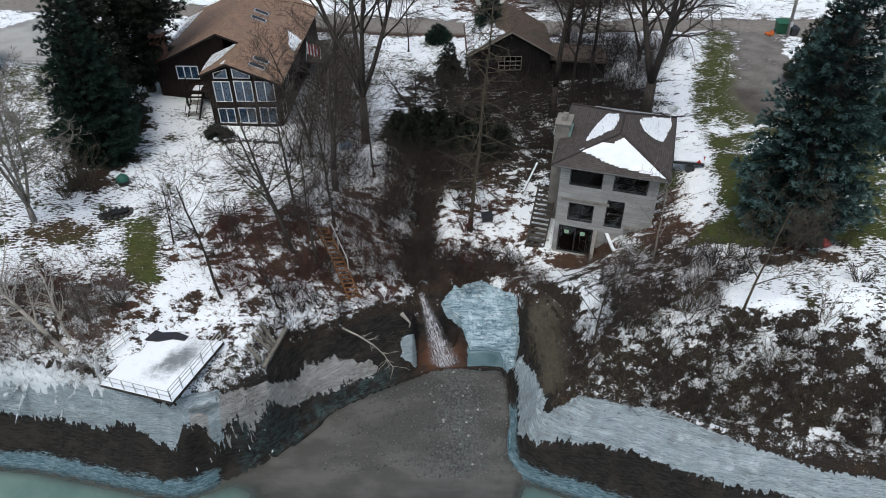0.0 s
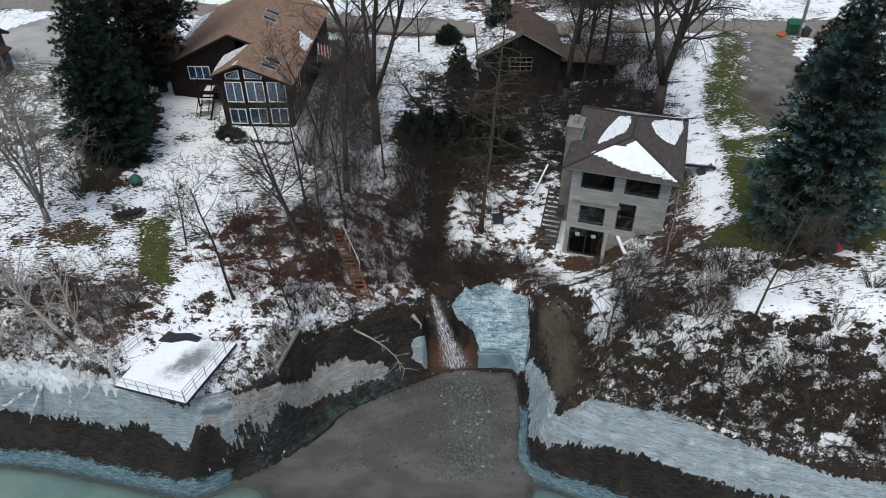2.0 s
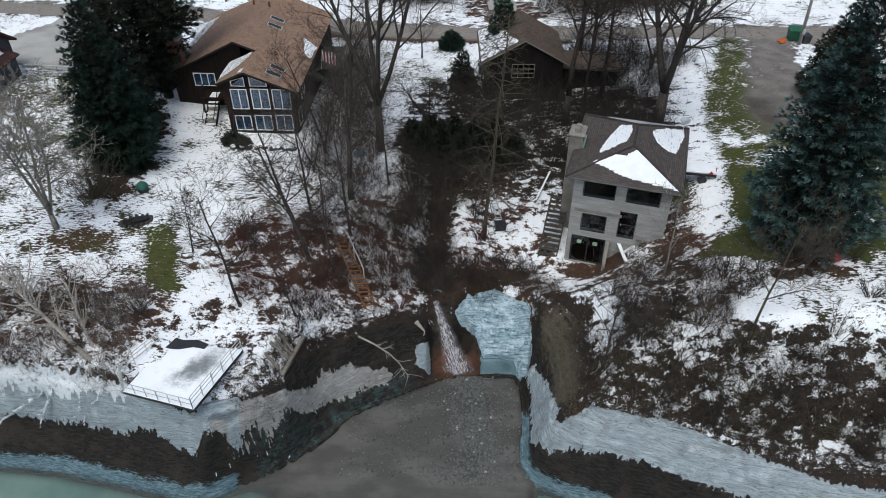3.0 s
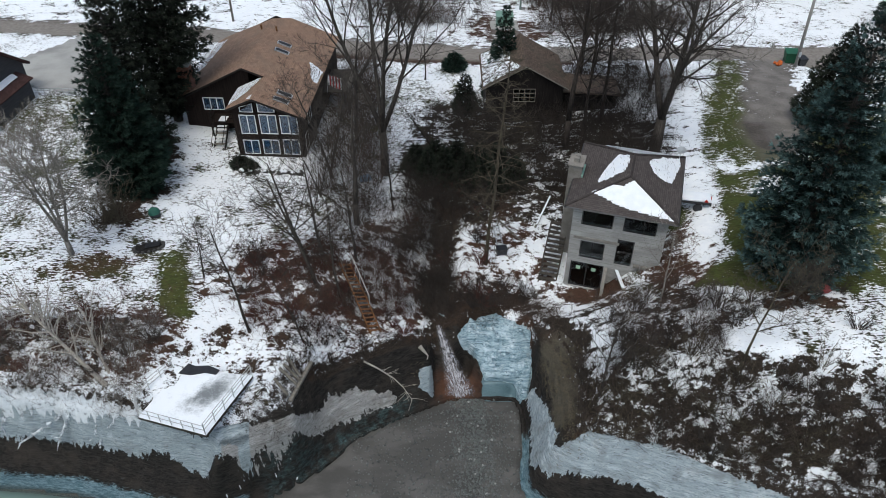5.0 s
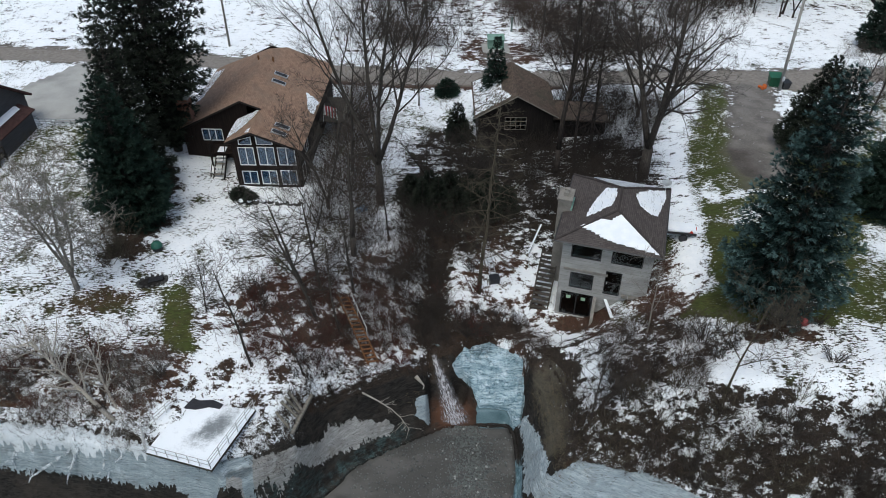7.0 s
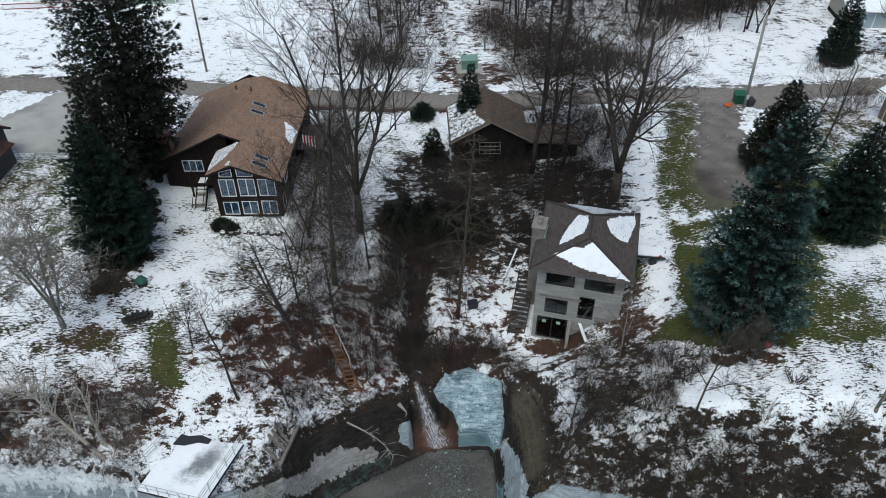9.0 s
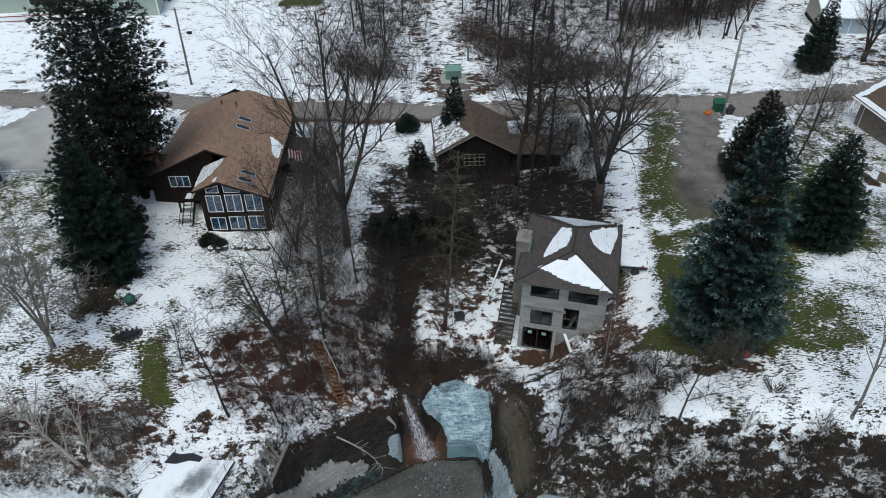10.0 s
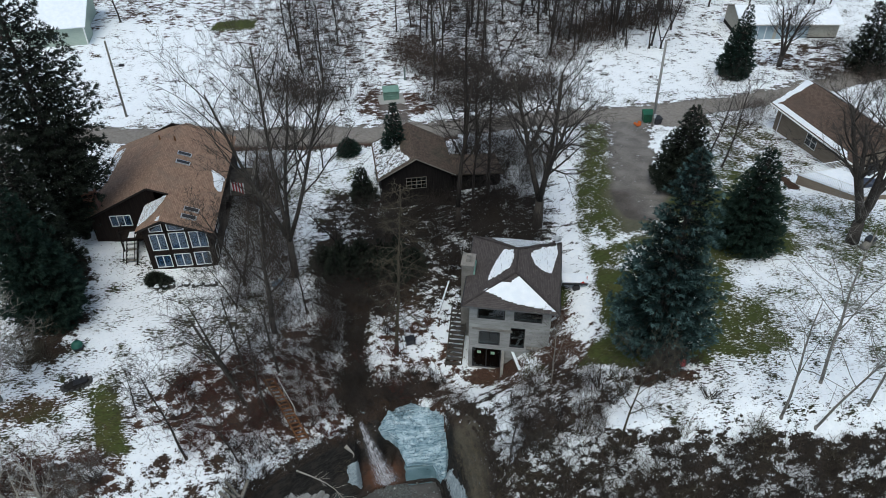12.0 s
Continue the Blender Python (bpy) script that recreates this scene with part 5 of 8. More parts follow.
def side_house_west():
    h = thing("west_house", pose(-41.4, 60.6, 0, 0, 0, -4), "dark grey house with a steep maroon shingle roof", "house")
    wood = two_tone("grey_blue_siding", (0.055, 0.055, 0.06), (0.09, 0.09, 0.10), 1, 20, 0.7, 0.3, stretch=(1, 1, 8))
    tile = shingles("maroon_shingles", (0.055, 0.030, 0.028), (0.10, 0.055, 0.05), (0.05, 0.032, 0.03))
    part("wall", Geo().box(-14, 0, -8, 2.5, 7.8, 11.6), wood, h)
    part("roof", Geo().slab([(-14.5, -8.6, 11.2), (0.5, -8.6, 11.2), (0.5, -2.8, 15.4), (-14.5, -2.8, 15.4)], 0.2), tile, h, "maroon shingle slope", uv=True)
    part("roof", Geo().slab([(0.5, 3.0, 11.2), (-14.5, 3.0, 11.2), (-14.5, -2.8, 15.4), (0.5, -2.8, 15.4)], 0.2), tile, h, "maroon shingle slope", uv=True)
    part("gable", Geo().prism([(-8, 11.5), (2.5, 11.5), (-2.8, 15.2)], -0.25, 0.0, "x"), wood, h)
    part("porch_roof", Geo().slab([(-0.2, -4.6, 11.1), (1.5, -4.6, 10.5), (1.5, 1.2, 10.5), (-0.2, 1.2, 11.1)], 0.14), tile, h, "maroon porch roof", uv=True)
    part("porch_wall", Geo().box(0, 1.2, -4.4, 0.9, 7.8, 10.5), wood, h)
    dk = part("deck", Geo().box(-6, 1.4, -8.6, -4.6, 8.9, 9.05), WET_WOOD, h, "dark wooden deck")
    part("railing", Geo().box(-6, 1.4, -8.6, -8.53, 9.8, 9.9).box(1.33, 1.4, -8.6, -4.6, 9.8, 9.9).box(1.33, 1.4, -8.6, -4.6, 9.4, 9.46), WET_WOOD, dk)
    for v in (-8.5, -7.2, -5.9, -4.7):
        part("post", Geo().box(1.3, 1.42, v - 0.06, v + 0.06, 7.6, 9.9), WET_WOOD, dk)
    return h


side_house_west()
WH = bpy.data.objects["west_house"]
roof_snow("roof_snow", [(0.0, -4.3, 11.06), (0.6, -4.3, 10.85), (0.6, 0.4, 10.85), (0.0, 0.6, 11.06)], WH, 0.06, "strip of snow on the porch roof", 11)


def tan_house():
    h = thing("tan_house", pose(51.0, 57.0, 0, 0, 0, 6.4), "tan single-storey house with a brown gable roof edged with snow", "house")
    wall = two_tone("tan_siding", (0.17, 0.135, 0.105), (0.24, 0.195, 0.15), 1, 20, 0.8, 0.2, stretch=(1, 1, 6))
    tile = shingles("brown_shingles", (0.09, 0.062, 0.048), (0.14, 0.10, 0.08), (0.085, 0.066, 0.056))
    part("wall", wall_boxes(0, 12.5, 7.0, 10.5, 0, 0.2, [(5.4, 7.0, 8.3, 9.7)], "y"), wall, h)
    part("wall", wall_boxes(0, 12.5, 7.0, 10.5, 7.0, 7.2, [], "y"), wall, h)
    part("gable", Geo().prism([(0.2, 7.0), (7.0, 7.0), (7.0, 10.5), (3.6, 12.4), (0.2, 10.5)], 0, 0.2), wall, h)
    part("gable", Geo().prism([(0.2, 7.0), (7.0, 7.0), (7.0, 10.5), (3.6, 12.4), (0.2, 10.5)], 12.3, 12.5), wall, h)
    window(h, 5.4, 7.0, 8.3, 9.7, 0, WHITE_PAINT, bars=1, cross=1, along="y")
    r = part("roof", Geo().slab([(-0.7, -0.7, 10.3), (3.6, -0.7, 12.7), (3.6, 13.2, 12.7), (-0.7, 13.2, 10.3)][::-1], 0.15), tile, h, "brown shingle slope", uv=True)
    part("roof", Geo().slab([(7.9, -0.7, 10.3), (3.6, -0.7, 12.7), (3.6, 13.2, 12.7), (7.9, 13.2, 10.3)], 0.15), tile, h, "brown shingle slope", uv=True)
    part("gutter", Geo().tube([(-0.75, -0.7, 10.25), (-0.75, 13.2, 10.25)], [0.08, 0.08], 6), WHITE_PAINT, r, "white gutter")
    part("downpipe", Geo().tube([(-0.7, 11.6, 10.2), (-0.15, 11.6, 9.8), (-0.15, 11.6, 7.3)], [0.05, 0.05, 0.05], 6), WHITE_PAINT, h)
    plan = [(-6.0, 0.3), (-0.1, 0.3), (5.0, -0.9), (5.0, -5.5), (-2.8, -4.7)]
    base = part("deck_base", Geo().prism(plan[::-1], 6.8, 9.2, "z"), wall, h, "tan walled terrace")
    part("terrace_floor", Geo().prism(plan[::-1], 9.2, 9.28, "z"), SNOW, base, "snow-covered terrace floor")
    rail = Geo()
    edge = [Vector((-0.1, 0.25, 9.25)), Vector((-6.0, 0.25, 9.25)), Vector((-2.8, -4.7, 9.25)), Vector((5.0, -5.5, 9.25))]
    for a, b in zip(edge, edge[1:]):
        rail.tube([a + Vector((0, 0, 0.95)), b + Vector((0, 0, 0.95))], [0.05, 0.05], 4)
        rail.tube([a + Vector((0, 0, 0.15)), b + Vector((0, 0, 0.15))], [0.04, 0.04], 4)
        n = int((b - a).length / 0.16)
        for i in range(n + 1):
            p = a.lerp(b, i / n)
            rail.tube([p, p + Vector((0, 0, 0.95))], [0.022, 0.022], 4)
    part("railing", rail, WHITE_PAINT, base, "white balustrade")
    return h


tan_house()
TH = bpy.data.objects["tan_house"]
roof_snow("roof_snow", [(-0.6, 0.2, 10.38), (-0.1, 1.0, 10.66), (-0.15, 12.0, 10.63), (-0.6, 13.0, 10.38)], TH, 0.06, "band of snow along the eave of the gable roof", 12)
roof_snow("roof_snow", [(-0.6, 13.1, 10.38), (3.5, 13.1, 12.66), (3.5, 12.3, 12.66), (-0.4, 12.4, 10.49)], TH, 0.06, "snow along the gable edge of the roof", 13)
roof_snow("roof_snow", [(3.7, 12.8, 12.68), (4.4, 12.6, 12.28), (4.3, 1.0, 12.33), (3.7, 0.2, 12.68)], TH, 0.06, "snow along the ridge of the gable roof", 14)


def grill():
    t = thing("barbecue_grill", TH.matrix_world @ pose(1.2, -1.4, 9.28, 0, 0, 20), "covered black barbecue on the terrace", "grill")
    part("cover", Geo().box(-0.7, 0.7, -0.35, 0.35, 0.0, 0.8, bevel=0.12).box(-0.5, 0.5, -0.3, 0.3, 0.8, 1.15, bevel=0.12), DARK_METAL, t)
    t = thing("covered_table", TH.matrix_world @ pose(-0.6, -3.4, 9.28, 0, 0, -25), "low terrace table under a dark blue cover", "table")
    part("cover", Geo().box(-1.0, 1.0, -0.55, 0.55, 0.0, 0.72, bevel=0.15), two_tone("navy_cover", (0.02, 0.025, 0.045), (0.04, 0.05, 0.08), 3, 20, 0.5), t)


grill()


def far_barn():
    h = thing("pale_barn", pose(59.6, 97.8, 0, 0, 0, -9), "long cream barn with pale blue doors and a snowy roof", "house")
    wall = two_tone("cream_siding", (0.34, 0.32, 0.27), (0.43, 0.41, 0.36), 1, 16, 0.8, 0.2, stretch=(1, 1, 8))
    L, D, ZE, ZR = 14.6, 7.5, 8.7, 10.0
    doors = [(1.4, 5.0), (5.5, 10.2)]
    part("wall", wall_boxes(0, L, 5.4, ZE, 0, 0.2, [(a, b, 5.6, 8.2) for a, b in doors]), wall, h)
    part("wall", Geo().box(0, L, D - 0.2, D, 5.4, ZE), wall, h)
    for a, b in ((0, 0.2), (L - 0.2, L)):
        part("gable", Geo().prism([(0.2, 5.4), (D - 0.2, 5.4), (D - 0.2, ZE), (D / 2, ZR), (0.2, ZE)], a, b, "x"), wall, h, "cream gable end")
    part("roof", Geo().slab([(-0.4, -0.5, ZE - 0.1), (L + 0.4, -0.5, ZE - 0.1), (L + 0.4, D / 2, ZR + 0.1), (-0.4, D / 2, ZR + 0.1)], 0.15), SNOW, h, "roof slope under snow")
    part("roof", Geo().slab([(L + 0.4, D + 0.5, ZE - 0.1), (-0.4, D + 0.5, ZE - 0.1), (-0.4, D / 2, ZR + 0.1), (L + 0.4, D / 2, ZR + 0.1)], 0.15), SHINGLE_DARK, h, "dark shingle slope", uv=True)
    for x0, x1 in ((0.0, 1.35), (10.3, L)):
        part("plinth", Geo().box(x0, x1, -0.06, -0.002, 5.3, 6.5), DARK_SIDING, h)
    part("plinth", Geo().box(-0.06, -0.002, -0.06, D, 5.3, 6.5), DARK_SIDING, h)
    blue = two_tone("pale_blue_door", (0.30, 0.38, 0.44), (0.38, 0.46, 0.50))
    for a, b in doors:
        d = part("garage_door", Geo().box(a, b, 0.05, 0.12, 5.5, 8.2, bevel=0.02), blue, h, "pale blue sliding door")
        n = 3
        for i in range(1, n):
            u = a + (b - a) * i / n
            part("batten", Geo().box(u - 0.05, u + 0.05, 0.02, 0.05, 5.6, 8.15), WHITE_PAINT, d)
    part("gutter", Geo().tube([(-0.4, -0.55, ZE - 0.12), (L + 0.4, -0.55, ZE - 0.12)], [0.08, 0.08], 6), WHITE_PAINT, h)
    return h


far_barn()


def green_house():
    h = thing("green_house", pose(-50.5, 112, 0, 0, 0, 4), "pale green house with a snowy roof and a red deck", "house")
    wall = two_tone("pale_green_siding", (0.33, 0.40, 0.34), (0.42, 0.48, 0.42), 1, 16, 0.8, 0.2, stretch=(1, 1, 6))
    part("wall", wall_boxes(-12, 0, 6.4, 10.0, 0, 0.2, [(-6.5, -4.0, 8.0, 9.3), (-2.6, -1.5, 7.0, 9.3)]), wall, h)
    part("wall", Geo().box(-12, 12, 0.2, 10, 6.4, 10.0), wall, h)
    part("wing_wall", wall_boxes(5, 13, 6.2, 10.0, -4, -3.8, [(7.5, 9.2, 8.0, 9.2)]), wall, h)
    part("wing_body", Geo().box(5, 13, -3.8, 0.2, 6.2, 10.0), wall, h)
    part("wing_gable", Geo().prism([(-4, 10.0), (9, 10.0), (2.5, 12.3)], 12.8, 13.0, "x"), wall, h)
    part("wing_roof", Geo().slab([(4.6, -4.6, 9.85), (13.4, -4.6, 9.85), (13.4, 2.5, 12.4), (4.6, 2.5, 12.4)], 0.15), SNOW, h, "wing roof slope under snow")
    part("wing_roof", Geo().slab([(13.4, 9.6, 9.85), (4.6, 9.6, 9.85), (4.6, 2.5, 12.4), (13.4, 2.5, 12.4)], 0.15), SHINGLE_DARK, h, uv=True)
    part("corner_board", Geo().box(12.9, 13.06, -4.08, -3.92, 6.2, 9.9), WHITE_PAINT, h)
    part("vent", Geo().box(-4.2, -3.2, 1.6, 2.6, 11.0, 11.6, bevel=0.05), DARK_METAL, h, "dark roof hatch")
    part("roof", Geo().slab([(-12.5, -0.6, 9.9), (4.6, -0.6, 9.9), (4.6, 5, 12.6), (-12.5, 5, 12.6)], 0.15), SNOW, h, "roof slope under snow")
    window(h, -6.5, -4.0, 8.0, 9.3, 0, WHITE_PAINT, bars=2)
    window(h, 7.5, 9.2, 8.0, 9.2, -4, WHITE_PAINT, bars=1)
    d = part("door", Geo().box(-2.6, -1.5, 0.0, 0.08, 7.0, 9.3), WHITE_PAINT, h)
    part("pane", Geo().box(-2.35, -1.75, -0.015, 0.0, 8.1, 9.1), DARK_METAL, d)
    red = two_tone("red_deck_paint", (0.20, 0.035, 0.03), (0.30, 0.06, 0.05))
    dk = part("deck", Geo().box(-12, 0.5, -4, 0, 6.8, 6.95), red, h, "red painted deck")
    part("rail", Geo().box(-12, 0.5, -4, -3.92, 7.75, 7.87).box(-12, 0.5, -4, -3.92, 7.05, 7.15).box(0.42, 0.5, -3.9, 0, 7.75, 7.87), red, dk)
    bl = Geo()
    for i in range(60):
        bl.box(-12 + i * 0.205, -11.93 + i * 0.205, -3.98, -3.94, 7.15, 7.75)
    part("baluster", bl, WHITE_PAINT, dk)
    return h


green_house()


# ---- bare trees ----
def rand_side(rng, d):
    a = Vector((rng.uniform(-1, 1), rng.uniform(-1, 1), rng.uniform(-1, 1)))
    a = a - d * a.dot(d)
    return a.normalized() if a.length > 1e-3 else Vector((1, 0, 0))


def grow(rng, geos, p, d, length, r, level, top, spread, lift, thin):
    """One stem with its side stems. geos: the meshes for thick stems and for twigs."""
    n = 5 if level == 0 else (4 if level < 2 else (3 if level < top else 1))
    pts, radii, q, dd = [Vector(p)], [r], Vector(p), Vector(d).normalized()
    end = r * (0.32 if level < top else 0.4)
    for i in range(n):
        dd = (dd + rand_side(rng, dd) * (0.07 if level == 0 else 0.19) + Vector((0, 0, lift * (0.3 if level == 0 else 1.0)))).normalized()
        q = q + dd * (length / n)
        pts.append(q)
        radii.append(max(thin, r + (end - r) * (i + 1) / n))
    geos[0 if level < 2 else 1].tube(pts, radii, 7 if level == 0 else (5 if level == 1 else 3))
    if level >= top:
        return
    kids = {0: rng.randint(9, 12), 1: rng.randint(6, 8), 2: rng.randint(4, 6), 3: rng.randint(4, 5)}.get(level, 3)
    for k in range(kids):
        t = (0.30 + 0.70 * (k + rng.random()) / kids) if level == 0 else (0.22 + 0.78 * (k + rng.random()) / kids)
        i = min(n - 1, int(t * n))
        f = t * n - i
        o = pts[i].lerp(pts[i + 1], min(1, f))
        ax = (pts[i + 1] - pts[i]).normalized()
        out = rand_side(rng, ax)
        if level == 0:
            a = 2.4 * k + rng.uniform(-0.5, 0.5)
            out = Vector((math.cos(a), math.sin(a), 0))
        nd = (ax * (1 - spread) + out * spread * 1.25 + Vector((0, 0, 0.12))).normalized()
        rr = max(thin, (radii[i] + (radii[i + 1] - radii[i]) * f) * rng.uniform(0.42, 0.62))
        ln = length * rng.uniform(0.42, 0.62) * (1.15 - 0.55 * t if level == 0 else 1.0 - 0.25 * t)
        grow(rng, geos, o, nd, ln, rr, level + 1, top, spread, lift, thin)


def bare_tree(x, y, tall, r, bark, label, seed, top=4, spread=0.55, lift=0.06, lean=(0, 0), forks=1, thin=0.009, name="bare_tree", group="bare trees", clear=0.0):
    rng = random.Random(seed)
    t = thing(name, spot(x, y, 0, -0.15), label, "tree", group)
    trunk, crown = Geo(), Geo()
    if clear:
        trunk.tube([(0, 0, 0), (lean[0] * 0.3 * clear, lean[1] * 0.3 * clear, clear)], [r * 1.25, r], 8)
    base = Vector((lean[0] * 0.3 * clear, lean[1] * 0.3 * clear, clear))
    for k in range(forks):
        a = 2 * math.pi * (k + 0.3 * rng.random()) / forks
        s = 0.0 if forks == 1 else rng.uniform(0.22, 0.42)
        d = Vector((lean[0] + s * math.cos(a), lean[1] + s * math.sin(a), 1))
        grow(rng, (trunk, crown), base, d, (tall - clear) * rng.uniform(0.86, 1.0), r * (1.0 if forks == 1 else 0.72), 0, top, spread, lift, thin)
    if not clear:
        trunk.tube([(0, 0, -0.1), (0, 0, 0.35)], [r * 1.7, r * 1.02], 8)
    part("trunk", trunk, bark, t, smooth=True)
    part("crown", crown, bark, t)
    return t


def pine_like_bare(x, y, tall, r, bark, label, seed, lean=(0, 0), limbs=76, reach=1.0):
    """A straight trunk with thin, drooping side branches all the way up."""
    rng = random.Random(seed)
    t = thing("bare_tree", spot(x, y, 0, -0.15), label, "tree", "bare trees")
    trunk, crown = Geo(), Geo()
    top = Vector((lean[0], lean[1], tall))
    pts = [Vector((0, 0, 0)).lerp(top, i / 8) + Vector((rng.uniform(-0.06, 0.06), rng.uniform(-0.06, 0.06), 0)) * (0 < i) for i in range(9)]
    trunk.tube(pts, [r * (1.25 if i == 0 else 1.0 - 0.1 * i) for i in range(9)], 8)
    for k in range(limbs):
        t0 = 0.2 + 0.8 * (k + rng.random()) / limbs
        o = Vector((0, 0, 0)).lerp(top, t0)
        a = 2.4 * k + rng.uniform(-0.4, 0.4)
        ln = reach * (4.6 * (1 - t0) + 1.0) * rng.uniform(0.55, 1.1)
        d = Vector((math.cos(a), math.sin(a), rng.uniform(-0.12, 0.35))).normalized()
        p, q, prev = [o], [0.034], o
        for i in range(4):
            d = (d + rand_side(rng, d) * 0.12 + Vector((0, 0, -0.05))).normalized()
            prev = prev + d * ln / 4
            p.append(prev)
            q.append(0.034 - 0.006 * (i + 1))
        crown.tube(p, q, 4)
        for j in range(9):
            s = rng.uniform(0.25, 1.0) * 4
            i = min(3, int(s))
            o2 = p[i].lerp(p[i + 1], s - i)
            d2 = (d + rand_side(rng, d) * 0.9).normalized()
            l2 = rng.uniform(0.35, 0.9)
            m = o2 + d2 * l2 * 0.5
            e = m + (d2 + rand_side(rng, d2) * 0.3 - Vector((0, 0, 0.15))).normalized() * l2 * 0.5
            crown.tube([o2, m, e], [0.013, 0.010, 0.007], 3)
            for w in range(2):
                d3 = (d2 + rand_side(rng, d2) * 0.8).normalized()
                crown.tube([m, m + d3 * rng.uniform(0.15, 0.4)], [0.011, 0.008], 3)
    part("trunk", trunk, bark, t, smooth=True)
    part("crown", crown, bark, t)
    return t


# ---- conifers ----
def conifer(x, y, tall, wide, mat, label, seed, name="spruce_tree", tuft=0.34, rings=34, droop=0.35, skirt=0.0, shape=1.0, dense=1.0, rough=0.2, waist=7.0, blade=0.082, low=0.55):
    rng = random.Random(seed)
    t = thing(name, spot(x, y, rng.uniform(0, 360), -0.1), label, "tree", "evergreens")
    trunk = Geo().tube([(0, 0, 0), (0.05, 0.02, tall * 0.5), (0, 0, tall * 0.98)], [wide * 0.075, wide * 0.045, 0.02], 8)
    tufts = []
    limbs = Geo()
    for k in range(rings):
        f = (k + rng.random() * 0.6) / rings
        z = skirt + (tall - skirt) * f
        reach = wide * ((1 - f) ** (0.82 * shape)) * (low + (1 - low) * min(1, f * waist)) + 0.12
        n = max(5, int((6 + 11 * (1 - f)) * dense))
        off = rng.random() * 6.28
        for j in range(n):
            a = off + 2 * math.pi * (j + rng.uniform(-0.3, 0.3)) / n
            L = reach * rng.uniform(0.95 - rough, 1.0 + rough * 0.7)
            up = 0.35 * f - droop * (1 - f)
            d = Vector((math.cos(a), math.sin(a), up))
            if L > 0.7:
                limbs.tube([(0, 0, z), d * L * 0.55 + Vector((0, 0, z)), d * L + Vector((0, 0, z + 0.10 * L))], [0.03, 0.018, 0.006], 3)
            steps = max(2, int(L / (tuft * 0.62)))
            side = Vector((-math.sin(a), math.cos(a), 0))
            for s in range(steps):
                u = (s + rng.uniform(0.3, 1.0)) / steps
                if u < 0.22 and L > 1.2:
                    continue
                spread = L * 0.26 * u * (1.25 - 0.5 * u)
                for w in range(1 + int(u * 2.4)):
                    c = d * (L * u) + Vector((0, 0, z + 0.10 * L * u * u)) + side * rng.uniform(-spread, spread) + Vector((0, 0, rng.uniform(-0.09, 0.06)))
                    dirv = (Vector((math.cos(a), math.sin(a), up * 0.5 + 0.1)) + side * rng.uniform(-0.8, 0.8)).normalized()
                    sz = tuft * rng.uniform(0.7, 1.3) * (0.75 + 0.4 * (1 - f))
                    tufts.append((*c, *dirv, sz, u))
    # each tuft is a spray: pointed blades fanned round its axis
    rs = np.random.RandomState(seed)
    T = np.repeat(np.array(tufts), 13, axis=0)
    c, dv, sz, u = T[:, :3], T[:, 3:6], T[:, 6:7], T[:, 7]
    side = rs.normal(size=c.shape)
    side -= dv * (side * dv).sum(1, keepdims=True)
    side /= np.linalg.norm(side, axis=1, keepdims=True)
    bd = dv + side * rs.uniform(0.25, 0.95, (len(c), 1))
    bd /= np.linalg.norm(bd, axis=1, keepdims=True)
    wv = np.cross(bd, rs.normal(size=c.shape) * (1, 1, 0.3) + (0, 0, 0.6))
    wv *= sz * blade / np.linalg.norm(wv, axis=1, keepdims=True)
    V = np.stack([c - wv, c + wv, c + bd * sz * 1.1], 1).reshape(-1, 3)
    F = np.arange(len(V)).reshape(-1, 3)
    # pale tips outward; towards the trunk the crown's shade is in the colour
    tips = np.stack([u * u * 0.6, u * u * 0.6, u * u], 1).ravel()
    crown = Geo()
    crown.v, crown.f = V.tolist(), F.tolist()
    part("trunk", trunk, BARK_DARK, t, smooth=True)
    part("limb", limbs, BARK_DARK, t)
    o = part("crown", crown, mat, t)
    at = o.data.attributes.new("growth_shade", "FLOAT", "POINT")
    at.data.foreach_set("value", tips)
    return t


# ---- brush ----
def shrub(x, y, tall, wide, bark, label, seed, stems=16, name="shrub", twigs=7, thin=0.008, group="brush on the slopes"):
    rng = random.Random(seed)
    t = thing(name, spot(x, y, 0, -0.05), label, "shrub", group)
    g, h = Geo(), Geo()
    for k in range(stems):
        a, s = rng.uniform(0, 6.28), rng.uniform(0.05, 1.0)
        d = Vector((math.cos(a) * s * wide / tall, math.sin(a) * s * wide / tall, 1)).normalized()
        o = Vector((math.cos(a), math.sin(a), 0)) * rng.uniform(0, wide * 0.22)
        L = tall * rng.uniform(0.55, 1.05)
        pts, q, dd = [o], o, d
        for i in range(4):
            dd = (dd + rand_side(rng, dd) * 0.2).normalized()
            q = q + dd * L / 4
            pts.append(q)
        g.tube(pts, [0.022, 0.018, 0.014, 0.011, 0.007], 4)
        for j in range(twigs):
            s = rng.uniform(0.8, 3.99)
            i = int(s)
            o2 = pts[i].lerp(pts[i + 1], s - i)
            d2 = (dd + rand_side(rng, dd) * 0.9).normalized()
            l2 = rng.uniform(0.2, 0.5) * L * 0.6
            m = o2 + d2 * l2 * 0.5
            h.tube([o2, m, m + (d2 + rand_side(rng, d2) * 0.4).normalized() * l2 * 0.5], [thin * 1.3, thin, thin * 0.7], 3)
            for w in range(3):
                d3 = (d2 + rand_side(rng, d2) * 0.9).normalized()
                h.tube([m, m + d3 * l2 * rng.uniform(0.25, 0.5)], [thin * 0.9, thin * 0.6], 3)
    part("stem", g.add(h.v, h.f), bark, t)
    return t


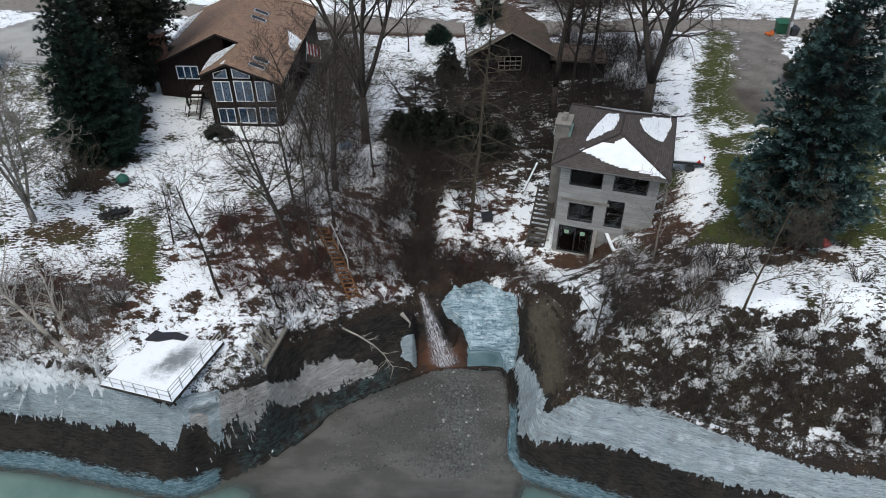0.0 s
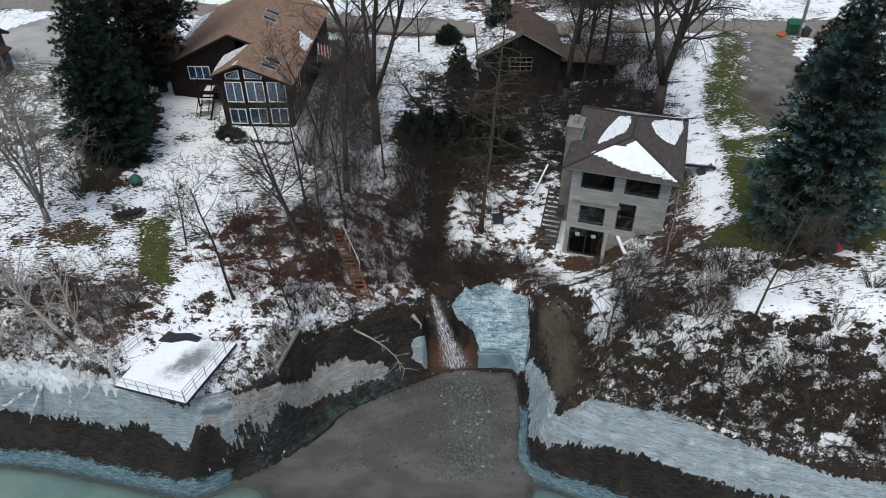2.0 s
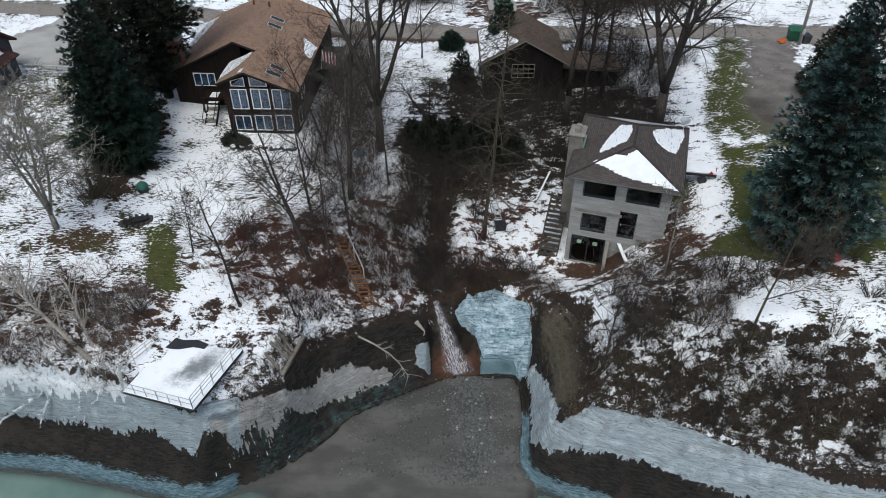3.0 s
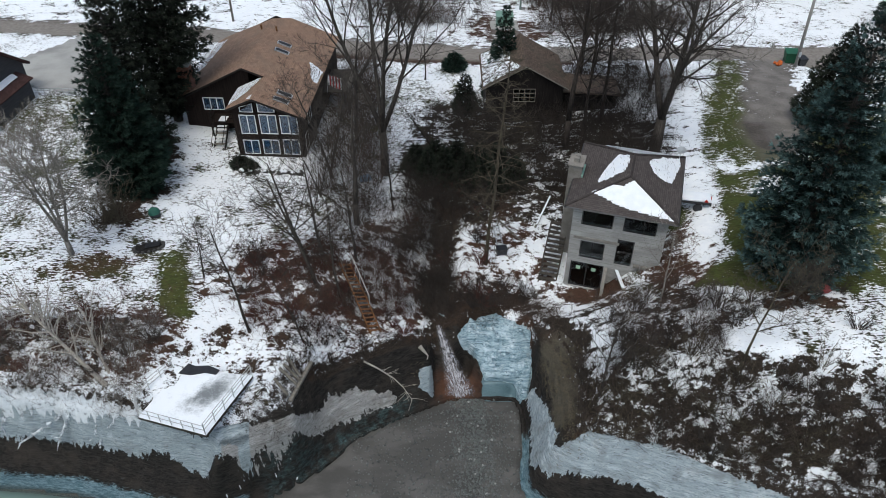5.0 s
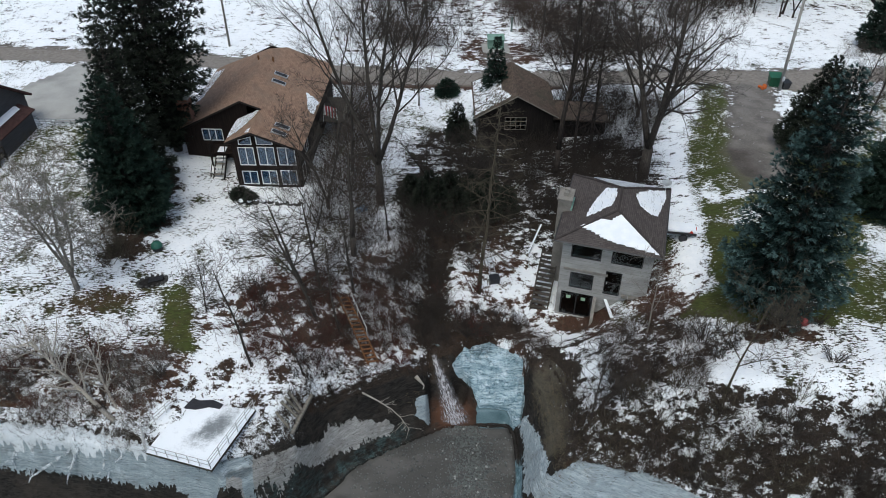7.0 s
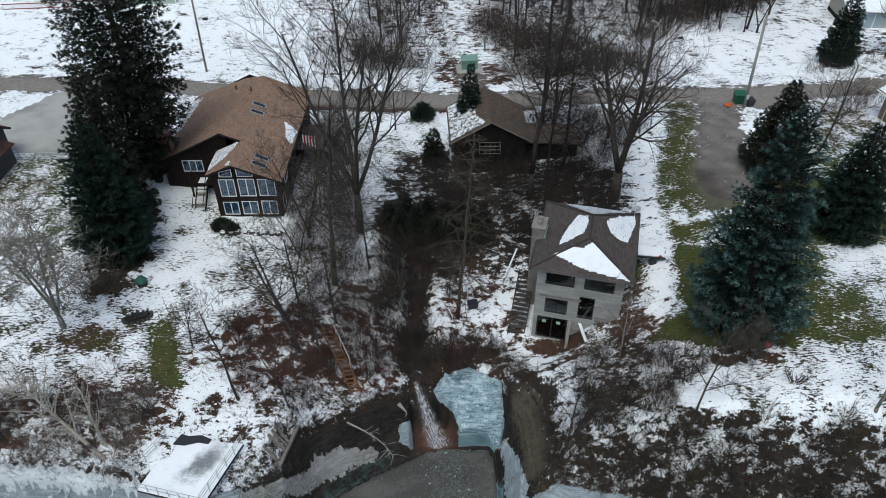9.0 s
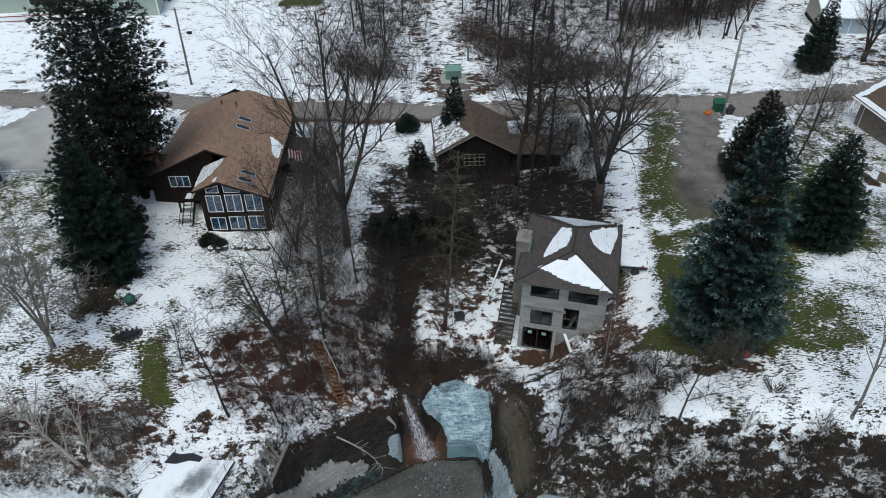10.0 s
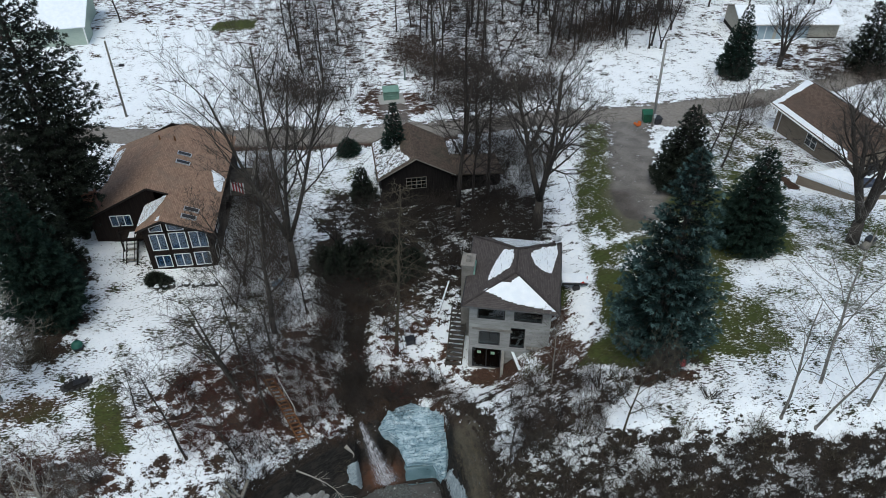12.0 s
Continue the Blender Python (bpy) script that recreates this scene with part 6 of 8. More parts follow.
# -- the trees one can pick out
LB = "bare grey-brown deciduous tree in winter"
big_west = bare_tree(-6.2, 50.8, 20.5, 0.28, BARK, "tall bare tree with wide upswept limbs beside the brown house", 3, spread=0.42, forks=4, clear=4.2, lift=0.08)
bare_tree(9.5, 56.0, 16.0, 0.24, BARK_DARK, "tall bare tree with a straight dark trunk", 5, spread=0.5, clear=3.0)
bare_tree(16.9, 54.0, 16.5, 0.42, BARK, "large bare tree with spreading limbs behind the grey house", 7, spread=0.55, forks=3, clear=3.2)
pine_like_bare(2.0, 41.9, 17.0, 0.15, BARK_TAN, "straight bare tree with thin drooping branches and mossy trunk", 9, lean=(1.0, 0.3))
bare_tree(-9.7, 39.0, 8.5, 0.12, BARK, LB, 11, lean=(-0.15, 0.05), top=3)
bare_tree(-10.6, 38.4, 9.0, 0.12, BARK, LB, 12, lean=(-0.22, 0.05), top=3)
bare_tree(-9.7, 36.4, 9.0, 0.14, BARK, LB, 13, lean=(-0.3, 0.15), top=3)
bare_tree(-7.8, 43.6, 9.6, 0.2, BARK, "bare tree with a stout flaring trunk", 14, lean=(0.05, 0.0), clear=2.0, top=4)
bare_tree(-7.4, 39.4, 8.8, 0.11, BARK, LB, 15, lean=(-0.06, 0.0), top=3)
bare_tree(-8.0, 35.8, 9.0, 0.1, BARK, LB, 41, lean=(-0.12, 0.05), top=3)
bare_tree(-5.2, 46.0, 8.5, 0.08, BARK, LB, 16, top=3)
bare_tree(-13.5, 32.4, 8.0, 0.1, BARK_DARK, "thin dark bare tree leaning over the snow", 17, lean=(-0.22, 0.12), top=4)
bare_tree(-10.0, 31.9, 6.7, 0.06, BARK, LB, 18, lean=(-0.1, 0.05), top=3)
bare_tree(-17.4, 36.6, 5.0, 0.06, BARK_DARK, LB, 42, lean=(0.12, 0.0), top=3)
bare_tree(-27.2, 38.6, 9.4, 0.17, BARK_PALE, "pale bare tree with a wide fine crown on the lawn", 19, spread=0.56, forks=4, clear=1.3, lift=0.05, thin=0.013)
bare_tree(8.4, 28.2, 7.0, 0.07, BARK, "slender bare sapling on the bluff slope", 20, lean=(0.02, 0.05), top=3)
bare_tree(15.7, 27.5, 7.2, 0.08, BARK_TAN, "slender bare tree on the bluff slope", 21, lean=(0.05, 0.1), top=4, spread=0.6)
bare_tree(12.9, 34.2, 6.0, 0.07, BARK_PALE, "slender pale sapling below the grey house", 22, lean=(0.12, 0.1), top=3)
bare_tree(19.4, 31.0, 3.6, 0.06, BARK, "small bare tree by the snowy bluff edge", 43, top=4, forks=2, clear=0.4)
bare_tree(26.1, 26.6, 9.8, 0.1, BARK_PALE, "tall thin bare tree at the edge of the bluff", 23, lean=(0.02, 0.12), top=3)
bare_tree(29.9, 28.6, 12.0, 0.115, BARK_PALE, "leaning bare tree at the edge of the bluff", 24, lean=(0.12, 0.2), top=3, clear=0.4)
bare_tree(28.2, 25.8, 11.0, 0.085, BARK_PALE, "leaning thin bare tree at the edge of the bluff", 25, lean=(0.36, 0.1), top=3)
bare_tree(32.0, 26.4, 10.0, 0.09, BARK_PALE, "leaning bare tree at the edge of the bluff", 26, lean=(0.25, 0.1), top=3)
bare_tree(43.2, 44.8, 14.0, 0.46, BARK, "massive bare tree with a thick twisted trunk", 27, spread=0.5, forks=4, clear=2.4, lean=(-0.12, 0.1), top=4)
bare_tree(37.6, 62.0, 10.0, 0.1, BARK, LB, 28, top=3, lean=(0.1, 0))
bare_tree(39.0, 61.0, 10.5, 0.12, BARK, LB, 29, top=3, lean=(0.12, 0.05))
bare_tree(-34.5, 118.0, 9.0, 0.14, BARK, LB, 30, top=3)
bare_tree(60.5, 87.5, 9.0, 0.3, BARK, "bare tree with a short trunk beside the road", 31, top=4, forks=3, clear=1.6, spread=0.58)
bare_tree(11.5, 58.5, 12.0, 0.16, BARK_DARK, LB, 32)
pine_like_bare(13.2, 60.0, 14.5, 0.2, BARK_DARK, "tall dark tree thick with fine twigs beside the dark house", 33, limbs=130)
pine_like_bare(12.2, 68.0, 19.0, 0.26, BARK_DARK, "tall dark tree thick with fine twigs behind the dark house", 34, limbs=170, reach=1.1)
bare_tree(13.0, 66.5, 14.0, 0.2, BARK_DARK, LB, 44)
bare_tree(19.0, 66.0, 11.0, 0.18, BARK, LB, 35, forks=2, clear=1.0)
bare_tree(-9.2, 56.0, 10.5, 0.16, BARK, LB, 36)
bare_tree(-10.6, 50.0, 9.0, 0.14, BARK, LB, 37, forks=2, clear=0.8)
bare_tree(-11.0, 46.8, 6.5, 0.09, BARK, LB, 45, forks=2, clear=0.5)
bare_tree(-3.5, 69.5, 6.0, 0.09, BARK, LB, 38, top=3)
bare_tree(1.5, 52.0, 7.5, 0.1, BARK_DARK, LB, 39, forks=2, clear=0.5)
bare_tree(-2.4, 55.0, 5.0, 0.12, BARK_DARK, "dark twisted bare tree", 40, top=3, lean=(-0.2, 0), forks=2, clear=0.8)

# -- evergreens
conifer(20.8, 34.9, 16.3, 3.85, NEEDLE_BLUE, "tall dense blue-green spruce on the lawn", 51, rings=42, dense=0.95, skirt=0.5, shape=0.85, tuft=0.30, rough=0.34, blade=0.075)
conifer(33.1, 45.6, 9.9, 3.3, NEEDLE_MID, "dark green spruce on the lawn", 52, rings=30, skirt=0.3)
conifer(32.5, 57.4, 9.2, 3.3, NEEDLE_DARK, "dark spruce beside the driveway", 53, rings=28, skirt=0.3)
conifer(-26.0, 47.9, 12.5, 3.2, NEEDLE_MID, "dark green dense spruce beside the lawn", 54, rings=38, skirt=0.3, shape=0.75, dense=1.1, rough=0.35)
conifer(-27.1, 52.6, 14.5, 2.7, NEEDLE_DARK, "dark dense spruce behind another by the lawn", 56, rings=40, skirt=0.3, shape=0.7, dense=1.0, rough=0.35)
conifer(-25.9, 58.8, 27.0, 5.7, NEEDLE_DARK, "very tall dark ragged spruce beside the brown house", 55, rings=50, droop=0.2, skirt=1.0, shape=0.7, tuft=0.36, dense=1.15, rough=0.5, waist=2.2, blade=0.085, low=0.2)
conifer(4.3, 65.6, 9.4, 2.0, NEEDLE_MID, "slim evergreen behind the dark roof", 57, rings=26)
conifer(52.6, 85.5, 10.0, 2.6, NEEDLE_MID, "dark green spruce across the road", 58, rings=26)
conifer(70.9, 83.6, 14.0, 3.4, NEEDLE_DARK, "dark spruce across the road", 59, rings=22)
for i, (x, y, t, w) in enumerate(((-2.6, 50.4, 3.2, 1.0), (-1.2, 50.8, 3.6, 1.1), (0.4, 50.6, 3.4, 1.1), (2.0, 51.0, 3.0, 1.0), (3.2, 50.2, 2.6, 0.9))):
    conifer(x, y, t, w, NEEDLE_DARK, "dark clipped evergreen shrub in a row", 70 + i, name="evergreen_shrub", rings=14, tuft=0.26, droop=0.0)
for i, (x, y, w) in enumerate(((-18.6, 52.0, 0.9), (-17.6, 51.4, 0.6))):
    conifer(x, y, 0.9, w, NEEDLE_DARK, "low dark juniper with snow around it", 80 + i, name="juniper_shrub", rings=7, tuft=0.3, droop=0.0)
for i, (x, y, t, w) in enumerate(((-3.6, 51.8, 2.6, 1.2), (-2.0, 52.2, 3.0, 1.3), (-0.2, 52.4, 3.2, 1.3), (1.6, 52.6, 3.0, 1.3), (3.2, 52.2, 3.2, 1.2), (4.6, 51.2, 2.6, 1.1), (0.6, 62.4, 4.2, 1.4))):
    conifer(x, y, t, w, NEEDLE_DARK, "dense dark evergreen shrub below the dark house", 90 + i, name="evergreen_shrub", rings=12, tuft=0.3, droop=0.05, blade=0.09)
conifer(-0.5, 72.3, 1.9, 1.4, NEEDLE_MID, "round dark evergreen shrub by the road", 81, name="evergreen_shrub", rings=10, tuft=0.28, droop=0.0)

# -- brush: a few kinds, repeated over the slopes
KINDS = [shrub(16.0, 30.0, 1.9, 1.5, BARK, "bare grey-brown brush on the slope", 101, 18),
         shrub(12.2, 29.2, 1.5, 1.3, BARK_DARK, "dark bare brush on the slope", 102, 20),
         shrub(-8.0, 36.2, 1.4, 1.2, BARK_RED, "reddish bare brush on the bank", 103, 18),
         shrub(22.0, 28.6, 1.3, 1.5, BARK_DARK, "low dark bare brush on the bluff", 104, 22),
         shrub(-26.0, 41.3, 3.6, 2.4, BARK_TAN, "tan upright bare shrub on the lawn", 105, 26, twigs=9),
         shrub(-22.0, 29.0, 1.6, 1.6, BARK, "tangled bare brush above the bluff", 106, 20),
         shrub(15.2, 25.6, 2.0, 1.9, BARK_TAN, "tan spreading bare bush on the slope", 107, 18)]


def scatter(kinds, n, seed, x0, x1, y0, y1, accept, lo=0.7, hi=1.25):
    rng = random.Random(seed)
    made = 0
    while made < n:
        x, y = rng.uniform(x0, x1), rng.uniform(y0, y1)
        if not accept(x, y):
            n -= 0.1
            continue
        k = KINDS[rng.choice(kinds)]
        s = rng.uniform(lo, hi)
        o = copy_thing(k, spot(x, y, rng.uniform(0, 360), -0.05))
        o.scale = (s, s, s * rng.uniform(0.85, 1.1))
        made += 1


def inland(x, y):
    d, s = line_distance(FOOT, np.array([x]), np.array([y]))
    return float(d[0]) * (1 if s[0] >= 0 else -1)


scatter([0, 1, 3, 6], 80, 201, 7.5, 36, 19, 30, lambda x, y: 2.9 < inland(x, y) < (8.5 if x < 15 else 6.2))
scatter([0, 1], 12, 202, 6.5, 17, 28, 36, lambda x, y: inland(x, y) > 3 and not (9 < x < 16 and y > 35))
scatter([2, 2, 0], 24, 203, -15, -3.5, 33, 39, lambda x, y: inland(x, y) > 3)
scatter([1, 2, 1], 16, 204, -4.5, 1.8, 37, 50, lambda x, y: True)
scatter([5, 0, 2], 20, 205, -36, -18.5, 27, 32.5, lambda x, y: inland(x, y) > 2.2)
scatter([1, 0], 16, 206, -1, 16, 47, 59, lambda x, y: not (6 < x < 17 and y < 48.5))
scatter([5, 1], 16, 207, -11, -2, 29, 33.5, lambda x, y: inland(x, y) > 2.0, 0.5, 0.9)
scatter([6], 14, 216, 8.5, 27, 21.5, 29, lambda x, y: 3.2 < inland(x, y) < 7.5, 0.7, 1.2)
scatter([4], 3, 208, -27.0, -24.0, 41.0, 43.5, lambda x, y: True, 0.7, 1.0)
scatter([1, 5], 14, 210, 0.0, 6.0, 38.4, 40.2, lambda x, y: True, 0.6, 0.9)
scatter([0, 1, 3], 12, 211, 16.5, 23, 30.6, 32.6, lambda x, y: True, 0.5, 0.8)



def undergrowth(name, mat, n, seed, place, lo, hi, r, label, bend=0.35, tips=4, sag=0.0):
    """Thousands of thin stems, each with a few side twigs, as one mesh."""
    rs = np.random.RandomState(seed)
    pts = place(rs, n)
    x, y = pts[:, 0], pts[:, 1]
    z, _ = terrain(x, y)
    base = np.stack([x, y, z - 0.05], 1)
    L = rs.uniform(lo, hi, (len(x), 1))
    d = rs.normal(size=base.shape) * (0.5, 0.5, 0.15) + (0, 0, 1)
    d /= np.linalg.norm(d, axis=1, keepdims=True)
    tri = np.array([(1, 0, 0), (-0.5, 0.87, 0), (-0.5, -0.87, 0)])
    V, F, F4, k = [], [], [], 0

    def stems(o, d, L, r, twig=False):
        nonlocal k
        m = o + d * L * 0.5 + rs.normal(size=o.shape) * L * 0.08
        e = m + (d + rs.normal(size=o.shape) * bend * 0.5 - (0, 0, sag)) * L * 0.5
        N = len(o)
        rings = ((o, r),) if twig else ((o, r), (m, r * 0.7))
        for p, rr in rings:
            V.append((p[:, None, :] + tri[None] * rr).reshape(-1, 3))
        V.append(e)
        idx = np.arange(N * 3).reshape(N, 3) + k
        tip = np.arange(N) + k + len(rings) * N * 3
        last = idx if twig else idx + N * 3
        for j in range(3):
            if not twig:
                F4.append(np.stack([idx[:, j], idx[:, (j + 1) % 3], last[:, (j + 1) % 3], last[:, j]], 1))
            F.append(np.stack([last[:, j], last[:, (j + 1) % 3], tip], 1))
        k += N * (3 * len(rings) + 1)
        return m, e

    m, e = stems(base, d, L, r)
    for w in range(tips):
        f = rs.uniform(0, 1, (len(m), 1))
        o = m + (e - m) * f if w % 2 else base + (m - base) * (0.4 + 0.6 * f)
        q = d + rs.normal(size=d.shape) * 0.75
        q /= np.linalg.norm(q, axis=1, keepdims=True)
        stems(o, q, L * rs.uniform(0.25, 0.55, L.shape), r * 0.6, True)
    g = Geo()
    g.v, g.f = np.vstack(V).tolist(), np.vstack(F4).tolist() + np.vstack(F).tolist()
    return solo(name, g, mat, label, "undergrowth", kind="stuff")


def patch_of(x0, x1, y0, y1, accept):
    def place(rs, n):
        x, y = rs.uniform(x0, x1, n * 3), rs.uniform(y0, y1, n * 3)
        clump = wavy(x, y, 1.4, 9.0) + rs.uniform(-0.5, 0.5, n * 3)
        d, s = line_distance(FOOT, x, y)
        ok = accept(x, y, d * np.where(s >= 0, 1, -1)) & (clump > -0.1)
        return np.stack([x[ok], y[ok]], 1)[:n]
    return place


def lumps(spots):
    """Dense rounded brush: ellipses (x, y, rx, ry)."""
    def place(rs, n):
        out = []
        area = sum(rx * ry for _, _, rx, ry in spots)
        for cx, cy, rx, ry in spots:
            k = int(n * rx * ry / area)
            a, r = rs.uniform(0, 6.283, k), np.sqrt(rs.uniform(0, 1, k))
            w = 1 + 0.25 * np.sin(3 * a + cx)
            out.append(np.stack([cx + rx * r * w * np.cos(a), cy + ry * r * w * np.sin(a)], 1))
        return np.vstack(out)
    return place


undergrowth("undergrowth", BARK_DARK, 2200, 1, patch_of(6, 36, 18, 31, lambda x, y, d: (d > 2.6) & (d < np.where(x < 15, 8.6, 6.3))), 0.5, 1.5, 0.014, "dense dark bare undergrowth on the bluff slope")
undergrowth("undergrowth", BARK, 1200, 2, patch_of(6, 34, 18, 33, lambda x, y, d: (d > 2.8) & (d < np.where(x < 15, 9, 6.3))), 0.5, 1.6, 0.012, "bare grey undergrowth on the bluff slope")
undergrowth("undergrowth", BARK_RED, 1000, 3, patch_of(-16, -3, 31.5, 40, lambda x, y, d: d > 2.5), 0.4, 1.1, 0.012, "reddish bare undergrowth on the leafy bank")
undergrowth("undergrowth", BARK_DARK, 2200, 4, patch_of(-4.5, 3.0, 36.5, 52, lambda x, y, d: (d > 2.5) & ~((x > -0.4) & (y > 38.6) & (y < 46))), 0.5, 1.6, 0.013, "dense dark bare undergrowth in the creek gully")
undergrowth("undergrowth", BARK, 900, 5, patch_of(-36, -18.5, 26.5, 33, lambda x, y, d: d > 1.9), 0.5, 1.5, 0.012, "tangled bare undergrowth above the bluff")
undergrowth("undergrowth", BARK_DARK, 1500, 6, patch_of(-2, 17, 47.5, 62, lambda x, y, d: ~((x > 7) & (x < 17) & (y < 48.5))), 0.5, 1.7, 0.014, "dark undergrowth beneath the bare trees")
undergrowth("undergrowth", BARK_MOSS, 500, 7, patch_of(5, 9.5, 25.5, 33, lambda x, y, d: (d > 1.2) & (d < 4.5)), 0.25, 0.7, 0.012, "dry grass stems on the cove wall")
undergrowth("undergrowth", BARK_DARK, 700, 8, patch_of(-11.5, -2, 28.5, 34, lambda x, y, d: d > 2.2), 0.4, 1.0, 0.012, "bare undergrowth along the cove edge")
undergrowth("undergrowth", BARK_DARK, 600, 9, patch_of(-15, 44, 86, 125, lambda x, y, d: (np.abs(x - 5.6) > 3.5) & ~((x > 24) & (y < 97))), 1.5, 3.6, 0.03, "bare undergrowth in the far wood")
undergrowth("undergrowth", BARK_DARK, 1100, 11, patch_of(2.5, 17.5, 50.5, 66, lambda x, y, d: ~((x > 2) & (x < 14.5) & (y > 61.5))), 1.2, 3.2, 0.014, "tall dark bare thicket beneath the trees", 0.5, 9)
undergrowth("undergrowth", BARK, 220, 12, patch_of(-12, -2.5, 40, 54, lambda x, y, d: (x > -10.2) & ((x + 7) ** 2 / 20 + (y - 48) ** 2 / 50 < 1.4)), 1.0, 2.6, 0.011, "fine bare thicket at the edge of the lawn", 0.5, 9)
undergrowth("undergrowth", BARK_DARK, 800, 13, patch_of(-4.5, 1.5, 36.8, 52, lambda x, y, d: (d > 3) & ~((x > -0.4) & (y > 38.6) & (y < 46))), 1.0, 2.6, 0.012, "dark bare thicket in the creek gully", 0.5, 9)
undergrowth("undergrowth", BARK, 400, 14, patch_of(-12.0, -8.5, 54, 68, lambda x, y, d: x > -12.3), 1.0, 2.8, 0.012, "bare thicket beside the brown house", 0.5, 9)
undergrowth("undergrowth", BARK, 1900, 15, patch_of(-14, 42, 84, 122, lambda x, y, d: (np.abs(x - 7.5) > 4.0) & ~((x > 25) & (y < 95)) & ~((x < -9) & (y > 100))), 1.6, 4.2, 0.026, "dense bare thicket in the wood across the road", 0.5, 7)
undergrowth("undergrowth", BARK_RED, 700, 16, patch_of(-36, -19, 28, 35, lambda x, y, d: d > 2.2), 0.6, 1.7, 0.011, "reddish bare undergrowth above the bluff", 0.5, 7)
undergrowth("undergrowth", BARK_MOSS, 700, 10, patch_of(-42, -33, 47, 61, lambda x, y, d: x < -36 + 0.3 * (y - 52)), 0.5, 1.4, 0.013, "tan dry stems beside the west house")

undergrowth("undergrowth", BRUSH, 2600, 21, patch_of(6.5, 30, 19, 31.5, lambda x, y, d: (d > 2.9) & (d < 8.4) & ~((x > 15) & (d > 6.3))), 0.6, 1.9, 0.011, "tangled brown brush arching over the bluff slope", 0.9, 8, 0.5)
undergrowth("undergrowth", BRUSH, 1400, 22, patch_of(-13, -3, 34.5, 47, lambda x, y, d: (d > 4) & (x > -11.5 + 0.2 * (y - 34))), 0.8, 2.6, 0.011, "brown leafless thicket on the bank of the creek", 0.6, 9, 0.2)
undergrowth("undergrowth", BRUSH, 1500, 23, patch_of(-12.6, -5.5, 47, 72, lambda x, y, d: (x > -11.6) & (x < -7.2 + 0.10 * (60 - y))), 1.2, 4.2, 0.012, "tall leafless thicket beside the brown house", 0.6, 9, 0.2)
undergrowth("undergrowth", BARK, 900, 24, patch_of(-5, 2.2, 37, 52, lambda x, y, d: (d > 3.2) & ~((x > -0.2) & (y > 38.6) & (y < 45))), 0.8, 2.4, 0.011, "tangled grey-brown brush in the creek gully", 0.8, 8, 0.4)
undergrowth("undergrowth", BARK_DARK, 1700, 25, patch_of(-1, 17.5, 48.5, 61, lambda x, y, d: ~((x > 6) & (y < 49.5))), 1.2, 3.8, 0.013, "dark leafless thicket below the dark house", 0.7, 9, 0.3)
undergrowth("undergrowth", BARK_DARK, 900, 26, patch_of(9.5, 20.5, 61, 72, lambda x, y, d: (y > 66.5) | (x > 15.5)), 1.2, 3.8, 0.014, "dark leafless thicket beside the low shed", 0.7, 9, 0.3)
undergrowth("undergrowth", BRUSH, 5000, 27, lumps([(41, 106, 4.0, 3.0), (47, 106, 3.4, 2.4), (38, 101, 3.0, 1.8), (52, 110, 3.6, 2.2), (-4.5, 87, 3.4, 2.6), (-8.0, 91, 2.6, 2.4), (13, 84, 3.6, 2.6), (19, 84.5, 4.4, 3.0), (24.5, 86, 3.6, 3.2), (12, 95, 4.0, 4.5), (17, 92, 4.0, 3.4), (9.5, 101, 3.0, 4.0), (31, 95, 2.6, 2.0), (35, 104, 3.4, 2.6), (21.4, 67.5, 2.2, 1.8)]), 1.4, 3.8, 0.018, "dense brown brush across the road", 0.8, 8, 0.3)
undergrowth("undergrowth", BARK_PALE, 1100, 28, patch_of(-31, -18.8, 26.6, 32.5, lambda x, y, d: d > 2.0), 0.7, 1.9, 0.010, "pale frosted stems above the frozen bluff", 0.8, 7, 0.3)
undergrowth("undergrowth", BARK_MOSS, 300, 29, lumps([(15.2, 24.9, 1.8, 0.7), (10.5, 27.4, 1.2, 0.8), (19.2, 24.2, 1.3, 0.7), (-12.0, 27.6, 1.0, 0.7), (-2.9, 32.9, 0.6, 0.4)]), 0.25, 0.6, 0.012, "tan dry grass on the bluff edge", 0.9, 5, 0.4)
undergrowth("undergrowth", BARK, 260, 30, lumps([(-11.6, 26.6, 1.5, 0.7), (-10.2, 28.6, 1.3, 1.0)]), 0.5, 1.2, 0.012, "bare roots and twigs over the cove wall", 1.0, 6, 0.9)
undergrowth("undergrowth", BARK_DARK, 1500, 33, patch_of(14.5, 32, 17.5, 30, lambda x, y, d: (d > 3.0) & (d < 6.8)), 0.6, 1.8, 0.012, "thick brown brush below the snowy edge of the bluff", 0.9, 8, 0.5)
undergrowth("undergrowth", BRUSH, 900, 34, lumps([(48.5, 73, 2.6, 1.6), (53, 74.5, 3.0, 1.4), (58, 74, 2.4, 1.6), (64, 83, 3.4, 2.4), (69, 80, 3.0, 2.6), (71, 92, 3.0, 2.0), (46.5, 70.5, 1.6, 1.2), (49, 82.6, 2.0, 0.9), (28.5, 82.0, 1.2, 0.9)]), 1.2, 3.2, 0.015, "bare brush beside the road", 0.7, 8, 0.3)
undergrowth("undergrowth", BRUSH, 700, 35, patch_of(10.2, 16, 29.5, 36, lambda x, y, d: d > 4), 0.7, 1.9, 0.011, "tangled brown brush below the grey house", 0.9, 8, 0.5)
undergrowth("undergrowth", BRUSH, 520, 31, lumps([(1.6, 38.4, 2.6, 0.8), (4.9, 37.6, 1.2, 0.9), (6.0, 36.0, 0.9, 1.2), (-1.6, 37.2, 1.0, 1.0)]), 0.7, 1.9, 0.012, "brown brush hanging over the frozen apron", 1.0, 9, 0.9)
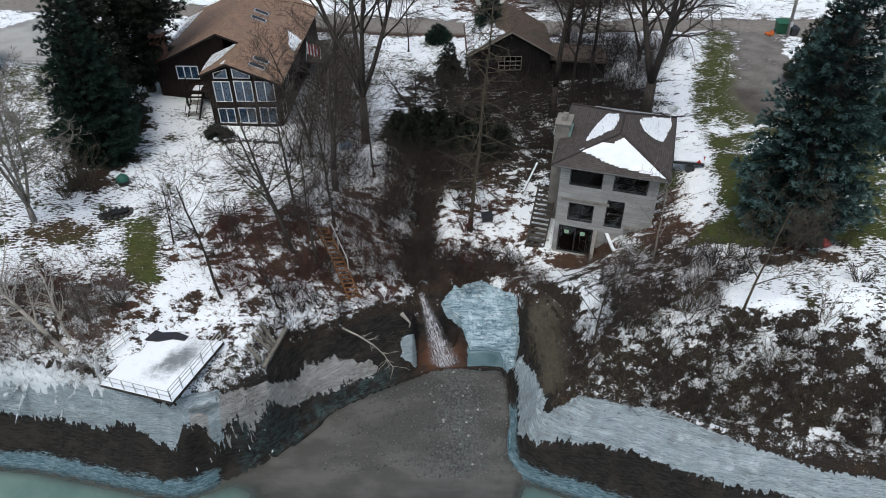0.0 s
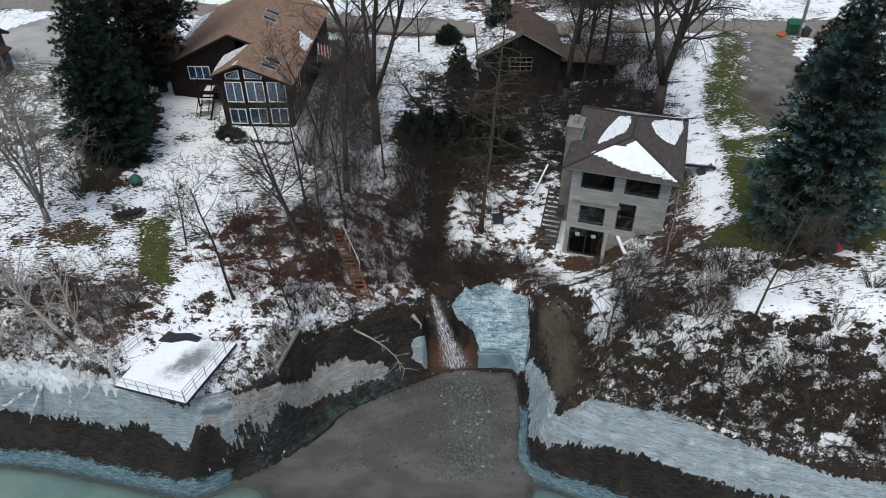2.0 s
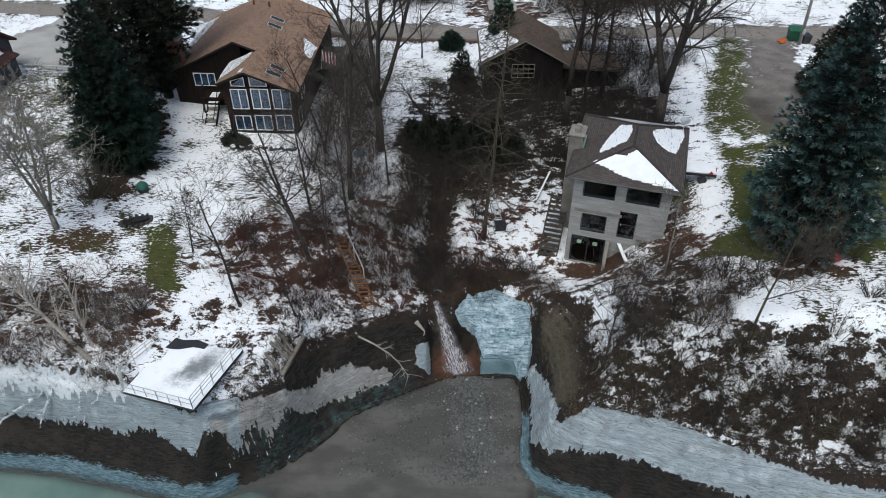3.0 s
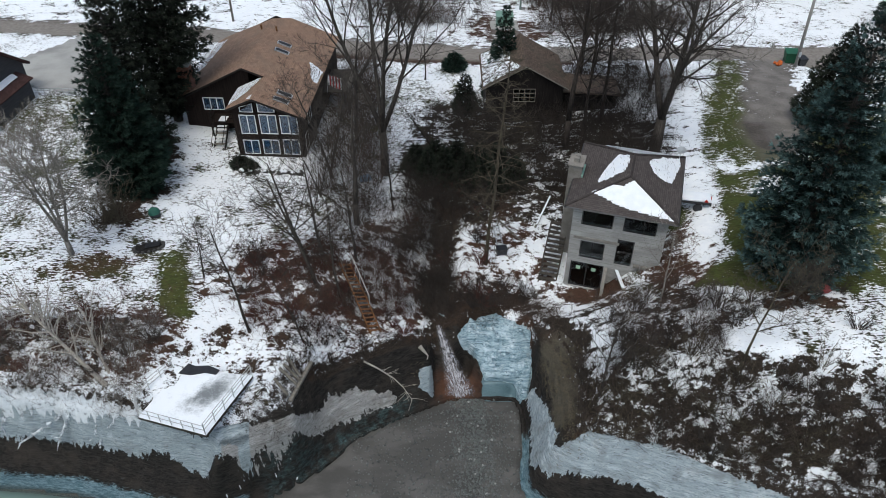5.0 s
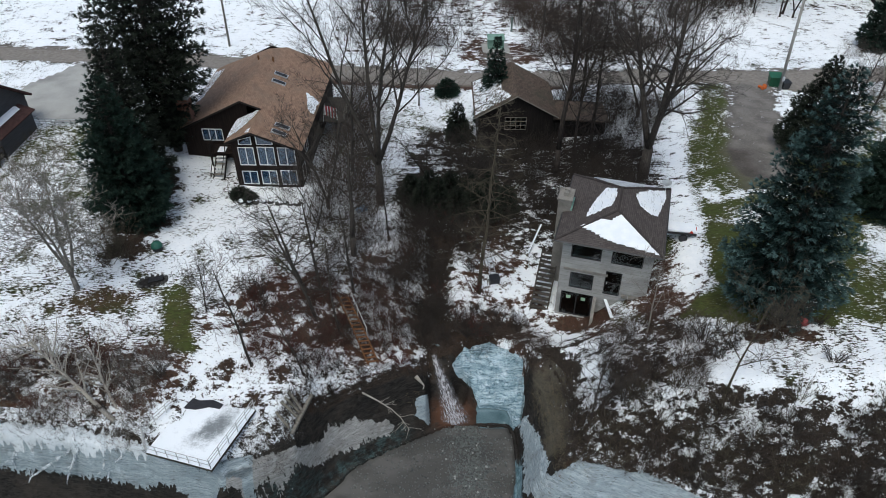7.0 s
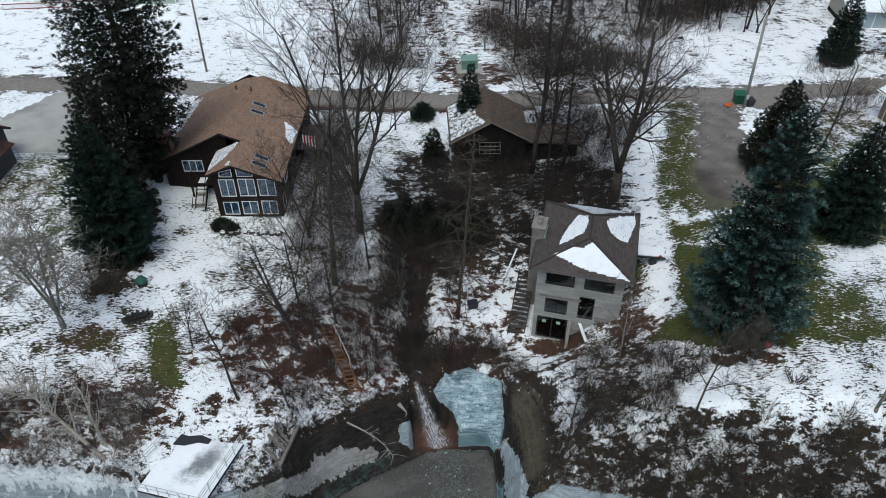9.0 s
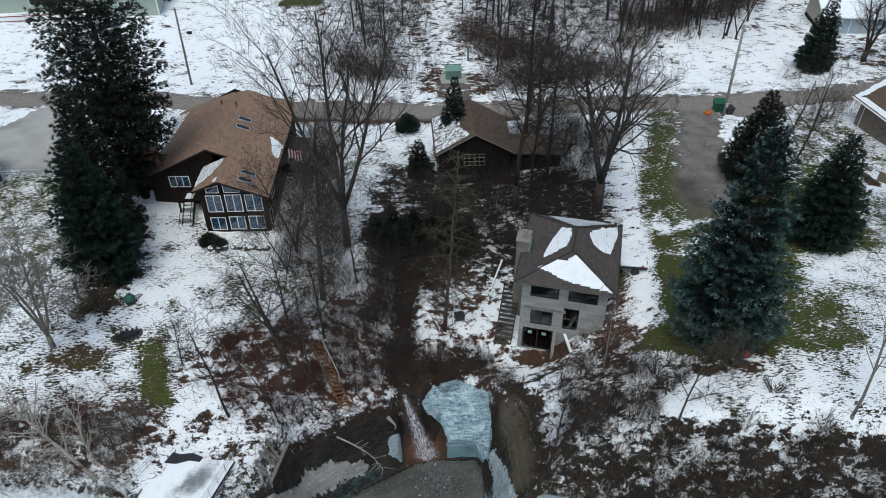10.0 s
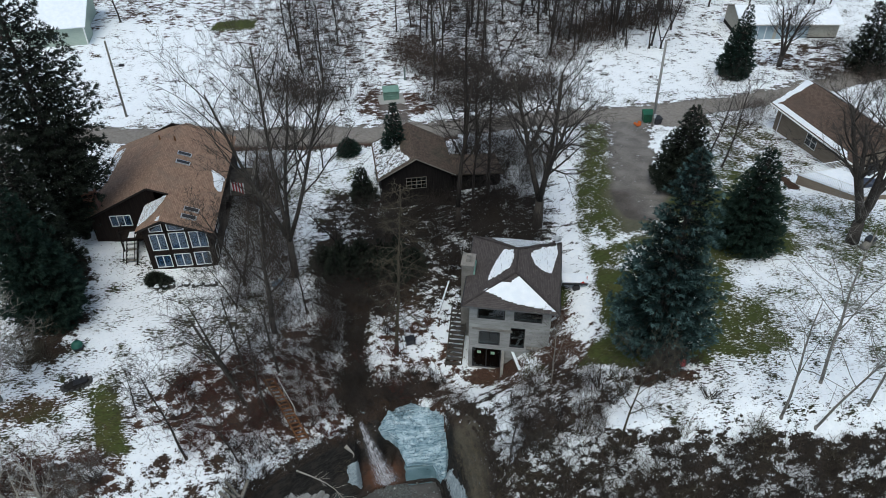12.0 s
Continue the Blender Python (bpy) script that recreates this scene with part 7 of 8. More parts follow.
undergrowth("undergrowth", BARK_RED, 1300, 32, patch_of(-14, -3.5, 32.5, 41, lambda x, y, d: d > 3.4), 0.4, 1.3, 0.011, "red-brown tangled brush on the leafy bank", 0.9, 7, 0.5)

# -- far wood: five trees, repeated
WOOD = [bare_tree(-6, 96, 11, 0.13, BARK_DARK, "bare tree in the wood across the road", 301, top=3, thin=0.012, name="wood_tree", group="wood across the road"),
        bare_tree(14, 98, 12, 0.15, BARK, "bare tree in the wood across the road", 302, top=3, thin=0.012, name="wood_tree", group="wood across the road"),
        bare_tree(22, 94, 10, 0.12, BARK_DARK, "bare tree in the wood across the road", 303, top=3, thin=0.012, forks=2, clear=0.8, name="wood_tree", group="wood across the road")]


def wood(n, seed, x0, x1, y0, y1, accept):
    rng = random.Random(seed)
    for i in range(n):
        x, y = rng.uniform(x0, x1), rng.uniform(y0, y1)
        if accept(x, y):
            s = rng.uniform(0.75, 1.35)
            o = copy_thing(WOOD[rng.randrange(3)], spot(x, y, rng.uniform(0, 360), -0.1))
            o.scale = (s, s, s)


wood(95, 401, -16, 48, 88, 135, lambda x, y: abs(x - 6 - (y - 88) * -0.05) > 3.5 and not (x > 26 and y < 96) and not (x < -8 and y > 96))


wood(46, 402, 44, 86, 106, 140, lambda x, y: True)
wood(16, 403, 30, 46, 97, 110, lambda x, y: True)
wood(14, 404, 40, 53, 102, 114, lambda x, y: True)


# ---- the fall and its ice ----
def waterfall():
    m = Nodes("falling_water", 0.35)
    flow = m.n.new("ShaderNodeAttribute")
    flow.attribute_name = "flow"
    side = m.attr("flow")[2]
    s = m.noise(1.0, 7, 0.68, vec=flow.outputs["Vector"], stretch=(10.0, 2.6, 0.0))
    s2 = m.noise(1.0, 5, 0.7, vec=flow.outputs["Vector"], stretch=(28.0, 9.0, 0.0))
    f = m.math("ADD", m.math("MULTIPLY", s, 0.6), m.math("MULTIPLY", s2, 0.4))
    m.colour(m.mix(m.ramp(f, 0.42, 0.60), (0.24, 0.225, 0.24), (0.56, 0.56, 0.61))).bump(f, 0.5, 0.06)
    m.put(m.ramp(m.math("SUBTRACT", m.math("ADD", f, 0.20), m.math("MULTIPLY", side, 0.26)), 0.44, 0.84, 0.0, 0.80), m.bsdf.inputs["Alpha"])
    rng = random.Random(6)
    g, flows = Geo(), []
    n, k = 44, 24
    for i in range(n + 1):
        t = i / n
        cx, cy = -1.50 + 1.75 * t ** 1.1, 36.15 - 3.75 * t
        cz = 4.0 - 0.15 * t - 3.25 * t ** 1.3
        half = 0.20 + 0.72 * t + 0.45 * t ** 4
        for j in range(k + 1):
            u = j / k * 2 - 1
            bulge = 0.16 * (1 - u * u)
            rough = 0.04 * math.sin(9 * u + 2.1 * i) + rng.uniform(-0.04, 0.04)
            g.v.append((cx + half * u * 0.95, cy - bulge - rough + 0.10 * u, max(0.42, cz + rough + 0.1)))
            flows += [half * u + 3.0, 4.6 * t, abs(u) ** 2 + 1.1 * max(0.0, (t - 0.92) / 0.08) ** 2, 1.0]
    for i in range(n):
        for j in range(k):
            b = i * (k + 1) + j
            g.f.append((b, b + 1, b + k + 2, b + k + 1))
    ob = solo("waterfall", g, m.mat, "white water falling over the lip of the creek", "waterfall", kind="structure", smooth=True)
    at = ob.data.color_attributes.new("flow", "FLOAT_COLOR", "POINT")
    at.data.foreach_set("color", flows)


waterfall()


def ice_patch(name, mat, x0, x1, y0, y1, step, keep, lift, label, lump=0.06, strata=True, scallop=0.0):
    """Ice clinging to the ground within a ragged outline. On the bluff it shares the bluff's grid and lies on it as a coat."""
    gx2, gy2 = (BX[(BX > x0) & (BX < x1)], BY[(BY > y0) & (BY < y1)]) if strata else (np.arange(x0, x1, step), np.arange(y0, y1, step))
    X, Y = np.meshgrid(gx2, gy2)
    x, y = X.ravel(), Y.ravel()
    z, d = terrain(x, y)
    z = ledges(x, y, z, d) if strata else z
    k = keep(x, y, z, d)
    if strata:
        zz = z + 0.02 + lift * smooth01(k / 0.4 + 0.4) + np.maximum(0, lump * wavy(x, y, 2.3, 7.0) + lump * 0.5 * wavy(x + 0.3 * y, y, 7.1, 3.0)) * smooth01(k / 0.3)
    else:
        thick = smooth01(k / 0.28 + 0.35)
        zz = z - 0.22 + (lift + 0.22) * thick + thick * (lump * wavy(x, y, 2.3, 7.0) + lump * 0.5 * wavy(x + 0.3 * y, y, 7.1, 3.0))
        zz += scallop * thick * (np.abs(np.sin(2.3 * y + 1.6 * wavy(x, y, 0.9, 2.0))) + 0.6 * np.abs(np.sin(4.9 * y + 2.2 * wavy(x, y, 1.5, 6.0) + 1.3 * x)) + 0.35 * np.abs(np.sin(9.0 * x + 3.0 * wavy(x, y, 2.0, 1.0))))
    nx = len(gx2)
    i = np.arange(len(x)).reshape(len(gy2), nx)
    f = np.stack([i[:-1, :-1], i[:-1, 1:], i[1:, 1:], i[1:, :-1]], -1).reshape(-1, 4)
    f = f[((k[f] > (-0.3 if strata else -0.22)) & (d[f] > -0.4) & ((d[f] < 3.5) | (not strata))).all(1)]
    used = np.unique(f)
    back = np.zeros(len(x), int)
    back[used] = np.arange(len(used))
    g = Geo()
    g.v = np.stack([x, y, zz], 1)[used].tolist()
    g.f = back[f].tolist()
    ob = solo(name, g, mat, label, "ice", kind="structure", smooth=True)
    at = ob.data.attributes.new("edge", "FLOAT", "POINT")
    at.data.foreach_set("value", k[used])
    return ob


def ragged(x, y):
    return 0.24 * wavy(x, y, 1.1, 1.0) + 0.10 * wavy(x, y, 4.3, 2.0) + 0.03 * wavy(x, y, 9.0, 5.0)


def apron_keep(x, y, z, d):
    dd, ss = line_distance(APRON, x, y)
    return dd * np.where(ss > 0, 1, -1) + ragged(x, y) * 0.45


def band(lower, upper):
    """Ice between two distances from the foot of the bluff, each given along x."""
    lx, ld = zip(*lower)
    ux, ud = zip(*upper)
    return lambda x, y, z, d: np.minimum(d - np.interp(x, lx, ld), np.interp(x, ux, ud) - d) + ragged(x, y) * 0.32


def east_band(x, y, z, d):
    wall = smooth01((y - 26.0) / 1.2) * smooth01((6.6 - x) / 0.6)
    lo = np.interp(x, (5.5, 6.2, 8.7, 12.1, 16.3, 30), (0.75, 0.85, 1.28, 1.27, 1.22, 1.2)) * (1 - wall) + 0.32 * wall
    hi = np.interp(x, (5.8, 7.5, 10, 12.2, 16, 19, 30), (1.6, 2.6, 2.9, 3.0, 2.6, 2.2, 1.9)) * (1 - wall) + np.interp(y, (27.0, 28.5, 30.5, 32.4), (1.7, 1.35, 1.0, 0.8)) * wall
    return np.minimum(np.minimum(d - lo, hi - d), 32.5 - y) + ragged(x, y) * 0.30


ice_patch("ice_apron", ICE_BLUE, -1.6, 5.9, 32.0, 39.0, 0.06, apron_keep, 0.2, "pale blue frozen apron of ice beside the waterfall", 0.12, False, 0.30)
ice_patch("ice_shelf", two_tone("teal_shelf_ice", (0.07, 0.125, 0.145), (0.13, 0.20, 0.225), 1.5, 12, 0.4, 0.3, 0.03), 1.2, 4.8, 32.2, 34.0, 0.07,
          lambda x, y, z, d: np.minimum(np.minimum(x - 1.55, 4.25 - x), np.minimum(y - 32.62, 33.7 - y)) + ragged(x, y) * 0.12, 0.10, "flat shelf of blue-green ice below the frozen apron", 0.02, False)
ice_patch("icicle_curtain", ICE, -2.9, -1.6, 32.2, 34.2, 0.07, lambda x, y, z, d: np.minimum(np.minimum(x + 2.75, -1.85 - x), np.minimum(z - 0.8, 2.7 - z)) + ragged(x, y) * 0.7, 0.2, "small white icicle curtain beside the waterfall", 0.05)
ice_patch("ice_curtain", ICE, -34, -12.4, 22, 30, 0.07, band([(-30, 1.3), (-25, 1.25), (-22, 1.3), (-17, 1.35), (-14.8, 1.05), (-13.0, 0.36)], [(-30, 2.6), (-22, 2.35), (-17, 2.3), (-14.2, 1.8), (-12, 1.3)]),
          0.12, "grey-white frozen spray over the bluff face", 0.05)
ice_patch("rime_fringe", ICE_WHITE, -33, -17.5, 23, 30, 0.07, lambda x, y, z, d: band([(-33, 1.75), (-24, 1.7), (-20, 1.9), (-17.5, 2.2)], [(-33, 2.5), (-17.5, 2.5)])(x, y, z, d) + 0.22 * wavy(x * 1.6, y * 0.25, 5.1, 4.0) - 0.02,
          0.24, "white frosted icicles fringing the frozen bluff", 0.10)
ice_patch("ice_curtain", ICE_DIRTY, -13.9, -3.8, 24.5, 32.5, 0.07, band([(-14.2, 0.8), (-13.0, 0.36), (-11.6, 0.42), (-10.3, 0.36), (-8.5, 0.75), (-6.6, 0.45), (-4.4, 0.35), (-4.0, 0.8)], [(-14.2, 1.5), (-12.7, 1.3), (-11.3, 1.1), (-9.9, 0.95), (-8.5, 1.55), (-6.5, 1.2), (-4.8, 0.95), (-4.1, 0.5)]),
          0.12, "dirty white drip ice on the cove wall", 0.05)
ice_patch("ice_curtain", ICE, 4.2, 30, 15, 33, 0.07, east_band, 0.12, "grey-white frozen spray over the bluff face", 0.05)


# ---- things on the bluff ----
def rail_line(parent, pts, rise, rails=(0.45, 0.75, 1.0), r=0.025, posts=5, mat=None):
    """Posts and rails along a line of base points, each one a part."""
    mat = mat or WHITE_PAINT
    pts = [Vector(p) for p in pts]
    for a, b in zip(pts, pts[1:]):
        for h in rails:
            part("rail", Geo().tube([a + Vector((0, 0, h * rise)), b + Vector((0, 0, h * rise))], [r, r], 6), mat, parent)
        for i in range(posts):
            p = a.lerp(b, i / (posts - 1))
            part("post", Geo().tube([p - Vector((0, 0, 0.15)), p + Vector((0, 0, rise))], [r * 1.2, r * 1.2], 6), mat, parent)


def platform():
    t = thing("viewing_platform", Matrix.Identity(4), "concrete lookout platform with pale railings on the bluff edge", "platform")
    q = [(-18.45, 25.7), (-14.2, 24.5), (-12.55, 28.9), (-17.1, 29.4)]
    part("slab", Geo().prism(q, 6.54, 6.72, "z"), WET_WOOD, t, "dark weathered platform edge")
    grey = two_tone("worn_rail_paint", (0.38, 0.38, 0.38), (0.55, 0.55, 0.54), 4, 30, 0.6, 0.2)
    for x, y in ((-17.4, 26.3), (-15.0, 25.6), (-13.7, 27.4)):
        part("post", Geo().tube([(x, y, 3.6), (x, y, 6.45)], [0.09, 0.09], 8), DARK_METAL, t)
    z = 6.72
    rail_line(t, [(-18.4, 25.75, z), (-14.25, 24.57, z)], 0.75, (0.5, 1.0), posts=7, mat=grey)
    rail_line(t, [(-14.25, 24.57, z), (-12.6, 28.9, z)], 0.95, posts=6, mat=grey)
    rail_line(t, [(-18.4, 25.75, z), (-18.9, 26.9, z), (-17.5, 29.3, z)], 0.95, posts=4, mat=grey)
    # snow on the slab, trodden away along the middle
    n = 40
    g, cov = Geo(), []
    a, b, c, d = [Vector((x, y, 6.72)) for x, y in q]
    for i in range(n + 1):
        for j in range(n + 1):
            u, v = i / n, j / n
            p = a.lerp(b, u).lerp(d.lerp(c, u), v)
            m = math.exp(-((u - 0.60 - 0.25 * (v - 0.5)) / 0.20) ** 2 - ((v - 0.62) / 0.34) ** 2)
            g.v.append((p.x, p.y, p.z + 0.03 - 0.02 * m))
            cov += [1.0 - 0.85 * m, 0, 0, 1]
    for i in range(n):
        for j in range(n):
            k = i * (n + 1) + j
            g.f.append((k, k + n + 1, k + n + 2, k + 1))
    ob = solo("platform_snow", g, trodden_mat(), "thin trodden snow with a worn grey patch on the platform", "snow", group="snow on slabs", smooth=True)
    ob.data.color_attributes.new("cover", "FLOAT_COLOR", "POINT").data.foreach_set("color", cov)
    rng = random.Random(12)
    out = [(-17.1, 28.95), (-16.3, 28.85), (-15.5, 29.05), (-14.8, 28.9), (-14.65, 29.25), (-15.4, 29.6), (-16.2, 29.55), (-16.7, 29.75)]
    solo("dark_mat", Geo().prism(out, 6.77, 6.83, "z"), two_tone("black_tarp", (0.012, 0.012, 0.015), (0.03, 0.03, 0.035), 4, 30, 0.55), "dark crumpled tarpaulin lying on the snow", "tarpaulin")


platform()


def bank_stairs():
    a0, a1 = Vector((-8.32, 37.9, 8.1)), Vector((-7.6, 37.9, 8.1))
    b0, b1 = Vector((-5.95, 33.8, 5.45)), Vector((-5.25, 33.95, 5.45))
    t = thing("bank_stairs", Matrix.Identity(4), "rusty brown timber stairs down the leafy bank", "stairs")
    for a, b in ((a0, b0), (a1, b1)):
        part("stringer", Geo().tube([a, a.lerp(b, 0.5) + Vector((0.05, 0, 0.06)), b], [0.055, 0.055, 0.055], 4), RUST_WOOD, t)
    n = 17
    for i in range(n):
        f = (i + 0.5) / n
        p, q = a0.lerp(b0, f), a1.lerp(b1, f)
        s = Vector((0.0, -0.14, 0.0))
        up = Vector((0, 0, 0.05))
        part("tread", Geo().slab([p + up, q + up, q + up - s, p + up - s], 0.04), RUST_WOOD, t)
    pipe = two_tone("pale_pipe", (0.38, 0.37, 0.35), (0.52, 0.51, 0.49), 5, 30, 0.5)
    part("hand_rail", Geo().tube([a1 + Vector((0.08, 0.1, 0.9)), a1.lerp(b1, 0.62) + Vector((0.08, 0, 0.85))], [0.03, 0.03], 6), pipe, t, "pale pipe hand rail")
    for f in (0.0, 0.3, 0.6):
        p = a1.lerp(b1, f) + Vector((0.08, 0, 0))
        part("post", Geo().tube([p, p + Vector((0, 0, 0.9))], [0.035, 0.035], 6), pipe, t)
    part("hand_rail", Geo().tube([a0 + Vector((-0.05, 0.1, 0.75)), a0.lerp(b0, 0.5) + Vector((-0.05, 0, 0.65))], [0.025, 0.025], 6), OLD_WOOD, t)


bank_stairs()


def timber(name, a, b, w, h, mat, label, category, seed=0, group="", snow=False):
    a, b = Vector(a), Vector(b)
    d = (b - a)
    m = Matrix.Translation(a) @ d.to_track_quat("X", "Z").to_matrix().to_4x4()
    L = d.length
    g = Geo().box(0, L, -w / 2, w / 2, -h / 2, h / 2, bevel=min(w, h) * 0.18)
    o = solo(name, g, mat, label, category, group, m=m)
    if snow:
        s = Geo().box(0.05, L * 0.93, -w * 0.45, w * 0.45, h / 2 + 0.002, h / 2 + 0.05, bevel=0.02)
        solo("snow_cap", s, SNOW, "ridge of snow lying along a plank", "snow", "snow on planks", m=m)
    return o


LOGS = "old timbers slid down the bank"
for p, q, w in (((-9.3, 30.5), (-10.2, 27.75), 0.24), ((-10.7, 30.3), (-9.75, 29.3), 0.18), ((-11.1, 29.6), (-9.95, 28.8), 0.17), ((-11.3, 28.9), (-10.4, 28.1), 0.16), ((-10.9, 29.95), (-9.8, 29.1), 0.15)):
    ends = [(x, y, height(x, y) + 0.42 * (w / 0.2)) for x, y in (p, q)]
    timber("old_timber", *ends, w, w * 0.9, OLD_WOOD, "weathered grey squared timber stuck in the bank", "timber", group=LOGS)
timber("plank", (11.1, 39.6, 6.75), (11.25, 36.7, height(11.25, 36.7) + 0.12), 0.26, 0.07, OLD_WOOD, "snow-covered plank running down from the wing wall", "plank", snow=True)
timber("plank", (7.5, 48.9, height(7.5, 48.9) + 0.35), (6.0, 45.4, height(6.0, 45.4) + 0.3), 0.16, 0.08, OLD_WOOD, "snow-covered plank leaning by the stairs", "plank", snow=True)
timber("plank", (3.2, 46.3, height(3.2, 46.3) + 0.1), (5.0, 44.0, height(5.0, 44.0) + 0.1), 0.1, 0.08, OLD_WOOD, "long thin pole lying on the snow", "plank")
timber("plank", (24.0, 30.7, 11.75), (24.3, 30.1, 11.75), 0.2, 0.06, OLD_WOOD, "short board under snow on the lawn", "plank", snow=True)
timber("plank", (24.7, 31.5, 11.75), (25.9, 31.2, 11.75), 0.18, 0.06, OLD_WOOD, "board under snow on the lawn", "plank", snow=True)


def dead_branch(name, pts, r, mat, label, seed, twigs=14, spread=0.8, tw=0.9):
    rng = random.Random(seed)
    pts = [Vector(p) for p in pts]
    g = Geo().tube(pts, [r * (1 - 0.75 * i / (len(pts) - 1)) for i in range(len(pts))], 6)
    for k in range(twigs):
        s = rng.uniform(0.25, 0.99) * (len(pts) - 1)
        i = int(s)
        o = pts[i].lerp(pts[i + 1], s - i)
        ax = (pts[i + 1] - pts[i]).normalized()
        d = (ax * (1 - spread * 0.5) + rand_side(rng, ax) * spread + Vector((0, 0, 0.1))).normalized()
        L = tw * rng.uniform(0.4, 1.1)
        q = [o]
        for w in range(3):
            d = (d + rand_side(rng, d) * 0.22).normalized()
            q.append(q[-1] + d * L / 3)
        g.tube(q, [r * 0.32, r * 0.25, r * 0.18, r * 0.1], 4)
        for w in range(2):
            e = (d + rand_side(rng, d) * 0.8).normalized()
            g.tube([q[2], q[2] + e * L * 0.3], [r * 0.15, r * 0.08], 3)
    return solo(name, g, mat, label, "branch", "dead wood")


dead_branch("fallen_branch", [(-6.2, 31.6, 5.15), (-5.2, 31.1, 5.0), (-4.2, 30.7, 4.55), (-3.6, 30.5, 3.9), (-3.05, 30.3, 2.9)], 0.07, DRIFT, "bleached fallen branch hanging over the cove", 5, 16, 0.8, 1.1)
dead_branch("fallen_tree", [(-21.2, 28.1, 6.6), (-22.6, 28.9, 7.6), (-24.3, 30.0, 8.5), (-25.8, 31.0, 9.2), (-27.0, 31.8, 9.8)], 0.17, DRIFT, "bleached fallen tree with bare limbs above the bluff", 6, 40, 0.75, 2.9)
dead_branch("fallen_tree", [(-21.0, 28.6, 6.8), (-21.9, 29.6, 7.8), (-22.4, 30.4, 8.8), (-22.9, 31.2, 9.8)], 0.13, DRIFT, "bleached upright limb of a fallen tree", 7, 24, 0.7, 2.2)
ICED = "ice-coated driftwood hanging over the bluff"
for k, pts in enumerate((((-22.6, 27.9, 6.2), (-24.3, 27.0, 4.9), (-25.6, 26.5, 4.1), (-26.7, 26.1, 3.5)), ((-23.2, 27.6, 5.8), (-23.9, 26.8, 4.4), (-24.4, 26.2, 3.4)),
                         ((-21.4, 27.6, 6.2), (-21.9, 26.9, 4.8), (-21.7, 26.2, 3.5)), ((-27.6, 28.3, 5.8), (-27.9, 27.6, 4.6), (-28.2, 27.0, 3.6)), ((-20.6, 27.3, 6.0), (-20.8, 26.6, 4.8)))):
    dead_branch("iced_driftwood", pts, 0.17, ICE_WHITE, ICED, 20 + k, 9, 0.7, 0.8)
dead_branch("bare_root", [(-11.8, 27.2, 5.6), (-11.2, 26.6, 4.8), (-10.9, 26.4, 4.0)], 0.05, BARK, "bare roots hanging over the cove wall", 31, 14, 0.9, 0.9)
dead_branch("fallen_log", [(-2.7, 33.8, 4.3), (-2.1, 33.3, 3.9)], 0.16, DRIFT, "pale broken log end beside the waterfall", 32, 2, 0.5, 0.3)
for k, (x, y) in enumerate(((11, 25.6), (14.2, 26.4), (18.5, 25.2), (21.5, 23.8), (24.2, 24.0), (9.2, 29.6), (17.0, 23.6))):
    z = height(x, y)
    dead_branch("fallen_branch", [(x - 0.9, y + 0.3, z + 0.3), (x, y, z + 0.5), (x + 0.9, y - 0.2, z + 0.55)], 0.035, BARK, "tangled dead branch on the bluff slope", 40 + k, 12, 0.9, 1.0)


def dome():
    t = thing("garden_dome", pose(-23.0, 43.5, height(-23.0, 43.5)), "green domed cover on a dark base on the lawn", "dome")
    cloth = two_tone("green_canvas", (0.010, 0.075, 0.052), (0.022, 0.12, 0.085), 3, 30, 0.6)
    g = Geo()
    n, m = 14, 5
    for i in range(m + 1):
        a = math.pi / 2 * i / m
        for j in range(n):
            b = 2 * math.pi * j / n
            r = 0.44 * math.cos(a) * (1 + 0.03 * (j % 2)) + 0.001
            g.v.append((r * math.cos(b), r * math.sin(b), 0.3 + 0.42 * math.sin(a)))
    for i in range(m):
        for j in range(n):
            g.f.append((i * n + j, i * n + (j + 1) % n, (i + 1) * n + (j + 1) % n, (i + 1) * n + j))
    part("cover", g, cloth, t, smooth=True)
    part("base", Geo().tube([(0, 0, -0.1), (0, 0, 0.3)], [0.42, 0.39], 14), DARK_METAL, t)
    part("knob", Geo().tube([(0, 0, 0.7), (0, 0, 0.82)], [0.04, 0.05], 8), cloth, t)


dome()


def lumpy(rng, c, r, flat=0.7, n=7, rows=4):
    """A rounded stone: a squashed ball with uneven radius."""
    v, f = [], []
    for i in range(rows + 1):
        a = math.pi * i / rows
        for j in range(n):
            b = 2 * math.pi * j / n
            k = r * rng.uniform(0.8, 1.15)
            v.append((c[0] + k * math.sin(a) * math.cos(b), c[1] + k * math.sin(a) * math.sin(b), c[2] + k * flat * math.cos(a)))
    for i in range(rows):
        for j in range(n):
            f.append((i * n + j, (i + 1) * n + j, (i + 1) * n + (j + 1) % n, i * n + (j + 1) % n))
    return v, f


STONE = Nodes("beach_stone", 0.6)
STONE.colour(STONE.mix(STONE.island(), (0.030, 0.034, 0.033), (0.155, 0.165, 0.158)))
STONE = STONE.mat
STONE_PALE = two_tone("pale_cobble", (0.24, 0.24, 0.23), (0.42, 0.42, 0.40), 6, 40, 0.7)
STONE_DARK = two_tone("sooty_stone", (0.03, 0.03, 0.03), (0.10, 0.095, 0.09), 6, 40, 0.8)


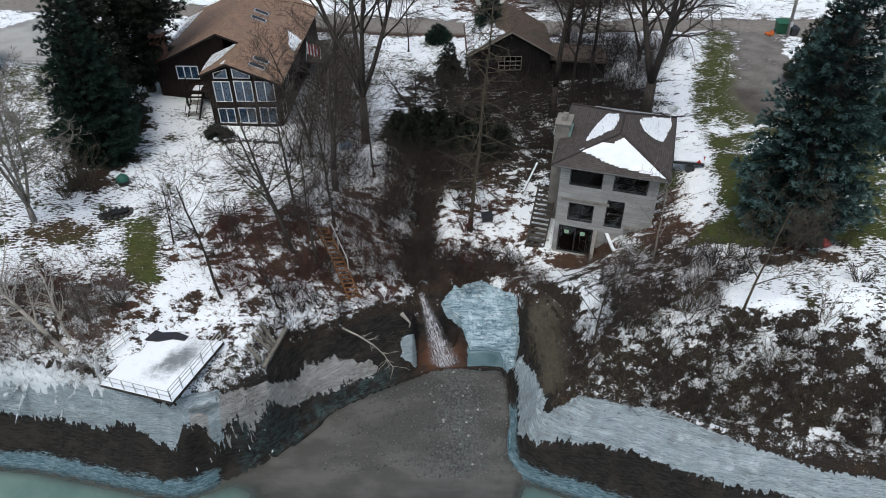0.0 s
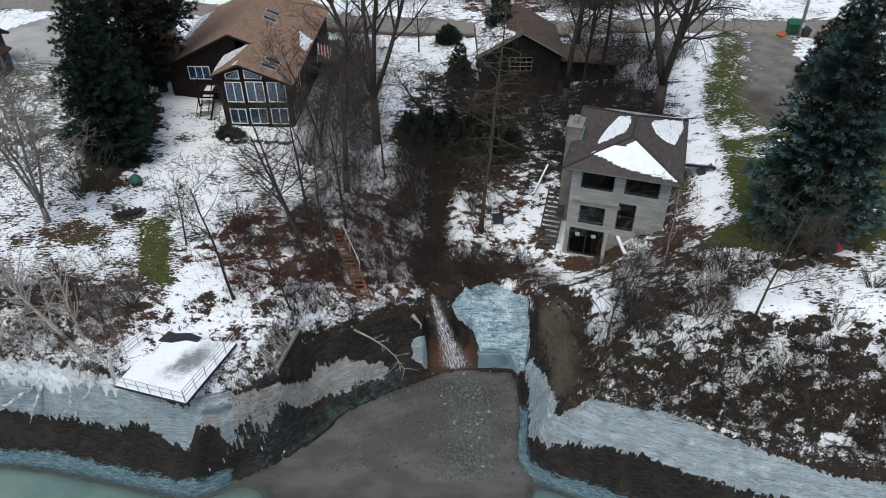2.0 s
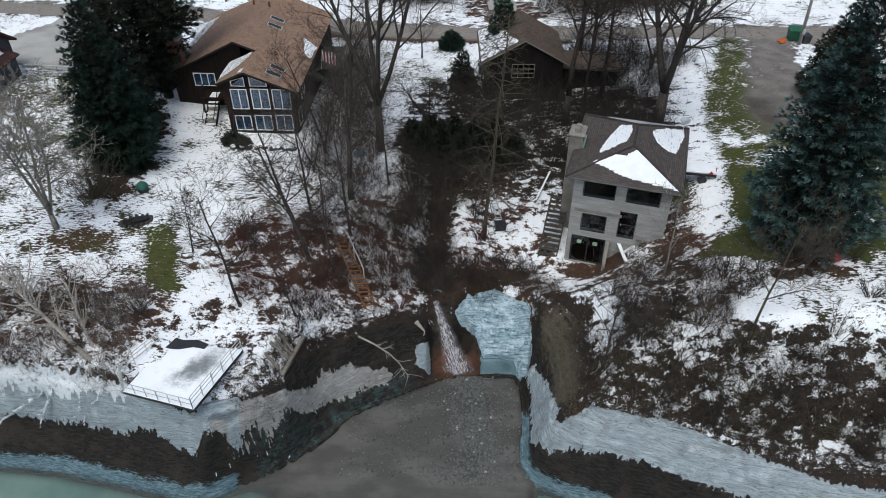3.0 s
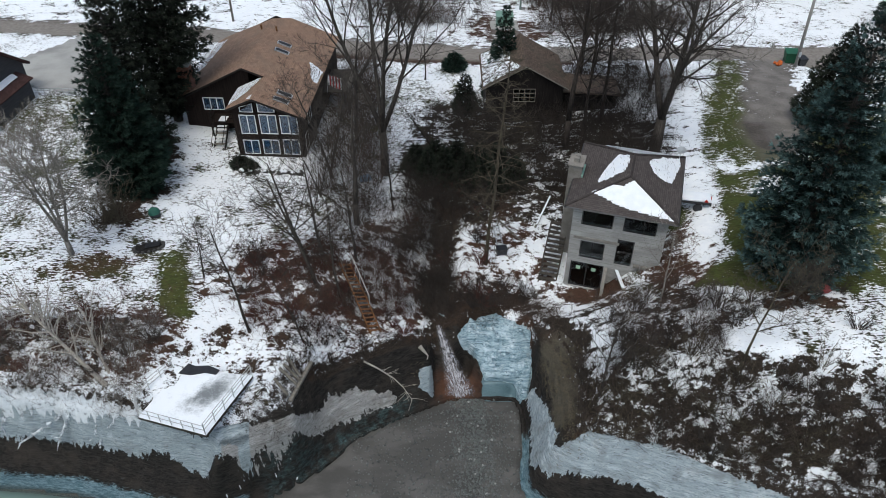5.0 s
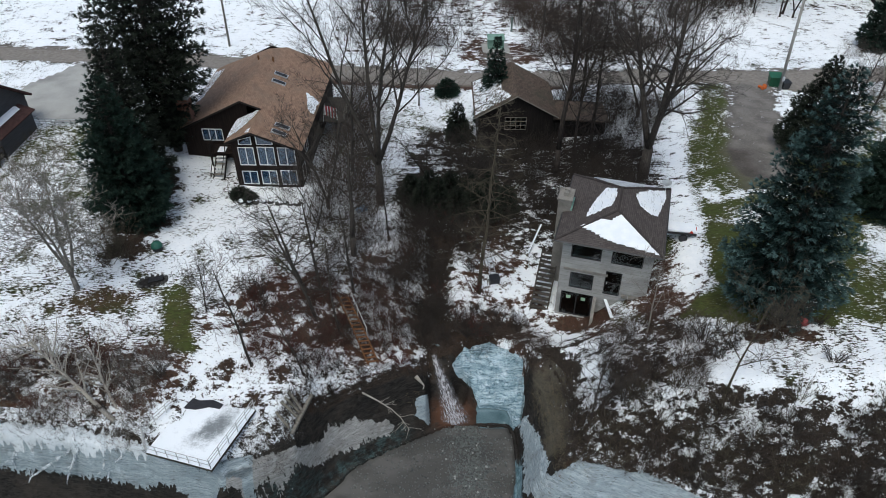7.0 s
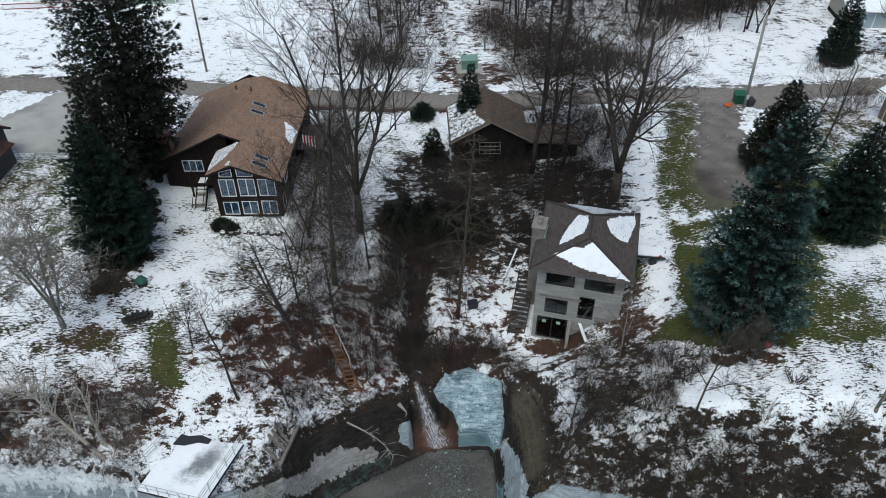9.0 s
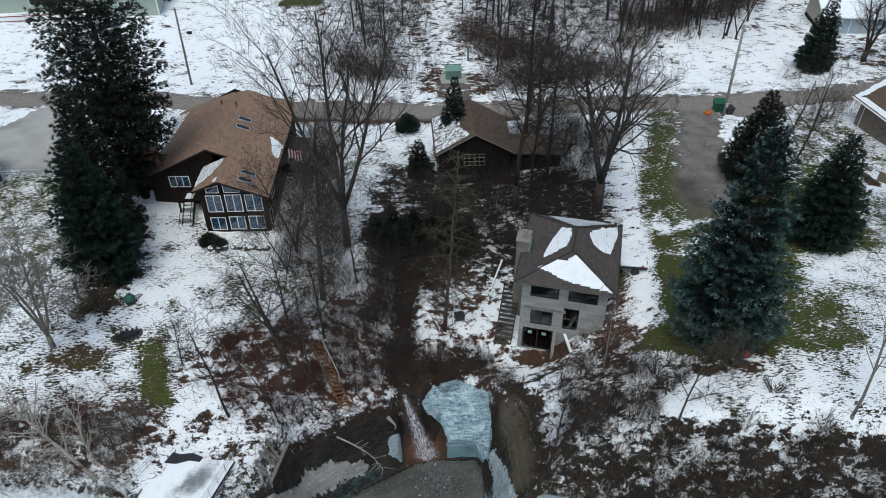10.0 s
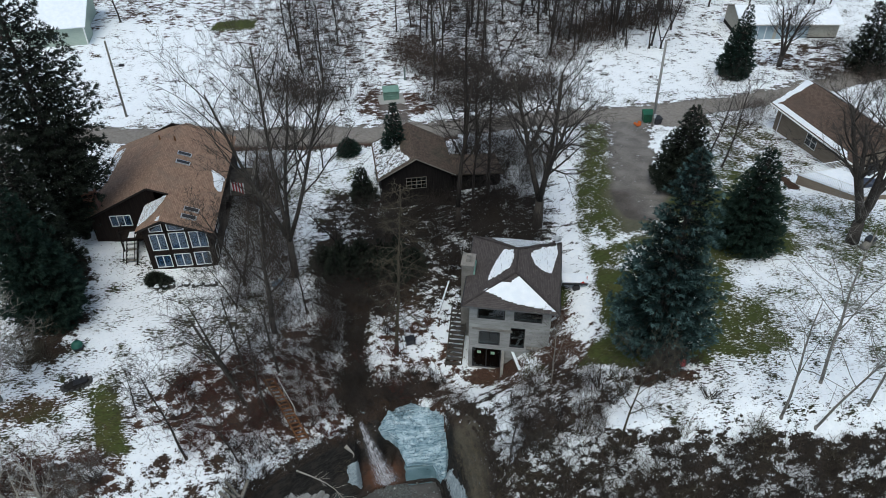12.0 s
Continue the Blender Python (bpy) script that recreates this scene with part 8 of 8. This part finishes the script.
def fire_pit():
    rng = random.Random(3)
    t = thing("fire_pit", pose(-22.1, 39.5, height(-22.1, 39.5), 0, 0, 18), "dark sooty fire pit ringed with stones on the lawn", "fire pit")
    ash = two_tone("wet_ash", (0.012, 0.011, 0.010), (0.035, 0.032, 0.03), 5, 30, 0.8)
    part("ash_bed", Geo().prism([(0.95 * math.cos(a) * (1 + 0.08 * math.sin(5 * a)), 0.52 * math.sin(a), ) for a in np.arange(20) * math.pi / 10], -0.2, 0.06, "z"), ash, t)
    for i in range(16):
        a = 2 * math.pi * i / 16
        v, f = lumpy(rng, (1.02 * math.cos(a), 0.6 * math.sin(a), 0.08), rng.uniform(0.12, 0.18))
        part("stone", Geo().add(v, f), STONE_DARK, t, smooth=True)
    solo("black_sheet", Geo().prism([(-0.3, -0.3), (0.7, -0.25), (0.8, 0.25), (-0.2, 0.3)], 0.12, 0.16, "z"), DARK_METAL, "black sheet lying over the fire pit", "sheet", m=pose(-22.1, 39.6, height(-22.1, 39.5) + 0.02, 0, 0, 18))


fire_pit()


def pole(x, y, z1, lean, mat, label, r=0.15, arm=False):
    t = thing("utility_pole", spot(x, y, 0, -0.2), label, "pole", "utility poles")
    h = z1 - height(x, y)
    part("shaft", Geo().tube([(0, 0, 0), (lean[0] * 0.5, lean[1] * 0.5, h * 0.5), (lean[0], lean[1], h)], [r, r * 0.88, r * 0.75], 10), mat, t, smooth=True)
    if arm:
        part("lamp_arm", Geo().tube([(lean[0] * 0.7, 0, h * 0.68), (lean[0] * 0.7 + 0.9, 0, h * 0.70)], [0.04, 0.04], 6), STEEL, t)
        part("lamp_head", Geo().box(lean[0] * 0.7 + 0.8, lean[0] * 0.7 + 1.4, -0.12, 0.12, h * 0.68, h * 0.71, bevel=0.04), DARK_METAL, t)
    else:
        part("meter_box", Geo().box(-0.12, 0.12, -0.28, -0.12, 1.4, 1.9, bevel=0.02), STEEL, t)


pole(35.6, 71.9, 18.2, (-0.35, 0), two_tone("grey_pole_wood", (0.20, 0.19, 0.18), (0.34, 0.33, 0.31), 1, 20, 0.85, stretch=(5, 5, 0.5)), "tall weathered grey utility pole beside the driveway", 0.17)
pole(-27.2, 84.4, 17.0, (0.15, 0), OLD_WOOD, "brown utility pole with a lamp arm beside the field", 0.14, True)
pole(29.0, 81.0, 14.5, (0.1, 0), STEEL, "thin pale pole beside the road", 0.07, True)


def bin_cart(x, y, rz, mat, label, s=1.0):
    t = thing("wheeled_bin", spot(x, y, rz), label, "bin", "bins by the pole")
    part("body", Geo().add([(-0.5 * s, -0.45 * s, 0.08), (0.5 * s, -0.45 * s, 0.08), (0.5 * s, 0.45 * s, 0.08), (-0.5 * s, 0.45 * s, 0.08), (-0.62 * s, -0.58 * s, 1.15 * s), (0.62 * s, -0.58 * s, 1.15 * s), (0.62 * s, 0.58 * s, 1.15 * s), (-0.62 * s, 0.58 * s, 1.15 * s)],
                           [(3, 2, 1, 0), (4, 5, 6, 7), (0, 1, 5, 4), (1, 2, 6, 5), (2, 3, 7, 6), (3, 0, 4, 7)]), mat, t)
    part("lid", Geo().slab([(-0.66 * s, -0.64 * s, 1.2 * s), (0.66 * s, -0.64 * s, 1.2 * s), (0.66 * s, 0.62 * s, 1.34 * s), (-0.66 * s, 0.62 * s, 1.34 * s)], 0.06), mat, t)
    for sx in (-0.45, 0.45):
        part("wheel", Geo().tube([((sx - 0.05) * s, 0.5 * s, 0.12 * s), ((sx + 0.05) * s, 0.5 * s, 0.12 * s)], [0.12 * s, 0.12 * s], 10), DARK_METAL, t)


bin_cart(35.5, 73.4, -8, two_tone("green_bin_plastic", (0.008, 0.075, 0.035), (0.015, 0.11, 0.055), 3, 20, 0.5), "large dark green wheeled bin beside the pole")
bin_cart(36.4, 72.5, 10, DARK_METAL, "black wheeled bin beside the pole", 0.7)


def marker_heap():
    rng = random.Random(8)
    orange = two_tone("orange_mesh", (0.45, 0.10, 0.03), (0.60, 0.16, 0.05), 8, 40, 0.7)
    g = Geo()
    for k in range(9):
        v, f = lumpy(rng, (rng.uniform(-0.35, 0.35), rng.uniform(-0.3, 0.3), 0.12 + rng.uniform(0, 0.2)), rng.uniform(0.12, 0.24))
        g.add(v, f)
    solo("orange_net", g, orange, "crumpled heap of orange safety netting", "net", m=spot(33.9, 72.4))


marker_heap()


def transformer():
    t = thing("transformer_box", pose(5.6, 86.4, height(5.6, 86.4), 0, 0, 2), "pale green metal transformer box on a concrete pad", "utility box")
    mint = two_tone("mint_green_metal", (0.13, 0.24, 0.19), (0.20, 0.32, 0.26), 2, 20, 0.5)
    part("pad", Geo().box(-1.7, 1.7, -1.5, 1.3, -0.15, 0.14, bevel=0.03), SLAB, t)
    part("body", Geo().box(-1.0, 1.0, -0.55, 0.6, 0.14, 1.35, bevel=0.04), mint, t)
    part("lid", Geo().slab([(-1.08, -0.68, 1.36), (1.08, -0.68, 1.36), (1.08, 0.68, 1.62), (-1.08, 0.68, 1.62)], 0.08), mint, t)
    for z in (0.45, 0.75, 1.05):
        part("rib", Geo().box(-0.9, 0.9, -0.6, -0.55, z, z + 0.06), mint, t)
    t = thing("marker_post", spot(8.0, 92.0), "thin grey-green marker post in the snow", "post")
    part("post", Geo().box(-0.12, 0.12, -0.05, 0.05, 0, 2.0, bevel=0.01), two_tone("grey_green_metal", (0.12, 0.16, 0.15), (0.18, 0.22, 0.2)), t)


transformer()


def ladder():
    a, b = Vector((3.2, 43.5, height(3.2, 43.5) + 0.18)), Vector((2.75, 46.3, height(2.75, 46.3) + 0.25))
    t = thing("aluminium_ladder", Matrix.Identity(4), "pale aluminium ladder lying on the snowy slope", "ladder")
    s = Vector((0.21, 0.03, 0))
    for k in (-1, 1):
        part("side_rail", Geo().tube([a + s * k, b + s * k], [0.04, 0.04], 4), STEEL, t)
    for i in range(10):
        p = a.lerp(b, (i + 0.5) / 10)
        part("rung", Geo().tube([p - s, p + s], [0.025, 0.025], 5), STEEL, t)
    t = thing("black_crate", spot(3.25, 43.0, 10), "black crate at the foot of the ladder", "crate")
    part("body", Geo().box(-0.38, 0.38, -0.3, 0.3, 0, 0.5, bevel=0.04), DARK_METAL, t)
    part("lid", Geo().box(-0.42, 0.42, -0.34, 0.34, 0.5, 0.56, bevel=0.02), DARK_METAL, t)


ladder()


def trailer():
    x, y = 17.2, 43.3
    t = thing("flat_trailer", pose(x, y, height(x, y), 0, 0, -10), "small flat trailer topped with snow beside the grey house", "trailer")
    part("bed", Geo().box(-1.1, 1.0, -0.6, 0.6, 0.62, 0.78, bevel=0.02), STEEL, t)
    part("side_board", Geo().box(-1.1, 1.0, -0.63, -0.6, 0.62, 0.80), DARK_METAL, t)
    for sy in (-0.72, 0.62):
        part("wheel", Geo().tube([(0.1, sy, 0.32), (0.1, sy + 0.12, 0.32)], [0.32, 0.32], 14), DARK_METAL, t)
    part("drawbar", Geo().tube([(-1.0, 0, 0.6), (-2.1, 0, 0.5)], [0.05, 0.05], 6), DARK_METAL, t)
    red = two_tone("red_reflector", (0.42, 0.02, 0.02), (0.55, 0.04, 0.03))
    part("reflector", Geo().prism([(-0.16, 0.80), (0.16, 0.80), (0, 1.06)], 1.01, 1.04, "x"), red, t, "red warning triangle")
    part("reflector", Geo().prism([(0.45, 0.86), (0.75, 0.86), (0.6, 1.1)], -0.66, -0.632, "y"), red, t, "red warning triangle")
    solo("trailer_snow", Geo().box(-1.08, 0.98, -0.58, 0.58, 0.782, 0.94, bevel=0.05), SNOW, "layer of snow on the trailer bed", "snow", "snow on slabs", m=pose(x, y, height(x, y), 0, 0, -10))


trailer()


def small_bits():
    rng = random.Random(15)
    v, f = lumpy(rng, (0, 0, 0.26), 0.34, 0.85, 12)
    solo("red_buoy", Geo().add(v, f), two_tone("faded_red_plastic", (0.30, 0.045, 0.045), (0.42, 0.08, 0.075), 3, 30, 0.6), "faded red rounded buoy under the spruce", "buoy", smooth=True, m=spot(21.5, 31.9))
    blue = two_tone("faded_blue_plastic", (0.16, 0.27, 0.40), (0.26, 0.38, 0.50), 3, 30, 0.6)
    t = thing("blue_barrel", pose(-7.75, 49.5, height(-7.75, 49.5) + 0.3, 0, 90, 25), "faded blue plastic barrel lying on its side", "barrel")
    part("body", Geo().tube([(0, 0, -0.45), (0, 0, -0.3), (0, 0, 0.3), (0, 0, 0.45)], [0.26, 0.3, 0.3, 0.26], 14), blue, t, smooth=True)
    part("rim", Geo().tube([(0, 0, 0.44), (0, 0, 0.47)], [0.27, 0.27], 14), blue, t)
    # flag on a slanted staff at the brown house
    t = thing("flag", pose(-12.4, 61.6, 9.2, 0, 0, -10), "red and white striped flag on a slanted staff", "flag")
    part("staff", Geo().tube([(0, 0, 0), (0.5, -0.6, 2.2)], [0.025, 0.02], 6), WHITE_PAINT, t)
    red, white = two_tone("flag_red", (0.32, 0.03, 0.04), (0.40, 0.05, 0.06)), WHITE_PAINT
    for k in range(9):
        a = 0.14 * k
        part("stripe", Geo().slab([(0.45 + a, -0.55, 2.05 - 0.02 * k), (0.58 + a, -0.6, 2.03 - 0.02 * k), (0.50 + a, -0.45, 0.95 - 0.05 * k), (0.37 + a, -0.42, 1.0 - 0.05 * k)], 0.01), red if k % 2 else white, t)
    # snow-capped flat stone on the tongue of land
    v, f = lumpy(rng, (0, 0, 0), 0.62, 0.16, 9)
    solo("flat_stone", Geo().add(v, f), SNOW, "flat slab of stone covered with snow", "stone", smooth=True, m=pose(5.05, 39.7, height(5.05, 39.7) + 0.08, 22, 0, 60))
    t = thing("cut_log", pose(44.0, 43.9, height(44.0, 43.9) + 0.3, 0, 90, 30), "thick cut log with a black cover beside the big tree", "log")
    part("log", Geo().tube([(0, 0, -0.8), (0, 0, 0.8)], [0.33, 0.36], 12), BARK_PALE, t, smooth=True)
    part("cover", Geo().box(-0.5, -0.25, -0.35, 0.35, -0.2, 0.8, bevel=0.05), DARK_METAL, t)


small_bits()


def house_stones():
    """A row of snow-capped stones along the front bed of the brown house."""
    rng = random.Random(21)
    for i in range(9):
        x, y = -18.2 + 0.62 * i + rng.uniform(-0.1, 0.1), 51.0 - 0.05 * i + rng.uniform(-0.15, 0.15)
        r = rng.uniform(0.24, 0.40)
        st = thing("garden_stone", spot(x, y, rng.uniform(0, 360)), "dark garden stone capped with snow", "stone", "stones along the house front")
        part("stone", Geo().add(*lumpy(rng, (0, 0, 0.1), r, 0.7)), STONE_DARK, st, smooth=True)
        part("snow_cap", Geo().add(*lumpy(rng, (0.03, 0.05, 0.1 + r * 0.42), r * 0.8, 0.42)), SNOW, st, "cap of snow", smooth=True)


house_stones()


def kerb_fence():
    t = thing("metal_fence", Matrix.Identity(4), "low galvanised fence at the end of the concrete drive", "fence")
    rail_line(t, [(x, y, height(x, y)) for x, y in ((-40.6, 61.9), (-37.0, 61.9), (-33.2, 61.7))], 0.8, (0.3, 0.65, 1.0), 0.035, 7, STEEL)


kerb_fence()

DRIVE = np.array([(-43.5, 78.6), (-38.3, 78.9), (-36.8, 74), (-33.0, 71), (-32.8, 62.2), (-40.6, 62.8), (-45.0, 65.0), (-46.5, 71.5), (-44.5, 75.0), (-43.5, 78.6)])[::-1]


def drive_keep(x, y, z, d):
    dd, ss = line_distance(DRIVE, x, y)
    return (ss > 0) | (dd < 0.2)


sheet("driveway", axis([(-48, -31, 0.5)]), axis([(61, 80, 0.5)]), SLAB, lambda x, y, z, d: z + 0.12, None, drive_keep, "pale concrete driveway", "driveway")


# ---- stones on the beach ----
def beach_stones():
    rng = random.Random(77)
    spots = []
    for k in range(4800):
        t = rng.random()
        y = 32.4 - 8.0 * t
        x = 0.7 + 0.5 * math.sin(t * 3) + rng.gauss(0, 0.75 + 0.4 * t)
        if rng.random() < 0.38:
            x, y = rng.uniform(-7, 4.2), rng.uniform(24.8, 31.5)
        spots.append((x, y, 0.028 + 0.06 * rng.random() ** 2))
    for k in range(290):
        t = rng.random()
        spots.append((0.9 + 0.3 * t + rng.gauss(0, 0.7), 32.4 - 7.2 * t, rng.uniform(0.05, 0.12)))
    p = np.array(spots)
    z, d = terrain(p[:, 0], p[:, 1])
    g = Geo()
    heap = thing("cobble_bar", Matrix.Identity(4), "bar of larger cobbles below the waterfall", "stones")
    for k, (x, y, r) in enumerate(spots):
        if d[k] > -0.2:
            continue
        if k < 4800:
            g.add(*lumpy(rng, (x, y, z[k] + r * 0.2), r, 0.6, 5, 3))
        else:
            part("stone", Geo().add(*lumpy(rng, (x, y, z[k] + r * 0.15), r, 0.6, 7)), STONE_PALE if k % 14 == 0 else STONE, heap, smooth=True)
    solo("beach_stones", g, STONE, "scattered grey-green pebbles and cobbles on the wet sand", "stones", kind="stuff", smooth=True)


beach_stones()
